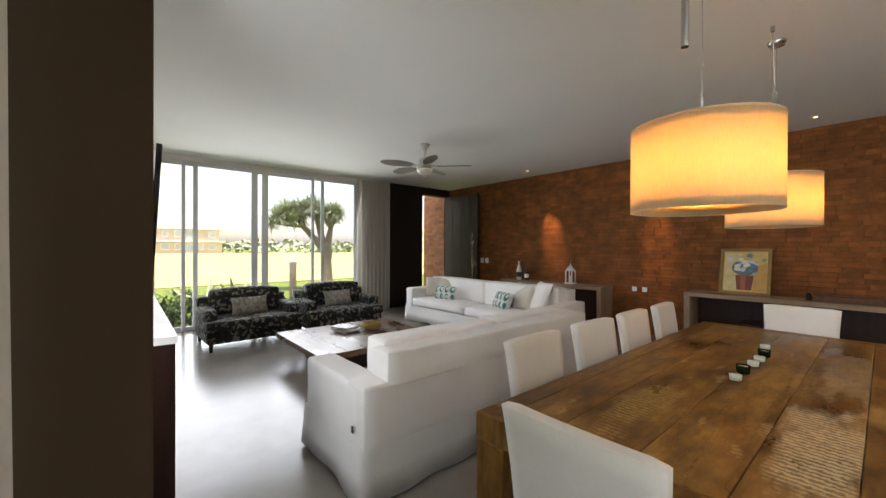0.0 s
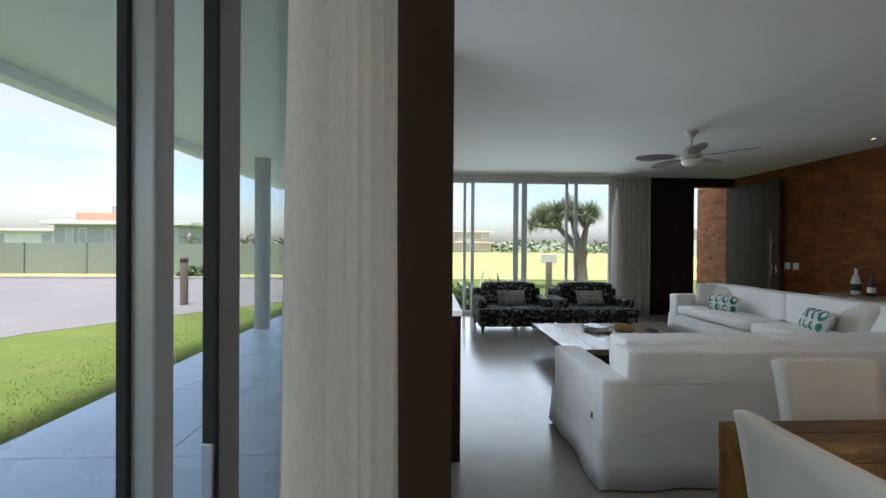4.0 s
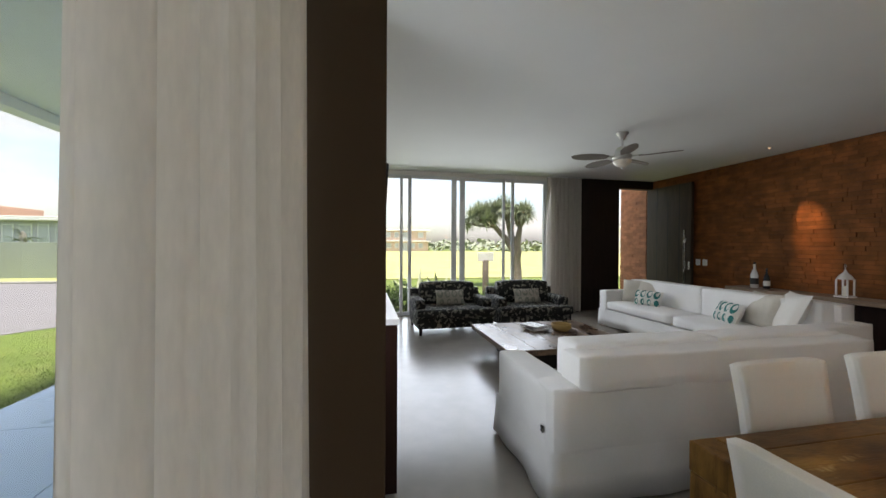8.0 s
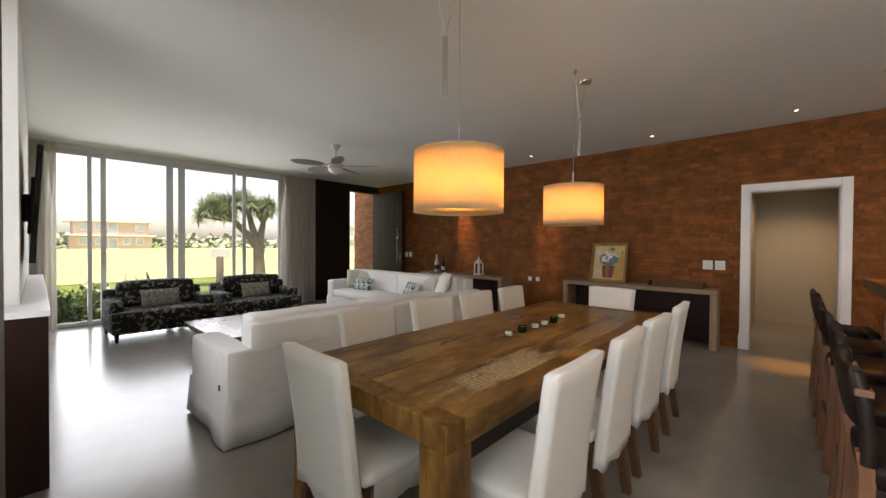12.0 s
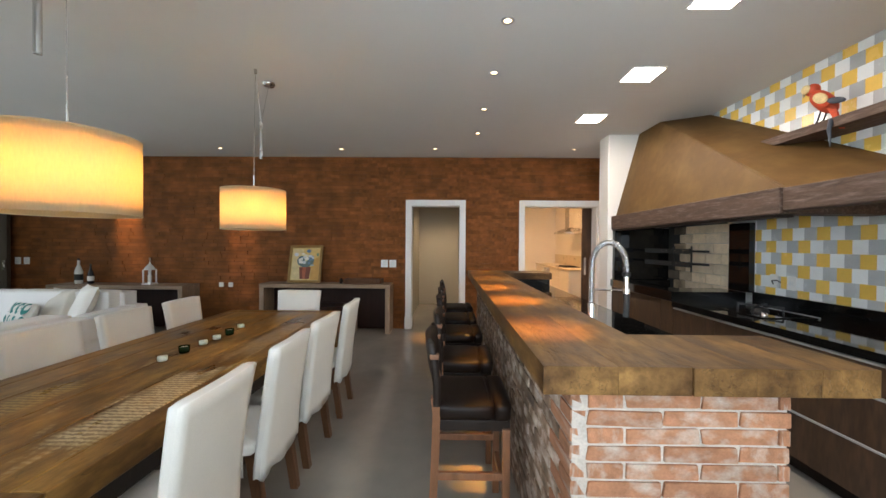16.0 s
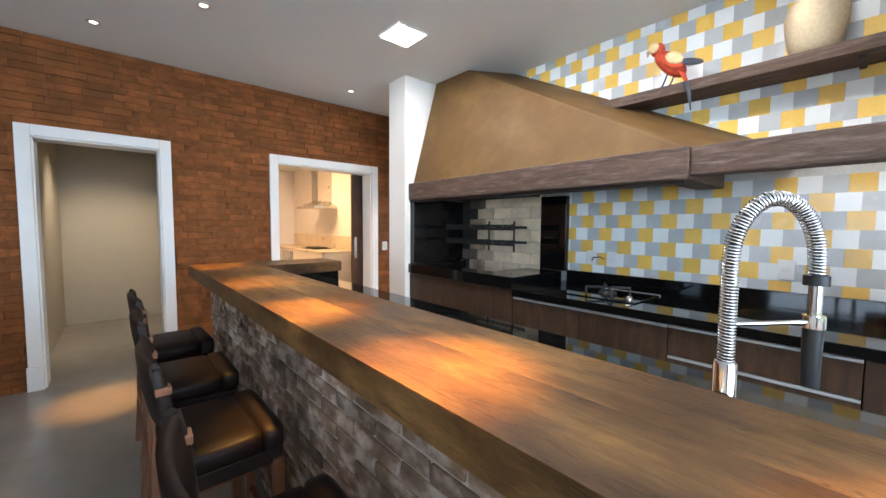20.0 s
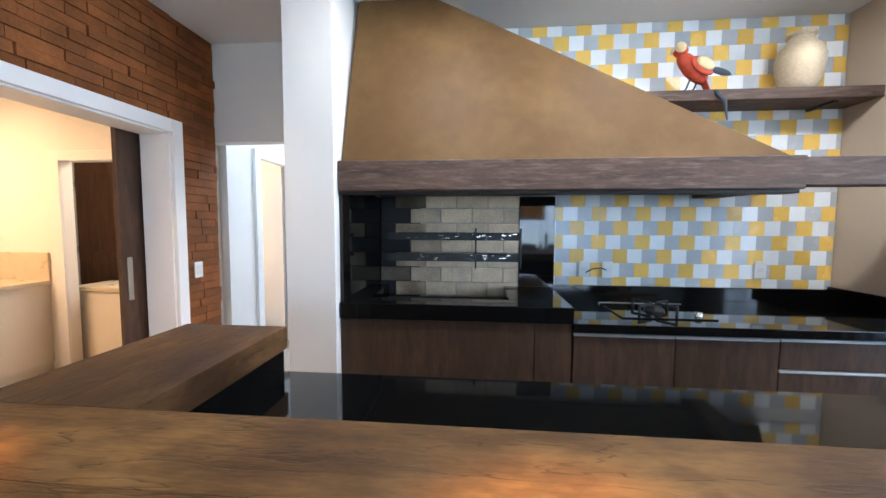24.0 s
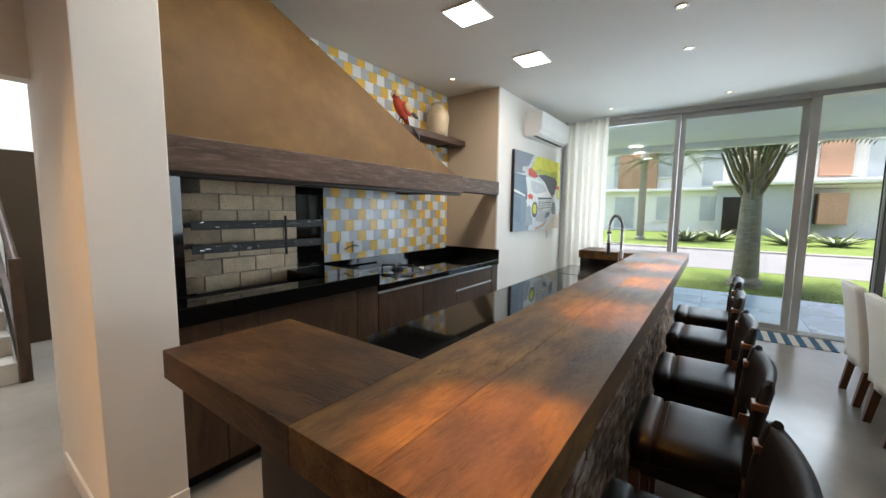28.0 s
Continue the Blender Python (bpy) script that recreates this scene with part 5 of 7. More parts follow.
for dx in (0, 0.05):
    part("foot", Shape().tube([(3.0 + dx, -3.95, 2.44), (3.03 + dx, -3.95, 2.36), (3.05 + dx, -3.95, 2.332)], 0.006, 6), M_BLACK, bird)


def plate(name, m, w, h, n, label, category, material=M_WHITE):
    """A wall plate in the local xz plane, facing local -y."""
    p = thing(name, m, label, category)
    part("cover", Shape().box(-w / 2, w / 2, -0.009, 0.001, -h / 2, h / 2, 0.003), material, p)
    for k in range(n):
        z = (k - (n - 1) / 2) * 0.04
        part("key", Shape().box(-w * 0.28, w * 0.28, -0.012, -0.009, z - 0.016, z + 0.016, 0.001), M_WHITEALU, p)
    return p


plate("power_outlet", pose(3.60, TILE_Y + 0.01, 1.125, 0, 0, 180), 0.08, 0.12, 1, "white power outlet with a short cable on the tiles", "outlet")
plate("power_outlet", pose(3.43, TILE_Y + 0.01, 1.12, 0, 0, 180), 0.08, 0.12, 1, "white power outlet on the tiles", "outlet")
plate("power_outlet", pose(2.37, TILE_Y + 0.01, 1.135, 0, 0, 180), 0.08, 0.12, 1, "white power outlet on the tiles", "outlet")
solid("power_cable", Shape().tube([(3.59, -4.10, 1.10), (3.56, -4.06, 1.13), (3.50, -4.05, 1.14), (3.46, -4.05, 1.125)], 0.005, 6), M_BLACK,
      "short black cable plugged into the outlet", "cable")
for y in (-0.135, -0.275):
    plate("light_switch", pose(BRICK_X - 0.012, y, 1.103, 0, 0, -90), 0.115, 0.125, 2, "square white light switch on the brick wall", "switch")
for y in (6.145, 5.99):
    plate("light_switch", pose(BRICK_X - 0.012, y, 1.105, 0, 0, -90), 0.10, 0.12, 2, "square white light switch on the brick wall", "switch")
plate("light_switch", pose(BRICK_X - 0.012, -3.91, 1.10, 0, 0, -90), 0.08, 0.12, 2, "white light switch beside the kitchen door", "switch")
for y in (2.64, 2.48):
    plate("power_outlet", pose(BRICK_X - 0.012, y, 0.725, 0, 0, -90), 0.075, 0.075, 1, "small white outlet on the brick wall", "outlet")
plate("power_outlet", pose(0.22, SOUTH_Y + 0.001, 1.13, 0, 0, 180), 0.07, 0.115, 1, "white outlet under the car picture", "outlet")

# air conditioner
ac = thing("air_conditioner", pose(0.077, SOUTH_Y, 2.455), "white wall-mounted split air conditioner above the picture", "air conditioner")
prof = [(0.0, 0.0), (0.16, 0.0), (0.225, 0.07), (0.225, 0.28), (0.20, 0.31), (0.0, 0.31)]
n = len(prof)
vs = [(0.0, y, z) for y, z in prof] + [(1.1, y, z) for y, z in prof]
part("casing", Shape().add(vs, [tuple(range(n)), tuple(range(n, 2 * n))[::-1]] + [(i, n + i, n + (i + 1) % n, (i + 1) % n) for i in range(n)]), M_WHITE, ac)
part("front_panel", Shape().box(0.006, 1.094, 0.226, 0.236, 0.085, 0.30, 0.006), M_WHITE, ac)
part("vent_flap", Shape().box(0.05, 1.05, -0.003, 0.003, -0.04, 0.04, 0.001, pose(0, 0.197, 0.032, 45)), M_WHITEALU, ac)
part("air_slot", Shape().box(0.04, 1.06, 0.10, 0.155, -0.002, 0.001), M_BLACK, ac)

# ---- bar stools ----
def bar_stool(m):
    s = thing("bar_stool", m, "dark leather bar stool with a curved back and wooden legs", "bar stool", "stools along the bar")
    seat = part("seat", soft_box(-0.205, 0.205, -0.19, 0.115, 0.585, 0.672, 0.025, 0.010, 0.002, 3, 8), M_LEATHER, s, "black brown leather seat")
    part("front_roll", soft_box(-0.21, 0.21, 0.105, 0.20, 0.58, 0.678, 0.03, 0.006, 0.002, 4, 8), M_LEATHER, s, "darker leather roll at the seat front")
    part("seam", Shape().tube([(-0.2, 0.085, 0.656), (-0.1, 0.085, 0.687), (0.1, 0.085, 0.687), (0.2, 0.085, 0.656)], 0.002, 5), M_BLACK, seat)
    part("seat_frame", Shape().box(-0.19, 0.19, -0.18, 0.19, 0.535, 0.587, 0.004), M_DARKWOOD, s)
    for x in (-0.185, 0.185):
        part("front_leg", Shape().box(x - 0.02, x + 0.02, 0.15, 0.19, 0, 0.55, 0.004), M_STOOLWOOD, s)
        sh = Shape()
        back = [(-0.215, 0.0), (-0.195, 0.30), (-0.185, 0.62), (-0.195, 0.70)]
        for (ya, za), (yb, zb) in zip(back[:-1], back[1:]):
            q = [(x - 0.019, ya - 0.02, za), (x + 0.019, ya - 0.02, za), (x + 0.019, ya + 0.02, za), (x - 0.019, ya + 0.02, za),
                 (x - 0.019, yb - 0.02, zb), (x + 0.019, yb - 0.02, zb), (x + 0.019, yb + 0.02, zb), (x - 0.019, yb + 0.02, zb)]
            sh.add(q, [(0, 1, 5, 4), (1, 2, 6, 5), (2, 3, 7, 6), (3, 0, 4, 7), (0, 3, 2, 1), (4, 5, 6, 7)])
        part("back_leg", sh, M_STOOLWOOD, s)
        part("back_post", Shape().tube([(x * 1.06, -0.185, 0.66), (x * 1.06, -0.185, 0.76), (x * 1.06, -0.195, 0.86), (x * 1.03, -0.215, 0.95), (x * 0.97, -0.222, 0.972)], [0.021, 0.021, 0.021, 0.02, 0.012], 10), M_DARKWOOD, s, "dark curved back post")
        part("side_stretcher", Shape().box(x - 0.012, x + 0.012, -0.2, 0.16, 0.30, 0.335, 0.003), M_STOOLWOOD, s)
    part("front_stretcher", Shape().box(-0.18, 0.18, 0.158, 0.182, 0.20, 0.245, 0.003), M_STOOLWOOD, s)
    part("back_stretcher", Shape().box(-0.18, 0.18, -0.215, -0.195, 0.30, 0.335, 0.003), M_STOOLWOOD, s)
    # curved upholstered back
    vs, fs, cols = [], [], 13
    for i in range(cols):
        u = -1 + 2 * i / (cols - 1)
        x, bow = u * 0.205, -0.032 * (1 - u * u)
        for j in range(5):
            z = 0.765 + 0.20 * j / 4
            lean = -0.172 - 0.16 * (z - 0.72) + bow
            th = 0.013 + 0.006 * math.sin(math.pi * j / 4)
            vs += [(x, lean - th, z), (x, lean + th, z)]
    for i in range(cols - 1):
        for j in range(4):
            a, b = (i * 5 + j) * 2, ((i + 1) * 5 + j) * 2
            fs += [(a, b, b + 2, a + 2), (a + 1, a + 3, b + 3, b + 1)]
        a, b = i * 10, (i + 1) * 10
        fs += [(a, a + 1, b + 1, b), (a + 8, b + 8, b + 9, a + 9)]
    for i in (0, cols - 1):
        for j in range(4):
            a = (i * 5 + j) * 2
            fs.append((a, a + 2, a + 3, a + 1))
    part("backrest", Shape().add(vs, fs, True), M_LEATHER, s, "black brown leather backrest")
    for x in (-0.205, 0.205):
        part("back_tip", Shape().box(x * 0.957 - 0.023, x * 0.957 + 0.023, -0.221, -0.175, 0.885, 0.908, 0.003), M_STOOLWOOD, s, "reddish wood cap on the back post")
    return s


SHALLOW = Matrix.Diagonal((1.0, 0.94, 1.0, 1.0))
stool = bar_stool(pose(2.20, -1.325, 0, 0, 0, 180) @ SHALLOW)
for x, y, rz in ((2.86, -1.330, 178), (3.60, -1.325, 181), (4.24, -1.325, 180), (4.90, -1.330, 182)):
    copy_thing(stool, pose(x, y, 0, 0, 0, rz) @ SHALLOW)

# ---- car picture ----
def canvas(name, m, w, h, depth, edge_mat, label):
    c = thing(name, m, label, "picture")
    part("stretcher", Shape().box(0, w, 0, depth, 0, h, 0.003), edge_mat, c, "black canvas edge")
    return c


PAINT = {}


def paint(color):
    if color not in PAINT:
        PAINT[color] = mat("acrylic paint", color, 0.6, vary=0.12, scale=14, fine=60, bump=0.25, grain=0.2)
    return PAINT[color]


def painted(parent, w, h, z, color, pts, name="paint_patch"):
    """A flat patch of paint: corners in parts of the picture's width and height, seen from the front."""
    vs = [(p[0] * w, z, p[1] * h) for p in pts]
    me = raw_mesh(name, vs, [tuple(range(len(vs)))], paint(color))
    return part(name, me, None, parent)


def ellipse(cx, cy, rx, ry, n=18, a0=0.0, a1=6.2832):
    return [(cx + rx * math.cos(a0 + (a1 - a0) * i / n), cy + ry * math.sin(a0 + (a1 - a0) * i / n)) for i in range(n)]


PW, PH = 1.665, 1.026
car = canvas("car_picture", pose(1.532, SOUTH_Y + 0.04, 1.217, 0, 0, 180), PW, PH, 0.04, M_BLACK, "large canvas painting of a white vintage car")
L = -0.001
for k, (col, pts_) in enumerate((
        ((0.62, 0.66, 0.69), [(0, 0), (1, 0), (1, 1), (0, 1)]),
        ((0.105, 0.15, 0.20), [(0, 0.72), (0, 0.30), (0.27, 0.42), (0.30, 0.62), (0.22, 0.71)]),
        ((0.18, 0.245, 0.31), [(0, 0), (0, 0.46), (0.20, 0.44), (0.27, 0.30), (0.30, 0.06), (0.28, 0)]),
        ((0.74, 0.76, 0.77), [(0, 0.53), (0.21, 0.465), (0.21, 0.44), (0, 0.495)]),
        ((0.17, 0.20, 0.24), [(0, 0.72), (0, 1), (0.36, 1), (0.27, 0.86), (0.18, 0.74)]),
        ((0.62, 0.60, 0.04), [(0.30, 0.80), (0.42, 1), (1, 1), (1, 0.42), (0.93, 0.48), (0.92, 0.70), (0.60, 0.76)]),
        ((0.42, 0.45, 0.05), [(0.33, 0.78), (0.5, 0.84), (0.75, 0.82), (0.9, 0.86), (0.95, 0.74), (0.6, 0.75)]),
        ((0.06, 0.065, 0.07), [(0.45, 0.745), (0.62, 0.775), (0.86, 0.755), (0.93, 0.70), (0.86, 0.50), (0.72, 0.52), (0.60, 0.68)]),
        ((0.24, 0.14, 0.09), [(0.60, 0.66), (0.70, 0.54), (0.82, 0.50), (0.84, 0.46), (0.66, 0.50), (0.54, 0.64)]),
        ((0.14, 0.20, 0.27), [(0, 0.52), (0, 0.70), (0.16, 0.69), (0.26, 0.62), (0.28, 0.50)]),
        ((0.80, 0.80, 0.78), [(0.20, 0.70), (0.34, 0.69), (0.62, 0.66), (0.70, 0.56), (0.80, 0.47), (0.74, 0.28), (0.55, 0.22), (0.24, 0.30), (0.24, 0.52)]),
        ((0.55, 0.58, 0.60), [(0.30, 0.66), (0.58, 0.64), (0.66, 0.54), (0.42, 0.49), (0.33, 0.52)]),
        ((0.13, 0.19, 0.27), [(0.0, 0.12), (0.0, 0.44), (0.12, 0.42), (0.12, 0.12)]),
        ((0.28, 0.34, 0.40), [(0.22, 0.06), (0.22, 0.30), (0.30, 0.34), (0.36, 0.22), (0.36, 0.08)]),
        ((0.75, 0.75, 0.74), ellipse(0.405, 0.27, 0.085, 0.135)),
        ((0.07, 0.075, 0.08), ellipse(0.40, 0.275, 0.066, 0.108)),
        ((0.62, 0.62, 0.06), ellipse(0.395, 0.285, 0.042, 0.068)),
        ((0.60, 0.06, 0.03), [(0.245, 0.46), (0.30, 0.49), (0.36, 0.455), (0.34, 0.41), (0.27, 0.42)]),
        ((0.58, 0.07, 0.03), [(0.24, 0.79), (0.29, 0.825), (0.42, 0.765), (0.45, 0.72), (0.36, 0.70), (0.25, 0.72)]),
        ((0.55, 0.56, 0.56), [(0.13, 0.755), (0.13, 0.81), (0.24, 0.835), (0.25, 0.765)]),
        ((0.55, 0.08, 0.03), [(0.87, 0.60), (0.93, 0.66), (0.99, 0.63), (0.97, 0.585)]),
        ((0.10, 0.105, 0.11), [(0.46, 0.445), (0.78, 0.46), (0.79, 0.435), (0.46, 0.415)]),
        ((0.16, 0.165, 0.17), [(0.475, 0.40), (0.78, 0.42), (0.765, 0.31), (0.48, 0.25)]),
        ((0.42, 0.43, 0.44), [(0.40, 0.13), (0.48, 0.245), (0.80, 0.30), (0.80, 0.24), (0.62, 0.10)]),
        ((0.09, 0.09, 0.10), [(0.62, 0.16), (0.66, 0.24), (0.74, 0.25), (0.72, 0.18)]),
        ((0.20, 0.205, 0.21), [(0.78, 0.30), (0.80, 0.40), (0.88, 0.38), (0.90, 0.22), (0.82, 0.21)]),
        ((0.58, 0.50, 0.40), [(0.60, 0.0), (0.70, 0.08), (0.86, 0.19), (1, 0.24), (1, 0)]),
        ((0.42, 0.27, 0.18), [(0.38, 0.02), (0.58, 0.08), (0.72, 0.15), (0.60, 0.04), (0.45, 0.0)]))):
    painted(car, PW, PH, L - 0.0006 * k, col, pts_)
for r in range(4):
    for c in range(7):
        x, y = 0.487 + c * 0.041, 0.268 + r * 0.034 + c * 0.004
        painted(car, PW, PH, L - 0.0165, (0.72, 0.72, 0.70), [(x, y), (x + 0.03, y + 0.003), (x + 0.03, y + 0.024), (x, y + 0.02)], "grille_dash")

# ---- kitchen beyond the second doorway ----
M_CREAMFRONT = mat("cream lacquer", (0.72, 0.66, 0.56), 0.35, vary=0.03, bump=0.02, grain=0.05)
M_STONE = mat("cream stone", (0.62, 0.53, 0.38), 0.3, vary=0.08, scale=6, fine=60, bump=0.02, grain=0.15)
ku = thing("kitchen_unit", pose(0, 0, 0), "cream kitchen base unit with a stone top", "kitchen unit")
part("carcass", Shape().box(8.53, 11.55, KIT_Y + 0.002, -3.90, 0.1, 0.86).box(8.55, 11.55, KIT_Y + 0.002, -3.95, 0, 0.1), M_CREAMFRONT, ku)
part("stone_top", Shape().box(8.51, 11.56, KIT_Y + 0.002, -3.86, 0.86, 0.90, 0.004), M_STONE, ku)
part("splashback", Shape().box(8.51, 11.56, KIT_Y + 0.003, KIT_Y + 0.022, 0.90, 1.17, 0.002), M_STONE, ku)
for k in range(4):
    x0 = 8.54 + k * 0.75
    for z0, z1 in ((0.12, 0.40), (0.41, 0.65), (0.66, 0.84)):
        part("drawer", Shape().box(x0, x0 + 0.74, -3.90, -3.88, z0, z1, 0.003), M_CREAMFRONT, ku)
part("hob", Shape().box(9.20, 9.86, -4.37, -3.97, 0.90, 0.91, 0.002).box(9.28, 9.78, -4.30, -4.04, 0.91, 0.935, 0.004), M_BLACK, ku, "black gas hob")
part("oven", Shape().box(10.05, 10.65, -3.878, -3.865, 0.25, 0.83, 0.004), M_STEEL, ku, "steel oven front")
kh = thing("extractor_hood", pose(0, 0, 0), "steel chimney extractor hood on the kitchen wall", "extractor hood")
part("chimney", Shape().box(9.42, 9.74, KIT_Y + 0.002, -4.17, 1.86, 2.69, 0.004), M_STEEL, kh)
rim = [(9.14, -4.45), (10.02, -4.45), (10.02, -3.97), (9.14, -3.97)]
neck = [(9.42, -4.45), (9.74, -4.45), (9.74, -4.17), (9.42, -4.17)]
part("canopy", Shape().add([(*p, 1.72) for p in rim] + [(*p, 1.76) for p in rim] + [(*p, 1.86) for p in neck],
                           [(0, 1, 5, 4), (1, 2, 6, 5), (2, 3, 7, 6), (3, 0, 4, 7), (0, 3, 2, 1), (4, 5, 9, 8), (5, 6, 10, 9), (6, 7, 11, 10), (7, 4, 8, 11), (8, 9, 10, 11)]), M_STEEL, kh)
kc = thing("door_4", pose(0, 0, 0), "white casing of the opening at the end of the kitchen", "door frame", kind="structure")
for x in (8.34, 7.32):
    part("jamb", Shape().box(x, x + 0.10, KIT_Y + 0.001, KIT_Y + 0.022, 0, 2.13, 0.003), M_WHITE, kc)
part("head", Shape().box(7.42, 8.34, KIT_Y + 0.001, KIT_Y + 0.022, 2.04, 2.13, 0.003), M_WHITE, kc)
cu = thing("side_counter", pose(0, 0, 0), "cream base unit with a stone top beyond the kitchen opening", "kitchen unit")
part("carcass", Shape().box(7.1, 8.5, -5.05, -4.63, 0.0, 0.77), M_CREAMFRONT, cu)
part("stone_top", Shape().box(7.08, 8.52, -5.06, -4.60, 0.77, 0.81, 0.004), M_STONE, cu)
for k in range(2):
    part("front", Shape().box(7.12 + k * 0.69, 7.79 + k * 0.69, -4.63, -4.612, 0.08, 0.75, 0.003), M_CREAMFRONT, cu)
sd = thing("sliding_door", pose(0, 0, 0), "dark brown sliding door half hidden in the wall beside the kitchen", "door")
part("leaf", Shape().box(6.80, 6.835, -3.91, -3.55, 0.01, 2.14, 0.002), M_CABINET, sd)
part("pull", Shape().box(6.79, 6.80, -3.62, -3.58, 0.92, 1.22, 0.004), M_STEEL, sd, "long steel recessed pull")
dr = thing("panel_door", pose(0, 0, 0), "brown panelled door standing open in the kitchen", "door")
part("leaf", Shape().box(8.22, 9.00, -5.19, -5.15, 0.01, 2.14, 0.003), M_LEGWOOD, dr)
for z0, z1 in ((0.15, 1.0), (1.12, 2.02)):
    part("panel", Shape().box(8.32, 8.90, -5.152, -5.143, z0, z1, 0.004), M_LEGWOOD, dr)
for z in (0.4, 1.1, 1.85):
    part("hinge", Shape().box(8.99, 9.02, -5.165, -5.14, z, z + 0.09, 0.003), M_STEEL, dr)
# ---- stair hall ----
M_STEP = mat("pale stair stone", (0.55, 0.51, 0.45), 0.5, vary=0.06, scale=3, fine=50, bump=0.05, grain=0.1)
stair = thing("staircase", pose(0, 0, 0), "pale stone stair rising along the hall", "staircase", kind="structure")
for k in range(13):
    part("step", Shape().box(5.52, 6.55, -5.95 - k * 0.27 - 0.30, -5.95 - k * 0.27, 0 if k < 3 else k * 0.172 - 0.2, (k + 1) * 0.172, 0.004), M_STEP, stair)
bal = thing("stair_balustrade", pose(0, 0, 0), "dark wood stair balustrade with a solid panel", "balustrade")
part("newel", Shape().box(5.44, 5.515, -5.98, -5.90, 0, 1.05, 0.004), M_CABINET, bal)
part("handrail", Shape().tube([(5.478, -5.94, 1.02), (5.478, -9.0, 2.98)], 0.03, 8), M_CABINET, bal)
part("string_board", Shape().add([(5.46, -5.98, 0.0), (5.50, -5.98, 0.0), (5.50, -8.98, 1.9), (5.46, -8.98, 1.9), (5.46, -5.98, 0.30), (5.50, -5.98, 0.30), (5.50, -8.98, 2.22), (5.46, -8.98, 2.22)],
                                 [(0, 1, 2, 3), (4, 5, 6, 7), (0, 1, 5, 4), (1, 2, 6, 5), (2, 3, 7, 6), (3, 0, 4, 7)]), M_CABINET, bal)
hd = thing("hall_door", pose(0, 0, 0), "white door standing ajar in the stair hall", "door")
part("leaf", Shape().box(0, 0.78, -0.02, 0.02, 0.01, 2.04, 0.003, pose(6.60, -5.62, 0, 0, 0, -35)), M_WHITE, hd)
part("lever", Shape().rod((0.70, 0.02, 1.05), (0.70, 0.06, 1.05), 0.01).rod((0.70, 0.055, 1.05), (0.60, 0.055, 1.05), 0.009), M_STEEL, hd, "brushed steel lever", pose(6.60, -5.62, 0, 0, 0, -35))
hc = thing("door_3", pose(0, 0, 0), "white casing of the hall door", "door frame", kind="structure")
for y in (-5.68, -4.72):
    part("jamb", Shape().box(6.52, 6.552, y - 0.045, y + 0.045, 0, 2.17, 0.003), M_WHITE, hc)
part("head", Shape().box(6.52, 6.552, -5.635, -4.765, 2.09, 2.17, 0.003), M_WHITE, hc)
# ---- dining ----
table = thing("dining_table", pose(0, 0, 0), "large rustic dining table of old brown planks", "table")
TX0, TX1, TY0, TY1 = 1.115, 4.0, -0.12, 0.985
ys = [TY0 + 0.10, 0.20, 0.44, 0.70, TY1 - 0.10]
for a, b in zip(ys[:-1], ys[1:]):
    part("plank", Shape().box(TX0 + 0.10, TX1 - 0.10, a + 0.001, b - 0.001, 0.687, 0.752, 0.004), M_TABLE, table)
for y in (TY0, TY1 - 0.10):
    part("edge_plank", Shape().box(TX0 + 0.10, TX1 - 0.10, y + 0.001, y + 0.099, 0.652, 0.752, 0.005), M_TABLEX, table)
for x in (TX0, TX1 - 0.10):
    part("end_plank", Shape().box(x + 0.001, x + 0.099, TY0, TY1, 0.652, 0.752, 0.005), M_TABLEY, table)
for x in (TX0, TX1 - 0.14):
    for y in (TY0, TY1 - 0.14):
        part("leg", Shape().box(x + 0.002, x + 0.138, y + 0.002, y + 0.138, 0, 0.652, 0.006), M_TABLEY, table)
for y in (TY0 + 0.02, TY1 - 0.06):
    part("apron", Shape().box(TX0 + 0.14, TX1 - 0.14, y, y + 0.04, 0.572, 0.652, 0.003), M_DARKWOOD, table)

M_WAX = mat("white candle wax", (0.80, 0.76, 0.66), 0.5, vary=0.03, bump=0.02, grain=0.05)
M_CUP = glass("clear candle glass", (0.85, 0.9, 0.88))
M_GREENCUP = glass("green candle glass", (0.05, 0.12, 0.07))
for k, (x, y) in enumerate(((2.31, 0.405), (2.495, 0.412), (2.655, 0.40), (2.795, 0.397), (2.955, 0.402), (3.155, 0.43))):
    green = k in (1, 4)
    c = thing("candle_cup", pose(x, y, 0.752), ("dark green" if green else "clear") + " glass cup holding a white candle on the table", "candle",
              "candles down the table")
    part("glass_cup", Shape().lathe([(0.024, 0.002), (0.029, 0.010), (0.031, 0.045)], 20),
         M_GREENCUP if green else M_CUP, c)
    part("wax", Shape().lathe([(0.0, 0.010), (0.024, 0.012), (0.0265, 0.037), (0.0, 0.038)], 18), M_WAX, c)
    part("wick", Shape().rod((0, 0, 0.037), (0.001, 0, 0.046), 0.0012, seg=5), M_BLACK, c)


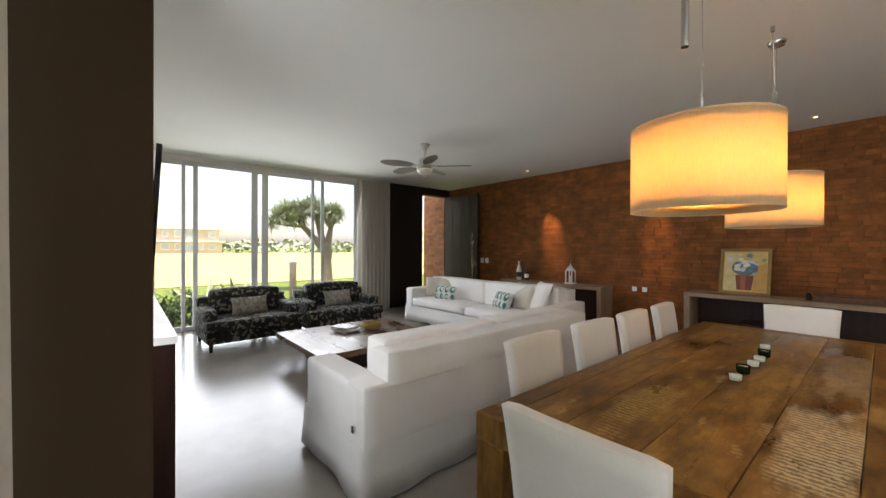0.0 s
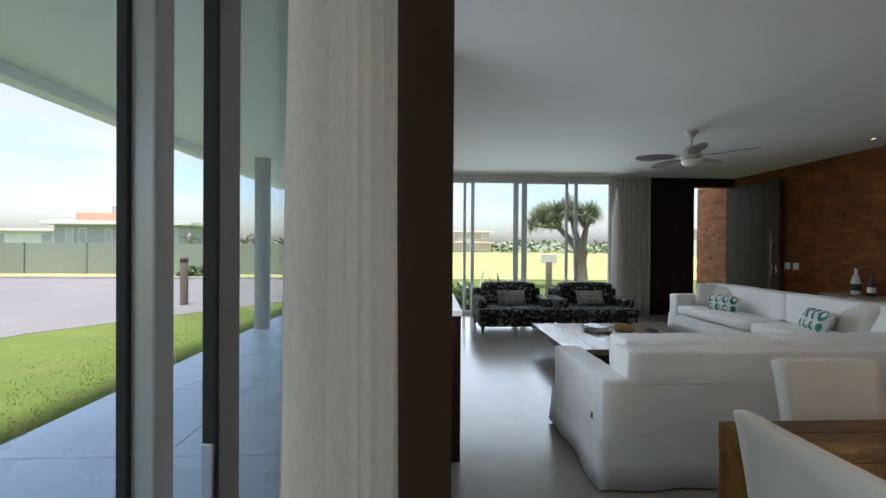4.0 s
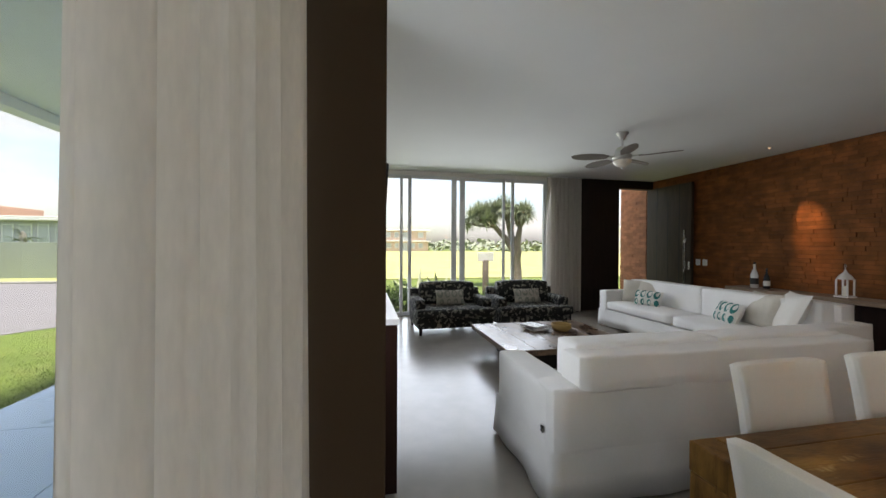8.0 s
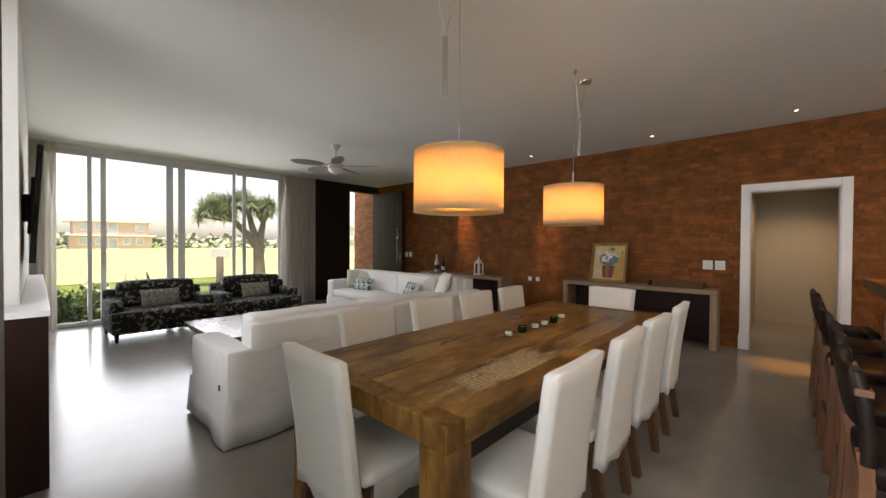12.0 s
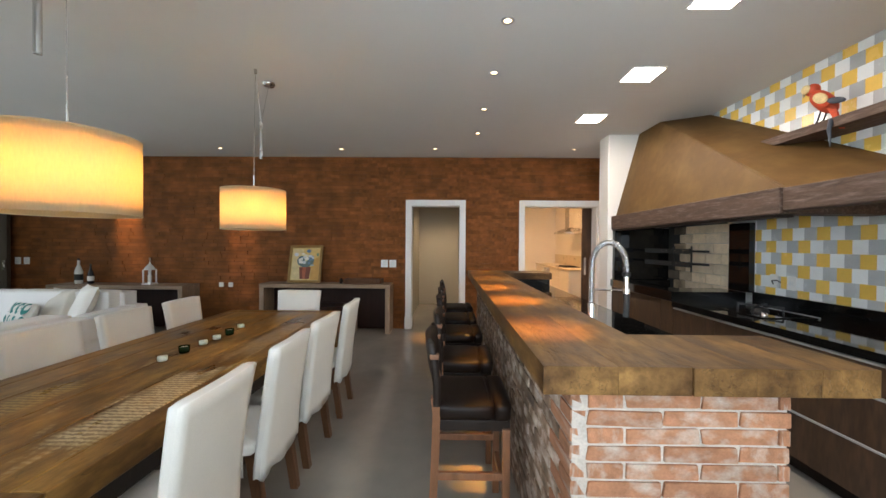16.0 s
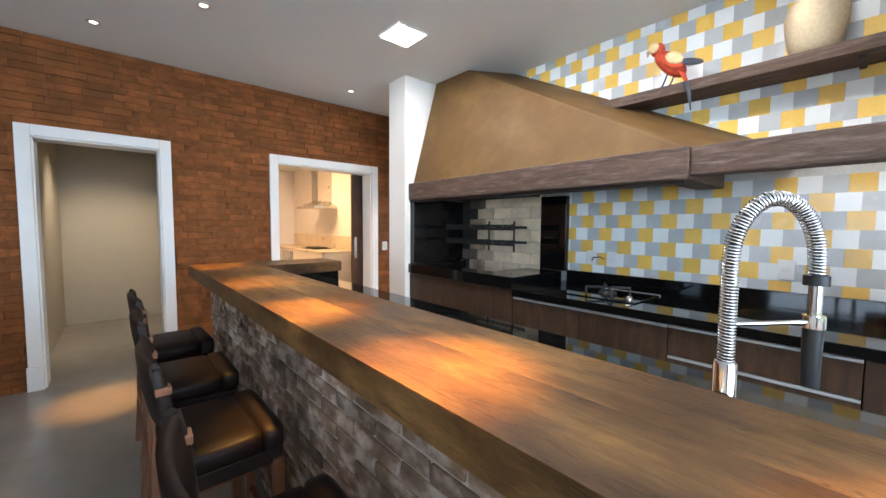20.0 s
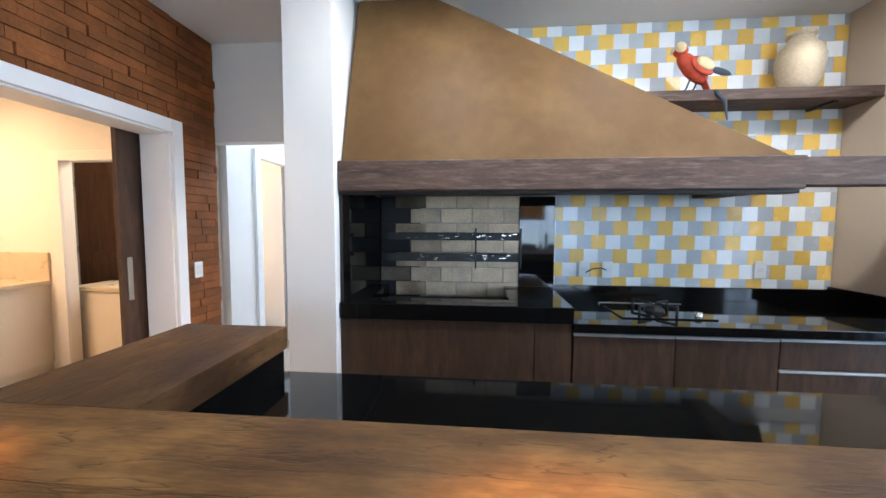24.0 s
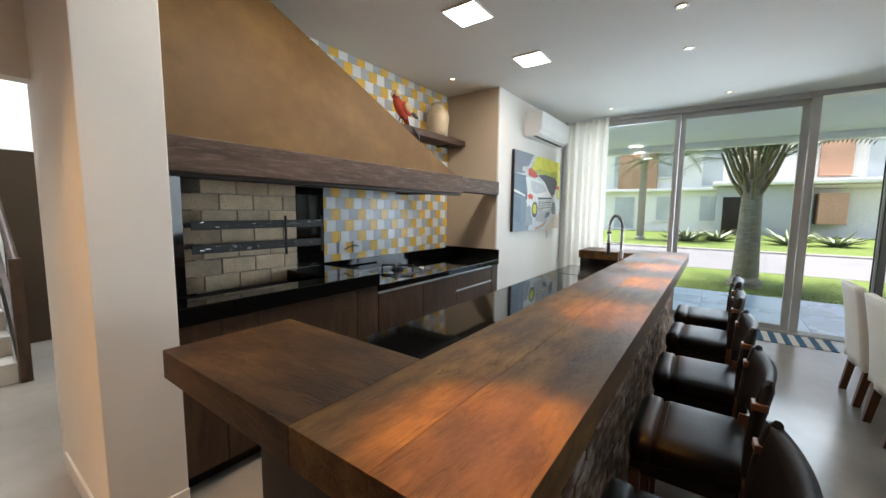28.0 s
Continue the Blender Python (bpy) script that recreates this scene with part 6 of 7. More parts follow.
def dining_chair(m):
    """Origin under the front of the seat; the back stands behind, at -y."""
    c = thing("dining_chair", m, "white slipcovered dining chair with brown wooden legs", "chair", "chairs round the table")
    # cover over the back: slightly waisted and leaning
    bm = bmesh.new()
    bmesh.ops.create_cube(bm, size=2)
    bmesh.ops.subdivide_edges(bm, edges=bm.edges[:], cuts=9, use_grid_fill=True)
    for p in bm.verts:
        u, w, t = p.co
        z = 0.30 + (t + 1) / 2 * 0.632
        half = 0.228 - 0.012 * math.sin(math.pi * (t + 1) / 2) + 0.006 * max(0, -t)
        x = half * max(-1, min(1, u * 1.0)) - math.copysign(0.010 * (max(0, abs(u) - 0.8) / 0.2) ** 2 * (abs(w) > 0.7), u)
        y = -0.40 + 0.025 * w - 0.075 * ((t + 1) / 2) ** 1.4 - 0.010 * (1 - u * u)
        if t > 0.85:
            z -= 0.006 * (abs(u) > 0.9) + 0.003 * (abs(w) > 0.9)
        if t < -0.85:
            z += 0.012 * math.sin(u * 5 + w * 2)
            y += 0.006 * math.sin(u * 9)
        p.co = (x, y, z)
    part("back_cover", Shape().take(bm, smooth=True), M_COVER, c)
    part("seat_cover", soft_box(-0.222, 0.222, -0.375, 0.05, 0.40, 0.475, 0.028, 0.012, 0.004, 2, 7), M_COVER, c)
    sk = []
    ring = [(-0.222, -0.33), (-0.222, 0.045), (0.222, 0.045), (0.222, -0.33)]
    for (xa, ya), (xb, yb) in zip(ring[:-1], ring[1:]):
        sk += [(xa + (xb - xa) * i / 10, ya + (yb - ya) * i / 10) for i in range(10)]
    sk.append(ring[-1])
    vs, fs = [], []
    for i, (x, y) in enumerate(sk):
        o = 1.01 + 0.008 * math.sin(i * 1.7)
        vs += [(x * 0.99, y * 0.99, 0.44), (x * o, y * o, 0.31 + 0.006 * math.sin(i * 2.3)), (x * o * 0.975, y * o * 0.975, 0.31), (x * 0.965, y * 0.965, 0.44)]
    for i in range(len(sk) - 1):
        a, b = i * 4, i * 4 + 4
        fs += [(a, b, b + 1, a + 1), (a + 1, b + 1, b + 2, a + 2), (a + 2, b + 2, b + 3, a + 3)]
    part("seat_skirt", Shape().add(vs, fs, True), M_COVER, c)
    for x in (-0.19, 0.19):
        for y, lean in ((-0.36, -0.06), (0.015, 0.0)):
            q = [(x - 0.021, y - 0.021 + lean, 0), (x + 0.021, y - 0.021 + lean, 0), (x + 0.021, y + 0.021 + lean, 0), (x - 0.021, y + 0.021 + lean, 0),
                 (x - 0.025, y - 0.025, 0.40), (x + 0.025, y - 0.025, 0.40), (x + 0.025, y + 0.025, 0.40), (x - 0.025, y + 0.025, 0.40)]
            part("leg", Shape().add(q, [(0, 1, 5, 4), (1, 2, 6, 5), (2, 3, 7, 6), (3, 0, 4, 7), (0, 3, 2, 1), (4, 5, 6, 7)]), M_LEGWOOD, c)
    return c


BACK = 0.47
chair = dining_chair(pose(1.57, -0.368 + BACK, 0))
for x, rz in ((2.20, 1), (2.80, -2), (3.455, 2)):
    copy_thing(chair, pose(x, -0.368 + BACK, 0, 0, 0, rz))
for x, rz in ((1.72, 180), (2.33, 178), (2.93, 181), (3.53, 183)):
    copy_thing(chair, pose(x, 1.145 - BACK, 0, 0, 0, rz))
copy_thing(chair, pose(0.945 + BACK, 0.46, 0, 0, 0, -90))
copy_thing(chair, pose(4.20 - BACK, 0.378, 0, 0, 0, 90))

# ---- pendant lamps ----
M_SHADE = sheer("cream lamp cloth", (0.86, 0.70, 0.46), 0.66, 0.0, 160)
M_DIFF = sheer("pale diffuser cloth", (0.80, 0.74, 0.62), 0.6, 0.25, 160)
M_BULB = glow("warm bulb", (1.0, 0.60, 0.22), 30)


def pendant(x, y, hook, canopy, weight):
    p = thing("pendant_lamp", pose(x, y, 0), "cream drum pendant lamp hanging over the dining table", "pendant lamp", "pendants over the table")
    z0, z1, r = 1.548, 1.874, 0.25
    part("shade", Shape().lathe([(r, z0), (r, z1), (r - 0.003, z1), (r - 0.003, z0), (r, z0)], 64), M_SHADE, p)
    part("diffuser", Shape().lathe([(0.0, z0 + 0.022), (r - 0.006, z0 + 0.022), (r - 0.006, z0 + 0.026), (0.0, z0 + 0.026)], 48), M_SHADE, p, "cloth diffuser")
    # unseen disc, added to control the lamp's glow on the ceiling
    part("top_diffuser", Shape().lathe([(0.02, z1 - 0.03), (r - 0.006, z1 - 0.03), (r - 0.006, z1 - 0.026), (0.02, z1 - 0.026)], 48), M_DIFF, p, "cloth diffuser")
    for z in (z0, z1):
        part("rim", Shape().lathe([(r + 0.001, z - 0.004), (r + 0.002, z), (r + 0.001, z + 0.004)], 64), M_SHADE, p)
    spider = Shape()
    for k in range(3):
        a = k * 2.094
        spider.rod((0, 0, z1 - 0.02), (math.cos(a) * (r - 0.004), math.sin(a) * (r - 0.004), z1 - 0.02), 0.003, seg=6)
    part("spider", spider, M_STEEL, p)
    part("stem", Shape().rod((0, 0, z1 - 0.16), (0, 0, z1 + 0.13), 0.006, seg=8), M_STEEL, p)
    part("bulb", Shape().ball((0, 0, z1 - 0.17), 0.032, 0.032, 0.04, 14, 10), M_BULB, p)
    part("cord", Shape().tube([(0, 0, z1 + 0.12), (0, 0, 2.3), (hook[0] - x, hook[1] - y, CEIL - 0.02)], 0.0022, 5), M_STEEL, p)
    cw = part("counterweight", Shape().rod((weight[0] - x, weight[1] - y, weight[2]), (weight[0] - x, weight[1] - y, weight[3]), 0.014, seg=14), M_STEEL, p, "steel tube counterweight")
    part("weight_cord", Shape().tube([(weight[0] - x, weight[1] - y, weight[3]), (hook[0] - x, hook[1] - y, CEIL - 0.02)], 0.002, 5)
         .tube([(weight[0] - x, weight[1] - y, weight[3]), (canopy[0] - x, canopy[1] - y, CEIL - 0.03)], 0.002, 5), M_STEEL, cw)
    part("ceiling_rose", Shape().lathe([(0.0, CEIL - 0.035), (0.045, CEIL - 0.03), (0.055, CEIL - 0.012), (0.055, CEIL)], 24, (canopy[0] - x, canopy[1] - y, 0)), M_STEEL, p, "brushed steel ceiling rose")
    part("ceiling_hook", Shape().rod((hook[0] - x, hook[1] - y, CEIL), (hook[0] - x, hook[1] - y, CEIL - 0.035), 0.012, seg=10), M_STEEL, p)
    lamp("pendant_bulb", "POINT", pose(x, y, 1.71), 1.75, (1.0, 0.56, 0.21), radius=0.09)
    return p


pendant(1.79, 0.41, (1.79, 0.41), (1.56, 0.42), (1.71, 0.445, 2.178, 2.50))
pendant(3.37, 0.437, (3.39, 0.437), (3.66, 0.455), (3.487, 0.437, 2.164, 2.48))

# ---- ceiling lights ----
M_SPOTGLOW = glow("halogen lens", (1.0, 0.70, 0.40), 2.2)
M_SPOTOFF = mat("spot lens", (0.75, 0.72, 0.66), 0.3, vary=0.03, bump=0)
M_PANEL = glow("panel diffuser", (1.0, 0.90, 0.78), 5)


def downlight(x, y, lit, tilt=0.0):
    d = thing("downlight", pose(x, y, CEIL), "small round recessed ceiling spotlight" + (" switched on" if lit else ""), "spotlight", "ceiling spotlights")
    part("trim_ring", Shape().lathe([(0.023, -0.001), (0.030, -0.008), (0.042, -0.007), (0.045, 0.0)], 24), M_ALU, d)
    part("lens", Shape().lathe([(0.0, -0.002), (0.024, -0.002)], 18), M_SPOTGLOW if lit else M_SPOTOFF, d)
    return d


for x, y, w, aim in ((5.99, 4.42, 46, (6.5, 4.25, 1.75)), (6.0, 2.33, 28, (6.5, 2.28, 1.5)), (6.03, 0.46, 4, (6.5, 0.46, 1.5)), (5.98, -1.0, 75, (5.95, -0.98, 0))):
    downlight(x, y, True)
    lamp("wall_spot", "SPOT", look((x, y, CEIL - 0.015), aim), w, WARM if aim[2] else (1.0, 0.47, 0.12), cone=25 if aim[2] else 19, blend=1.0, radius=0.02)
for k, (x, y) in enumerate(((1.88, -1.583), (2.70, -1.583), (3.44, -1.585), (4.30, -1.585), (5.17, -1.583))):
    downlight(x, y, True)
    lamp("bar_spot", "SPOT", look((x, y, CEIL - 0.015), (x + (0.16 if k == 4 else -0.02), y + 0.005, 1.07)), (95, 160, 130, 58, 95)[k], (1.0, 0.48, 0.09), cone=19, blend=1.0, radius=0.02)
for x, y in ((6.0, -3.13), (0.21, -2.56), (0.22, -1.26), (2.40, -3.71), (0.25, 0.3)):
    downlight(x, y, True)
    lamp("ceiling_spot", "SPOT", look((x, y, CEIL - 0.015), (x, y, 0)), 16 if x > 5 else 2.5, WARM if x > 5 else NEUTRAL, cone=70, blend=0.8, radius=0.02)
for x, y in ((2.43, -2.79), (3.46, -2.85), (4.57, -2.84)):
    p = thing("led_panel", pose(x, y, CEIL), "square recessed led ceiling panel switched on", "ceiling light", "led panels over the bar")
    part("frame", Shape().box(-0.14, 0.14, -0.14, 0.14, -0.012, 0.0, 0.003), M_WHITE, p)
    part("diffuser", Shape().box(-0.125, 0.125, -0.125, 0.125, -0.016, -0.013), M_PANEL, p)
    lamp("panel_light", "AREA", look((x, y, CEIL - 0.02), (x, y, 0)), 2.5, (1.0, 0.93, 0.84), size=0.24)
for x, y in ((-1.9, 2.2), (-1.9, -1.5), (-1.9, -4.5), (-1.9, 5.2)):
    d = thing("downlight", pose(x, y, CEIL), "small round recessed soffit spotlight", "spotlight", "ceiling spotlights")
    part("trim_ring", Shape().lathe([(0.023, -0.001), (0.030, -0.008), (0.042, -0.007), (0.045, 0.0)], 24), M_ALU, d)
    part("lens", Shape().lathe([(0.0, -0.002), (0.024, -0.002)], 18), M_SPOTGLOW, d)
lamp("kitchen_light", "AREA", look((9.0, -3.1, 2.68), (9.0, -3.1, 0)), 11.5, (1.0, 0.53, 0.21), size=1.0)
kl = thing("kitchen_ceiling_light", pose(9.0, -3.1, 2.70), "large square ceiling light of the kitchen", "ceiling light")
part("diffuser", Shape().box(-0.5, 0.5, -0.5, 0.5, -0.015, 0.0, 0.004), glow("warm kitchen diffuser", (1.0, 0.70, 0.42), 1.0), kl)
lamp("pantry_light", "AREA", look((7.7, -5.2, 2.66), (7.7, -5.2, 0)), 4.0, (1.0, 0.72, 0.46), size=0.3)
pl = thing("pantry_ceiling_light", pose(7.7, -5.2, 2.70), "small square ceiling light behind the kitchen", "ceiling light")
part("diffuser", Shape().box(-0.15, 0.15, -0.15, 0.15, -0.02, 0.0, 0.004), glow("warm pantry diffuser", (1.0, 0.76, 0.5), 3.0), pl)
lamp("corridor_light", "SPOT", look((7.9, -1.05, 2.58), (8.7, -1.05, 0.4)), 17, (1.0, 0.78, 0.52), cone=95, blend=0.8)
downlight(0, 0, True).matrix_world = pose(7.9, -1.05, 2.60)
lamp("hall_skylight", "AREA", look((5.0, -7.0, 4.45), (5.0, -7.0, 0)), 20, (0.78, 0.89, 1.0), size=2.0)
sk = thing("skylight", pose(5.0, -7.0, 4.5), "frosted skylight in the stair hall ceiling", "skylight")
part("pane", Shape().box(-1.0, 1.0, -1.0, 1.0, -0.02, 0.0), glow("frosted skylight", (0.86, 0.93, 1.0), 1.5), sk)

# ---- ceiling fan ----
M_FAN = mat("pale grey fan lacquer", (0.50, 0.48, 0.44), 0.4, vary=0.05, fine=90, bump=0.03, grain=0.08)
M_BLADEW = mat("greyed wood fan blade", (0.22, 0.19, 0.16), 0.5, vary=0.2, scale=3, fine=40, bump=0.1, stretch=(1, 6, 6))
fan = thing("ceiling_fan", pose(3.37, 4.27, CEIL), "pale ceiling fan with five blades and a glass lamp", "ceiling fan")
part("canopy", Shape().lathe([(0.0, -0.09), (0.03, -0.085), (0.045, -0.05), (0.072, -0.02), (0.075, 0.0)], 28), M_FAN, fan)
part("downrod", Shape().rod((0, 0, -0.08), (0, 0, -0.20), 0.013), M_FAN, fan)
part("motor", Shape().lathe([(0.0, -0.18), (0.04, -0.185), (0.07, -0.205), (0.092, -0.24), (0.095, -0.285), (0.115, -0.30), (0.12, -0.325), (0.10, -0.345), (0.05, -0.36), (0.0, -0.36)], 32), M_FAN, fan)
part("lamp_bowl", Shape().lathe([(0.0, -0.455), (0.035, -0.452), (0.085, -0.425), (0.112, -0.385), (0.115, -0.362), (0.0, -0.36)], 32), mat("frosted lamp glass", (0.80, 0.74, 0.62), 0.3, vary=0.04, bump=0.02), fan, "frosted glass lamp bowl")
part("finial", Shape().lathe([(0.0, -0.475), (0.012, -0.47), (0.014, -0.455), (0.0, -0.45)], 12), M_FAN, fan)
for k in range(5):
    m = pose(0, 0, -0.315, 0, 0, 72 * k - 46)
    part("blade_iron", Shape().box(0.09, 0.24, -0.018, 0.018, -0.006, 0.004, 0.003), M_FAN, fan, m=m)
    out = [(0.20, -0.05), (0.30, -0.075), (0.45, -0.10), (0.58, -0.09), (0.66, -0.04), (0.68, 0.0), (0.66, 0.04), (0.58, 0.075), (0.45, 0.10), (0.30, 0.085), (0.20, 0.05)]
    part("blade", Shape().prism(out, -0.012, -0.004), M_BLADEW, fan, "greyed wooden blade", m @ pose(0, 0, 0, 10, 0, 0))

# ---- living room ----
M_TEAL = mat("teal block print", (0.03, 0.21, 0.19), 0.9, vary=0.15, scale=20, fine=120, bump=0.1)
M_PILLOW = mat("ecru linen pillow", (0.62, 0.57, 0.49), 0.92, vary=0.08, scale=6, fine=200, bump=0.2)


def pillow_shape(w, h, d, seed):
    bm = bmesh.new()
    bmesh.ops.create_grid(bm, x_segments=12, y_segments=10, size=1)
    top = [(p.co.x, p.co.y) for p in bm.verts]
    faces = [[p.index for p in f.verts] for f in bm.faces]
    bm.verts.index_update()
    bm.free()
    s = Shape()
    for sg in (1, -1):
        vs = []
        for x, y in top:
            b = max(0.0, (1 - x ** 4) * (1 - y ** 4)) ** 0.55
            pinch = 1 - 0.06 * (1 - abs(x) ** 2) * abs(y) ** 3 - 0.06 * (1 - abs(y) ** 2) * abs(x) ** 3
            wob = 0.012 * noise.noise(Vector((x * 2 + seed, y * 2, sg)))
            vs.append((x * w / 2 * pinch, sg * (d / 2 * b) + wob * b, y * h / 2 * pinch))
        s.add(vs, [f if sg < 0 else f[::-1] for f in faces], True)
    return s


def pillow(m, w, h, d, material, label, seed, print_kind=""):
    p = thing("throw_pillow", m, label, "pillow")
    part("case", pillow_shape(w, h, d, seed), material, p)
    if print_kind:
        for k in range(4):
            cx = (-0.36 + 0.24 * k) * w
            for cz, r0, r1 in ((0.06, 0.055, 0.085), (-0.09, 0.04, 0.06)):
                pts_ = ellipse(cx + (0.02 if cz < 0 else 0), cz * h / 0.3, r0 * w / 0.45 * 0.8, r1 * h / 0.3 * 0.9, 14)
                vs = [(x, -d / 2 * max(0.2, ((1 - (2 * x / w) ** 4) * (1 - (2 * z / h) ** 4))) ** 0.55 - 0.006, z) for x, z in pts_]
                part("print_motif", raw_mesh("print_motif", vs, [tuple(range(len(vs)))], M_TEAL if print_kind == "teal" else paint((0.22, 0.23, 0.20))), None, p)
    return p


def slip_sofa(m, length, label, hem=True):
    """Origin at the back left floor corner seen from behind; the seat opens towards +y."""
    s = thing("sofa", m, label, "sofa")
    dp, arm, bk = 0.84, 0.21, 0.20
    # skirted shell of the back
    part("back_panel", soft_box(0.004, length - 0.004, 0.0, bk, 0.03, 0.64, 0.014, 0.003, 0.006, 5, 24), M_SOFA, s)
    part("back_top", soft_box(0.15, length - 0.15, -0.002, bk - 0.01, 0.60, 0.805, 0.014, 0.002, 0.006, 6, 24), M_SOFA, s)
    for i, x in enumerate((0.0, length - arm)):
        part("armrest", soft_box(x, x + arm, 0.05, dp, 0.04, 0.625, 0.026, 0.006, 0.008, 7 + i, 16), M_SOFA, s)
    part("seat_base", soft_box(arm - 0.01, length - arm + 0.01, bk - 0.02, dp - 0.03, 0.05, 0.30, 0.02), M_SOFA, s)
    w = (length - 2 * arm) / 2
    for k in range(2):
        x = arm + k * w
        part("seat_cushion", soft_box(x + 0.004, x + w - 0.004, bk + 0.02, dp + 0.01, 0.30, 0.455, 0.045, 0.02, 0.006, 11 + k, 9), M_SOFA, s)
        part("back_cushion", soft_box(x + 0.003, x + w - 0.003, bk - 0.06, bk + 0.16, 0.45, 0.832, 0.02, 0.006, 0.007, 21 + k, 18), M_SOFA, s)
    # loose hem that waves to the floor
    ring = [(length + 0.012, dp), (length + 0.012, -0.012), (-0.012, -0.012), (-0.012, dp + 0.008), (length * 0.5, dp + 0.012), (length + 0.012, dp)]
    path = []
    for (xa, ya), (xb, yb) in zip(ring[:-1], ring[1:]):
        n = max(4, int(math.hypot(xb - xa, yb - ya) / 0.06))
        path += [(xa + (xb - xa) * i / n, ya + (yb - ya) * i / n) for i in range(n)]
    vs, fs = [], []
    c = (length / 2, dp / 2)
    for i, (x, y) in enumerate(path):
        wave = 0.010 * math.sin(i * 0.9) + 0.008 * math.sin(i * 0.37 + 1)
        lift = 0.012 + 0.028 * max(0.0, math.sin(i * 0.21 + 0.6)) ** 2
        ox, oy = (1 if x > c[0] else -1) * (abs(x - c[0]) > length / 2), (1 if y > c[1] else -1) * (abs(y - c[1]) > dp / 2)
        for z, o in ((0.30, -0.004), (0.16, 0.004 + wave * 0.4), (lift, 0.014 + wave), (lift + 0.004, 0.006 + wave), (0.30, -0.010)):
            vs.append((x + ox * o, y + oy * o, z))
    n = len(path)
    for i in range(n):
        a, b = i * 5, ((i + 1) % n) * 5
        fs += [(a + j, b + j, b + j + 1, a + j + 1) for j in range(4)]
    part("hem", Shape().add(vs, fs, True), M_SOFA, s, "loose white hem reaching the floor")
    return s


near = slip_sofa(pose(1.03, 1.74, 0), 2.45, "white slipcovered sofa with its back towards the table")
part("tag", Shape().box(-0.022, -0.016, 0.085, 0.105, 0.375, 0.39).box(-0.022, -0.016, 0.085, 0.105, 0.395, 0.41), M_BLACK, near, "tiny black fabric tag")
slip_sofa(pose(5.06, 2.70, 0, 0, 0, 90), 3.27, "white slipcovered sofa along the brick wall")
for x, y, z, w, h, rz, rx, mt, lab, pk in (
        (4.62, 5.53, 0.64, 0.42, 0.40, -52, -16, M_PILLOW, "ecru linen pillow on the sofa", ""), (4.70, 5.30, 0.63, 0.46, 0.42, -70, -20, M_PILLOW, "pale linen pillow on the sofa", ""),
        (4.50, 5.10, 0.575, 0.46, 0.26, -75, -24, M_COVER, "white pillow with teal printed motifs", "teal"),
        (4.56, 3.80, 0.575, 0.44, 0.28, -110, -26, M_COVER, "white pillow with teal printed motifs", "teal"),
        (4.72, 3.52, 0.64, 0.46, 0.46, -105, -18, M_PILLOW, "pale linen pillow on the sofa", ""), (4.68, 3.20, 0.66, 0.54, 0.52, -125, -22, M_COVER, "plump white pillow on the sofa", ""),
        (1.52, 2.10, 0.63, 0.44, 0.42, 170, -20, M_PILLOW, "pale linen pillow on the sofa", ""), (1.95, 2.14, 0.62, 0.40, 0.40, 186, -22, M_COVER, "white pillow on the sofa", "")):
    pillow(pose(x, y, z, 0, 0, rz) @ pose(0, 0, 0, rx), w, h, 0.15, mt, lab, x * 7 + y, pk)

# coffee table
coffee = thing("coffee_table", pose(0, 0, 0), "low square coffee table of worn dark timber", "coffee table")
for k in range(5):
    part("plank", Shape().box(1.52 + k * 0.316, 1.518 + (k + 1) * 0.316, 3.57, 4.96, 0.245, 0.31, 0.005), M_COFFEE, coffee)
part("plinth", Shape().box(1.80, 2.72, 3.86, 4.70, 0.0, 0.244, 0.006), M_DARKWOOD, coffee, "dark recessed plinth")
M_STRAW = mat("woven straw", (0.42, 0.27, 0.09), 0.8, vary=0.25, scale=30, fine=120, bump=0.6, depth=0.006, stretch=(1, 1, 6))
bowl = thing("woven_bowl", pose(2.56, 4.36, 0.31), "small round woven straw bowl on the coffee table", "bowl")
part("bowl", Shape().lathe([(0.0, 0.004), (0.09, 0.004), (0.12, 0.04), (0.125, 0.085), (0.118, 0.085), (0.11, 0.045), (0.085, 0.015), (0, 0.012)], 28), M_STRAW, bowl)
part("lip", Shape().lathe([(0.117, 0.082), (0.122, 0.092), (0.128, 0.082)], 28), M_STRAW, bowl)
M_COVERB = mat("black and white magazine cover", (0.12, 0.12, 0.12), 0.35, vary=0.5, scale=18, fine=40, bump=0, second=(0.7, 0.7, 0.68), mix=(0.5, 0.55))
for k, (x, y, rz, hh) in enumerate(((2.26, 4.52, 12, 0.0), (2.30, 4.47, -8, 0.021), (2.24, 4.50, 25, 0.042))):
    b = thing("magazine", pose(x, y, 0.31 + hh, 0, 0, rz), "glossy black and white magazine lying on the coffee table", "magazine", "magazines on the table")
    part("pages", Shape().box(-0.11, 0.11, -0.14, 0.14, 0.002, 0.018), M_WHITE, b)
    part("cover", Shape().box(-0.112, 0.112, -0.142, 0.142, 0.018, 0.021).box(-0.112, 0.112, -0.142, 0.142, 0.0, 0.002), M_COVERB, b)

# armchairs with a leafy print
M_LEAFCLOTH = mat("black leaf print cloth", (0.014, 0.015, 0.014), 0.85, vary=0.3, scale=9, fine=120, bump=0.15, stretch=(1, 2.2, 1),
                  second=(0.26, 0.255, 0.22), mix=(0.55, 0.58), second_scale=17)
M_GREYCLOTH = mat("pale grey pillow cloth", (0.40, 0.38, 0.33), 0.9, vary=0.08, scale=8, fine=160, bump=0.15)


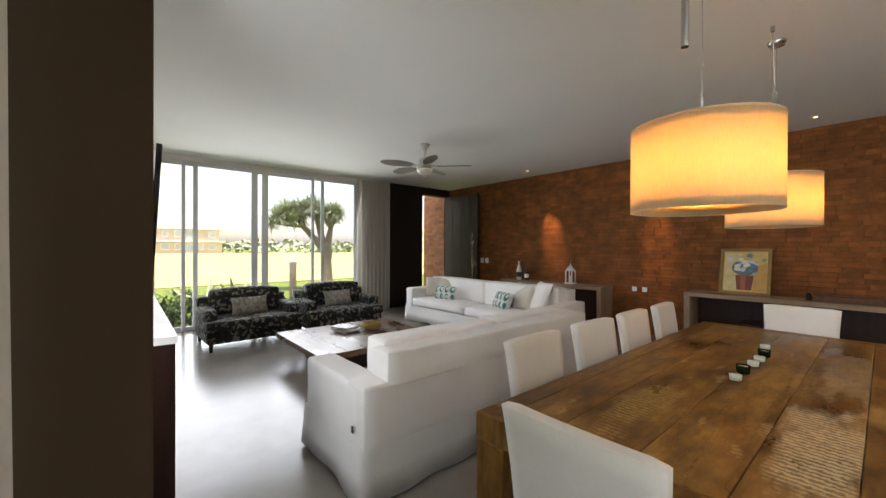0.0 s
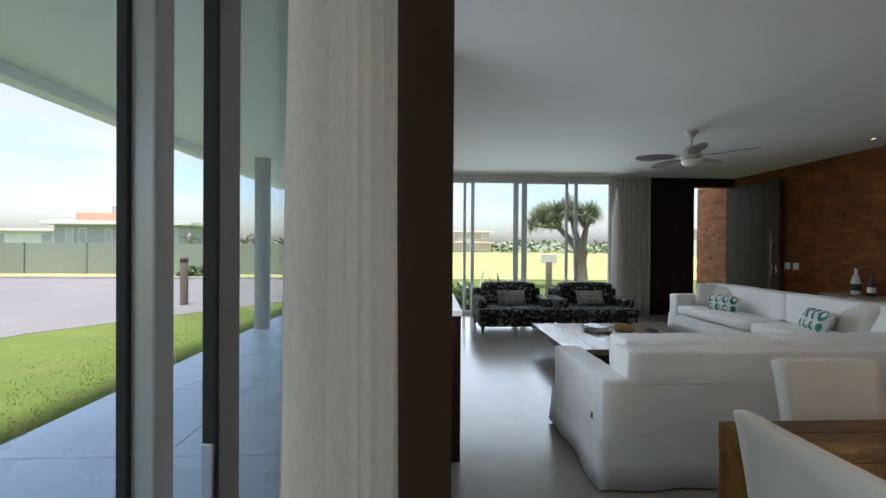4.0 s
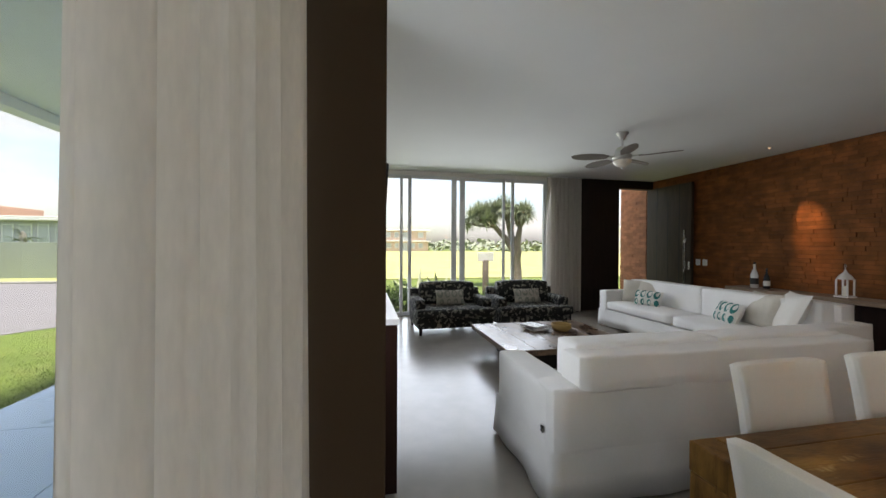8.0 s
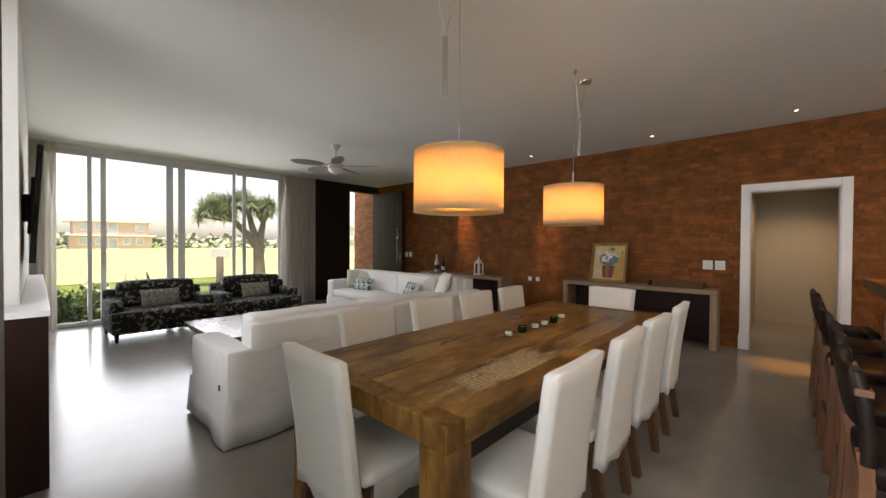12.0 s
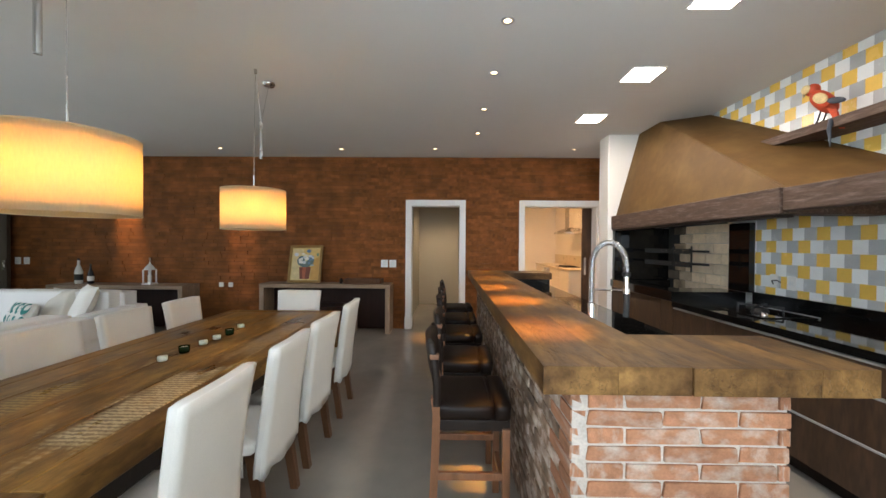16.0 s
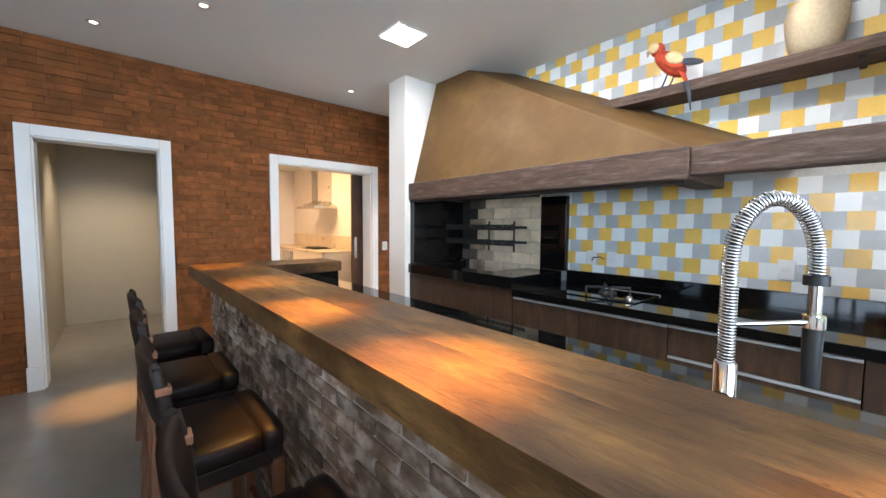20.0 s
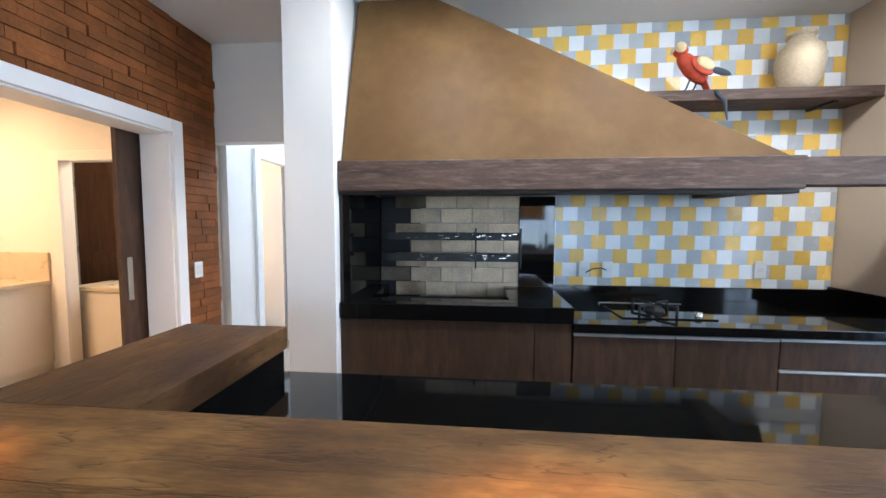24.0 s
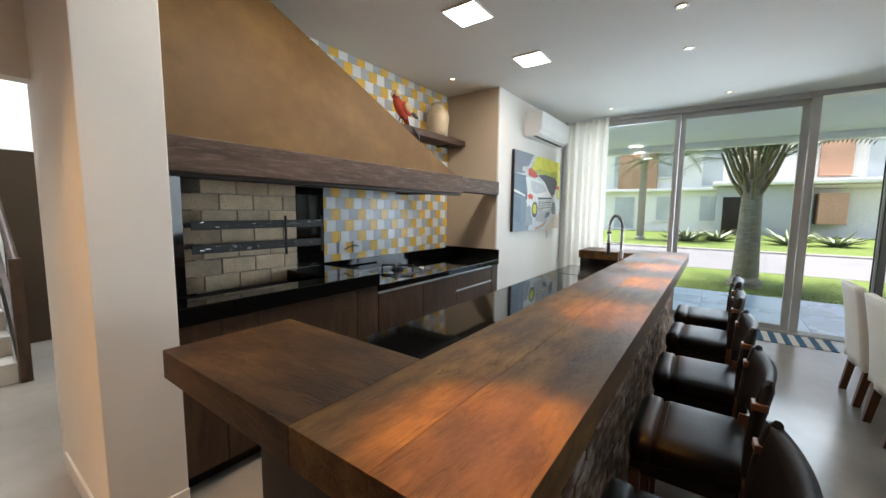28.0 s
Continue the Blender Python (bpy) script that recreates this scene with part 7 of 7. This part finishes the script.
def armchair(m):
    a = thing("armchair", m, "wide boxy armchair in black cloth with a pale leaf print", "armchair", "armchairs by the garden window")
    W, D = 1.27, 0.92
    part("base", soft_box(0.01, W - 0.01, 0.02, D - 0.06, 0.10, 0.27, 0.02), M_LEAFCLOTH, a)
    part("seat_cushion", soft_box(0.0, W, -0.03, 0.20, 0.26, 0.405, 0.03, 0.008, 0.004, 2, 8), M_LEAFCLOTH, a)
    part("seat_cushion", soft_box(0.155, W - 0.155, 0.16, D - 0.22, 0.26, 0.405, 0.03, 0.012, 0.004, 3, 8), M_LEAFCLOTH, a)
    for i, x in enumerate((0.0, W - 0.16)):
        part("armrest", soft_box(x, x + 0.16, 0.14, D - 0.03, 0.22, 0.535, 0.025, 0.006, 0.003, 4 + i, 7), M_LEAFCLOTH, a)
    part("backrest", soft_box(0.01, W - 0.01, D - 0.16, D, 0.12, 0.66, 0.025), M_LEAFCLOTH, a)
    part("back_cushion", soft_box(0.16, W - 0.16, D - 0.33, D - 0.10, 0.40, 0.775, 0.045, 0.018, 0.004, 9, 8), M_LEAFCLOTH, a)
    for x in (0.06, W - 0.06):
        for y in (0.06, D - 0.06):
            part("foot", Shape().rod((x, y, 0), (x, y, 0.11), 0.02, 0.03, 10), M_DARKWOOD, a)
    return a


ac1 = armchair(pose(0.86, 5.63, 0, 0, 0, 2))
ac2 = copy_thing(ac1, pose(2.22, 5.64, 0, 0, 0, -1))
for x, y in ((1.47, 6.07), (2.86, 6.07)):
    pillow(pose(x, y, 0.53, 0, 0, 2) @ pose(0, 0, 0, -20), 0.50, 0.27, 0.13, M_GREYCLOTH, "oblong pale grey pillow on the armchair", x, "grey")

# consoles against the brick wall
def console(name, y0, y1, x0, top, label):
    c = thing(name, pose(0, 0, 0), label, "console table")
    x1 = BRICK_X - 0.03
    for k in range(3):
        a = x0 + (x1 - x0) * k / 3
        part("plank", Shape().box(a + 0.001, a + (x1 - x0) / 3 - 0.001, y0, y1, top - 0.06, top, 0.005), M_CONSOLE, c)
    # dark board added where the brick behind is only in shade
    part("back_board", Shape().box(x1 - 0.03, x1, y0 + 0.08, y1 - 0.08, 0.02, top - 0.063, 0.003), M_SIDE, c, "dark board standing in for shade under the console")
    for y in (y0, y1 - 0.08):
        part("leg_board", Shape().box(x0 + 0.003, x1, y + 0.002, y + 0.078, 0, top - 0.061, 0.006), M_CONSOLEZ, c)
    return c


console("console_table", -0.29, 1.80, 6.14, 0.785, "rustic console of thick weathered planks by the brick wall")
console("console_table", 3.0, 5.2, 6.10, 0.745, "rustic console of thick weathered planks behind the sofa")
bench = thing("low_bench", pose(0, 0, 0), "low rustic bench pushed under the console", "bench")
part("seat_board", Shape().box(5.98, 6.42, 0.28, 1.16, 0.39, 0.455, 0.008), M_SIDE, bench, "dark worn seat board")
for y in (0.285, 1.055):
    part("leg_board", Shape().box(5.99, 6.41, y, y + 0.10, 0.0, 0.389, 0.008), M_CONSOLEZ, bench)
part("stretcher", Shape().box(6.17, 6.23, 0.385, 1.055, 0.12, 0.19, 0.005), M_CONSOLE, bench)
# flower picture leaning on the wall
FW, FH = 0.55, 0.63
fp = thing("flower_picture", pose(6.335, 1.435, 0.787, 0, 0, -90) @ pose(0, 0, 0, -13, 0, 0), "painted flower vase in a gilt wooden frame", "picture")
M_GILT = mat("dull gilt frame", (0.28, 0.16, 0.045), 0.45, metal=0.2, vary=0.2, scale=10, fine=60, bump=0.3)
for a in ((0, FW, 0, 0.04), (0, FW, FH - 0.04, FH), (0, 0.04, 0.04, FH - 0.04), (FW - 0.04, FW, 0.04, FH - 0.04)):
    part("frame_bar", Shape().box(a[0], a[1], -0.005, 0.028, a[2], a[3], 0.005), M_GILT, fp, "dull gilt frame")
part("backing", Shape().box(0.03, FW - 0.03, 0.012, 0.02, 0.03, FH - 0.03), M_DARKWOOD, fp)
fpc = part("canvas_sheet", Shape().box(0.038, FW - 0.038, 0.006, 0.012, 0.038, FH - 0.038), paint((0.60, 0.43, 0.16)), fp)
rf = random.Random(4)
lay = 0.0054
blobs = [((0.62, 0.50, 0.26), [(0.1, 0.08), (0.45, 0.08), (0.42, 0.9), (0.1, 0.9)]), ((0.52, 0.30, 0.08), [(0.66, 0.08), (0.92, 0.08), (0.92, 0.7), (0.7, 0.6)]),
         ((0.18, 0.05, 0.03), [(0.36, 0.10), (0.64, 0.10), (0.68, 0.42), (0.32, 0.42)]), ((0.36, 0.10, 0.05), [(0.44, 0.10), (0.52, 0.10), (0.53, 0.42), (0.42, 0.42)]),
         ((0.10, 0.16, 0.16), ellipse(0.50, 0.58, 0.26, 0.17))]
for k in range(26):
    blobs.append((rf.choice([(0.55, 0.60, 0.66), (0.75, 0.75, 0.70), (0.12, 0.22, 0.34), (0.30, 0.42, 0.46), (0.66, 0.60, 0.34), (0.20, 0.28, 0.16)]),
                  ellipse(0.5 + rf.gauss(0, 0.16), 0.62 + rf.gauss(0, 0.10), rf.uniform(0.025, 0.075), rf.uniform(0.02, 0.055), 10)))
for k, (c, pts_) in enumerate(blobs):
    painted(fp, FW, FH, lay - 0.00025 * k, c, pts_)
tray = thing("wooden_tray", pose(6.34, 0.17, 0.785), "low dark woven tray on the console", "tray")
part("tray_floor", Shape().box(-0.14, 0.14, -0.30, 0.30, 0, 0.015, 0.004), M_LEGWOOD, tray)
for a in ((-0.14, -0.125, -0.30, 0.30), (0.125, 0.14, -0.30, 0.30), (-0.125, 0.125, -0.30, -0.285), (-0.125, 0.125, 0.285, 0.30)):
    part("tray_side", Shape().box(*a, 0.015, 0.075, 0.004), M_LEGWOOD, tray)
solid("dark_knob", Shape().ball((6.30, 0.53, 0.83), 0.03, 0.03, 0.044, 12, 8).rod((6.30, 0.53, 0.785), (6.30, 0.53, 0.80), 0.028), M_DARKWOOD, "small dark turned wooden ornament", "ornament")
# bottles and lantern
M_BOTTLE = mat("white glazed bottle", (0.70, 0.70, 0.68), 0.2, vary=0.05, bump=0.02)
M_DARKBOTTLE = mat("dark glazed bottle", (0.03, 0.03, 0.035), 0.15, vary=0.2, bump=0.02)
for x, y, s, mt, lab in ((6.30, 4.86, 1.0, M_BOTTLE, "tall white bottle with a dark label on the console"), (6.34, 4.70, 0.78, M_DARKBOTTLE, "dark bottle with a pale label on the console")):
    b = thing("bottle", pose(x, y, 0.745), lab, "bottle")
    part("glass_body", Shape().lathe([(0, 0), (0.05 * s, 0), (0.055 * s, 0.02 * s), (0.055 * s, 0.20 * s), (0.035 * s, 0.27 * s), (0.018 * s, 0.31 * s), (0.018 * s, 0.37 * s), (0.022 * s, 0.385 * s), (0, 0.39 * s)], 22), mt, b)
    part("label", Shape().lathe([(0.0562 * s, 0.06 * s), (0.0562 * s, 0.16 * s)], 22), M_BLACK if mt is M_BOTTLE else M_WHITE, b, "plain label band")
    part("stopper", Shape().rod((0, 0, 0.385 * s), (0, 0, 0.42 * s), 0.017 * s, 0.014 * s, 10), M_BLACK, b)
lan = thing("lantern", pose(6.30, 3.68, 0.745), "pale metal candle lantern with a pointed roof", "lantern")
for dx in (-0.06, 0.06):
    for dy in (-0.06, 0.06):
        part("post", Shape().box(dx - 0.008, dx + 0.008, dy - 0.008, dy + 0.008, 0.02, 0.24), M_WHITE, lan)
part("tray_base", Shape().box(-0.08, 0.08, -0.08, 0.08, 0, 0.022, 0.004), M_WHITE, lan)
part("roof", Shape().lathe([(0.105, 0.24), (0.07, 0.29), (0.025, 0.33), (0.012, 0.36), (0, 0.40)], 4), M_WHITE, lan)
part("candle", Shape().rod((0, 0, 0.022), (0, 0, 0.15), 0.028, seg=14), M_WAX, lan)
part("ring", Shape().tube([(0.02 * math.cos(a * 0.7), 0, 0.415 + 0.02 * math.sin(a * 0.7)) for a in range(10)], 0.003, 5), M_STEEL, lan)

# sideboard and television
side = thing("sideboard", pose(0, 0, 0), "tall dark wooden sideboard with a white top under the television", "sideboard")
part("end_panel", Shape().box(-0.30, 0.232, 2.04, 2.405, 0.0, 0.955, 0.003), M_SIDE, side)
part("carcass", Shape().box(0.122, 0.21, 2.405, 5.3, 0.02, 0.955), M_SIDE, side)
for k in range(5):
    d = part("door_front", Shape().box(0.211, 0.231, 2.41 + k * 0.578, 2.985 + k * 0.578, 0.03, 0.945, 0.003), M_SIDE, side)
    part("edge_pull", Shape().box(0.231, 0.241, 2.94 + k * 0.578, 2.96 + k * 0.578, 0.45, 0.62, 0.002), M_STEEL, d)
part("top_board", Shape().box(0.121, 0.24, 2.406, 5.3, 0.956, 0.99, 0.003).box(-0.30, 0.24, 2.03, 2.404, 0.956, 0.99, 0.003), M_WHITE, side, "white lacquered top")
tv = thing("television", pose(0.119, 2.75, 1.22), "large flat black television tilted on the wall", "television")
part("screen_body", Shape().box(0.0, 0.03, 0, 1.18, 0, 0.80, 0.006, pose(0.035, 0, 0.0, 0, 3, 0)), M_GRANITE, tv)
part("bezel", Shape().box(-0.02, -0.001, 0.2, 0.98, 0.2, 0.6, 0.006, pose(0.035, 0, 0.0, 0, 3, 0)), M_BLACK, tv)
part("bracket", Shape().box(0.0, 0.05, 0.5, 0.7, 0.3, 0.5), M_BLACK, tv)

# curtains
def curtain(name, pts_, z0, z1, folds, amp, material, label, flare=0.0, gather=0.0):
    """Hanging cloth along a line in plan, in soft folds."""
    n = folds * 8
    L_ = [0.0]
    for a, b in zip(pts_[:-1], pts_[1:]):
        L_.append(L_[-1] + math.hypot(b[0] - a[0], b[1] - a[1]))

    def place(s):
        for i in range(len(pts_) - 1):
            if s <= L_[i + 1] or i == len(pts_) - 2:
                u = (s - L_[i]) / (L_[i + 1] - L_[i])
                a, b = pts_[i], pts_[i + 1]
                dx, dy = (b[0] - a[0]) / (L_[i + 1] - L_[i]), (b[1] - a[1]) / (L_[i + 1] - L_[i])
                return a[0] + (b[0] - a[0]) * u, a[1] + (b[1] - a[1]) * u, -dy, dx
    rows = 9
    vs, fs = [], []
    for j in range(rows):
        t = j / (rows - 1)
        z = z0 + (z1 - z0) * t
        k = 1 + flare * (1 - t)
        for i in range(n + 1):
            s = L_[-1] * (0.5 + (i / n - 0.5) * (1 - gather * t))
            x, y, nx, ny = place(s)
            ph = 2 * math.pi * folds * i / n
            o = amp * k * (math.sin(ph + 0.5 * math.sin(ph * 0.31)) + 0.25 * math.sin(ph * 2.1 + t * 1.5)) * (0.85 + 0.15 * math.sin(i * 0.13 + 2 * t))
            vs.append((x + nx * o, y + ny * o, z))
    for j in range(rows - 1):
        for i in range(n):
            a = j * (n + 1) + i
            fs.append((a, a + 1, a + n + 2, a + n + 1))
    c = thing(name, pose(0, 0, 0), label, "curtain")
    me = raw_mesh("cloth", vs, fs, material)
    me.polygons.foreach_set("use_smooth", [True] * len(fs))
    part("cloth", me, material, c)
    part("heading", Shape().tube([(p[0], p[1], z1 + 0.008) for p in pts_], 0.012, 6), M_WHITEALU, c, "slim white curtain rail")
    return c


curtain("curtain", [(-0.275, 0.40), (-0.25, 0.48), (-0.21, 0.58), (-0.165, 0.69), (-0.125, 0.78), (-0.115, 0.92)], 0.01, 2.86, 7, 0.034, M_CURTAIN, "sheer beige curtain gathered beside the open sliding door", 0.3, 0.17)
curtain("curtain", [(3.82, 7.20), (4.62, 7.20)], 0.01, 2.86, 8, 0.045, M_CURTAIN2, "grey linen curtain gathered beside the garden window")
curtain("curtain", [(0.12, 7.20), (0.40, 7.22)], 0.01, 2.86, 4, 0.04, M_CURTAIN2, "white linen curtain at the window corner", 0.4)
curtain("curtain", [(-0.22, -3.28), (-0.20, -2.66)], 0.01, 2.86, 6, 0.045, M_CURTAIN, "sheer beige curtain gathered in the corner")

# entrance door
ed = thing("entrance_door", pose(6.43, 7.36, 0), "wide dark pivot door standing open along the brick wall", "door")
leaf = part("leaf", Shape().box(-0.035, 0.025, -1.19, 0.0, 0.012, 2.70, 0.003), M_DOORWOOD, ed)
for y in (-0.30, -0.60, -0.90):
    part("groove", Shape().box(-0.0372, -0.034, y - 0.007, y + 0.007, 0.3 if y == -0.6 else 0.012, 2.4 if y == -0.6 else 2.70), M_BLACK, leaf)
hn = part("pull_handle", Shape().box(-0.10, -0.07, -1.10, -1.06, 0.60, 1.75, 0.004), M_STEEL, ed, "long steel bar handle")
for z in (0.75, 1.6):
    part("stand_off", Shape().rod((-0.07, -1.08, z), (-0.036, -1.08, z), 0.012, seg=10), M_STEEL, hn)
part("lock", Shape().box(-0.042, -0.036, -1.16, -1.12, 0.95, 1.12, 0.002), M_STEEL, ed)

# striped mat
M_BLUES = mat("blue striped cotton", (0.06, 0.14, 0.24), 0.95, vary=0.12, scale=20, fine=160, bump=0.3)
rug = thing("door_mat", pose(0, 0, 0), "blue and white striped mat by the sliding doors", "mat")
for k in range(11):
    y = -0.80 + k * 0.062
    part("stripe", Shape().box(-0.22, 0.24, y, y + 0.062, 0.0, 0.008, 0.001), M_BLUES if k % 2 == 0 else M_COVER, rug)
# ---- tiles of the grill wall ----
tile_wall = bpy.data.objects["wall_grill"]
PITCH = 0.1048
tile_meshes = []
for m_ in (M_TILEG, M_TILEY, M_TILEW):
    me = Shape().box(0.0002, PITCH - 0.0002, 0, 0.008, 0.0002, PITCH - 0.0002, 0.0006, seg=1).mesh("tile")
    me.materials.append(m_)
    tile_meshes.append(me)


def tile(x, z, kind, w=1.0, h=1.0):
    ob = new("tile", tile_meshes[kind])
    ob.parent = tile_wall
    ob.matrix_local = Matrix.LocRotScale((x, TILE_Y - 0.009, z), None, (w, 1, h))


def tile_row(z0, z1, yellow, x_left):
    """One course from the nib towards the hood: grey, yellow and white in turn, with a yellow tile ending at x = yellow."""
    k = math.ceil((x_left - yellow) / PITCH)
    x = yellow + k * PITCH
    while x > NIB_X + 0.02:
        a, b = max(x - PITCH, NIB_X + 0.001), min(x, x_left)
        if b - a > 0.004:
            tile(a, z0, (1, 0, 2)[k % 3], (b - a) / PITCH, (z1 - z0) / PITCH)
        x -= PITCH
        k -= 1


def tile_field(z_low, z_high, z_ref, yellow, edge):
    """Courses half a repeat apart; z_ref: the top of a course whose yellow tile ends at x = yellow."""
    k = math.floor((z_low - z_ref) / PITCH) + 1
    while z_ref + (k - 1) * PITCH < z_high - 0.004:
        z0, z1 = max(z_low, z_ref + (k - 1) * PITCH), min(z_high, z_ref + k * PITCH)
        tile_row(z0, z1, yellow - (PITCH * 1.5 if k % 2 else 0.0), edge(z1))
        k += 1


tile_field(1.0, 1.69, 1.483, 3.707, lambda z: 3.828)
tile_field(1.80, 2.898, 2.825, 3.225, lambda z: min(4.45, 2.30 + (4.45 - 2.30) * max(0.0, (z - 1.82) / 1.08)))

# ---- bricks of the bar ----
rb = random.Random(21)
brick_meshes = []
for k in range(4):
    bm = bmesh.new()
    bmesh.ops.create_cube(bm, size=1)
    bmesh.ops.bevel(bm, geom=[e for e in bm.edges], offset=0.03, segments=1, affect="EDGES")
    for p in bm.verts:
        p.co += Vector((rb.uniform(-0.012, 0.012), rb.uniform(-0.02, 0.02), rb.uniform(-0.03, 0.03)))
    s = Shape().take(bm)
    for m_ in (M_OLDBRICK, M_GRIMEBRICK):
        me = s.mesh("brick")
        me.materials.append(m_)
        brick_meshes.append(me)
core = [o for o in bar.children if o.name.startswith("core")][0]
COURSE = 0.0588


def bar_brick(x, y, z, length, along, grimy=True):
    ob = new("brick", brick_meshes[rb.randrange(4) * 2 + (1 if along == "x" and grimy else 0)])
    ob.parent = core
    size = (length - 0.010, 0.05, 0.0485) if along == "x" else (0.05, length - 0.010, 0.0485)
    ob.matrix_local = Matrix.LocRotScale((x, y, z), Euler((rb.gauss(0, 0.01), rb.gauss(0, 0.01), rb.gauss(0, 0.008))), size)


for r in range(16):
    z = 0.036 + r * COURSE
    x = BASE[0] + (0.0 if r % 2 else -0.125)
    while x < BASE[1] - 0.03:
        a, b = max(x, BASE[0]), min(x + 0.25, BASE[1])
        if b - a > 0.04:
            bar_brick((a + b) / 2, BASE[2] - 0.022 + rb.uniform(-0.003, 0.003), z, b - a, "x", a > BASE[0])
        x += 0.25
    y = BASE[2] - 0.05 - (0.125 if r % 2 else 0.0)
    if r % 2:
        bar_brick(BASE[0] + 0.022, BASE[2] - 0.05 - 0.0625, z, 0.125, "y")
    while y > BASE[3] + 0.03:
        a, b = y, max(y - 0.25, BASE[3])
        bar_brick(BASE[0] + 0.022 + rb.uniform(-0.003, 0.003), (a + b) / 2, z, a - b, "y")
        y -= 0.25
    for a, b in (((-1.66, -1.76), (-1.76, -1.92)) if r % 2 else ((-1.66, -1.83), (-1.83, -1.92))):
        bar_brick(BASE[1] - 0.022 + rb.uniform(-0.003, 0.003), (a + b) / 2, z, a - b, "y")

# ---- split brick cladding of the long wall ----
rc = random.Random(33)
CH = 0.062
clad_meshes = []
for k in range(5):
    bm = bmesh.new()
    bmesh.ops.create_cube(bm, size=1)
    bmesh.ops.bevel(bm, geom=[e for e in bm.edges if all(p.co.x < 0 for p in e.verts)], offset=0.06, segments=1, affect="EDGES")
    for p in bm.verts:
        if p.co.x < 0:
            p.co += Vector((rc.uniform(-0.18, 0.1), rc.uniform(-0.01, 0.01), rc.uniform(-0.05, 0.05)))
    me = Shape().take(bm).mesh("brick")
    me.materials.append(M_BRICK)
    clad_meshes.append(me)
holes = ((D1[0] - 0.088, D1[1] + 0.088, DTOP + 0.088), (D2[0] - 0.088, D2[1] + 0.088, DTOP + 0.088))
cv, cf, single = [], [], 0


def clad(y0, y1, z0, z1, x_face=BRICK_X, loose=False):
    global single
    depth = 0.022 + rc.random() ** 3 * 0.014
    g = 0.0007
    if loose and single < 300:
        single += 1
        ob = new("brick", clad_meshes[rc.randrange(5)])
        ob.parent = wall_brick
        ob.matrix_local = Matrix.LocRotScale((x_face + 0.022 - depth / 2, (y0 + y1) / 2, (z0 + z1) / 2), Euler((0, rc.gauss(0, 0.02), rc.gauss(0, 0.012))),
                                             (depth, y1 - y0 - 2 * g, z1 - z0 - 2 * g))
        return
    k = len(cv)
    xa, xb = x_face + 0.022, x_face + 0.022 - depth
    j = [rc.uniform(-0.0022, 0.0016) for _ in range(4)]
    b = 0.002
    cv.extend([(xa, y0 + g, z0 + g), (xa, y1 - g, z0 + g), (xa, y1 - g, z1 - g), (xa, y0 + g, z1 - g),
               (xb + j[0], y0 + g + b, z0 + g + b), (xb + j[1], y1 - g - b, z0 + g + b), (xb + j[2], y1 - g - b, z1 - g - b), (xb + j[3], y0 + g + b, z1 - g - b)])
    cf.extend([(k + 4, k + 7, k + 6, k + 5), (k, k + 4, k + 5, k + 1), (k + 1, k + 5, k + 6, k + 2), (k + 2, k + 6, k + 7, k + 3), (k + 3, k + 7, k + 4, k)])


rows = int(2.9 / CH) + 1
for r in range(rows):
    z0, z1 = r * CH, min(2.898, (r + 1) * CH)
    if z1 - z0 < 0.015:
        continue
    y = -4.168 - rc.uniform(0, 0.2)
    while y < 7.36:
        ln = rc.choice((0.16, 0.20, 0.22, 0.25, 0.25))
        a, b = max(y, -4.168), min(y + ln, 7.36)
        y += ln
        spans = [(a, b)]
        for h0, h1, ht in holes:
            if z0 < ht - 0.01:
                cut = []
                for p, q in spans:
                    if q <= h0 or p >= h1:
                        cut.append((p, q))
                    else:
                        cut += [s for s in ((p, h0), (h1, q)) if s[1] - s[0] > 0.02]
                spans = cut
        for p, q in spans:
            if q - p > 0.02:
                clad(p, q, z0, z1, loose=(-2.42 < p < -1.3 and z0 > 0.4) or (-0.52 < p < 0.1 and z0 > 0.9))
rest = part("bricks", raw_mesh("bricks", cv, cf, M_BRICKS), None, wall_brick)
rest["kind"] = "stuff"
# outer brick wall by the entrance
cv, cf = [], []
single = 300
for r in range(41):
    y = 7.56 - (0.11 if r % 2 else 0)
    while y < 8.46:
        clad(max(y, 7.56), min(y + 0.22, 8.46), -0.05 + r * 0.075, -0.05 + (r + 1) * 0.075)
        y += 0.22
M_OUTBRICK = mat("orange outdoor brick", (0.42, 0.18, 0.095), 0.85, vary=0.2, scale=7, fine=60, bump=0.5, spread=0.2, islands=True)
outw = part("bricks", raw_mesh("bricks", cv, cf, M_OUTBRICK), None, bpy.data.objects["wall_outside"])
outw["kind"] = "stuff"
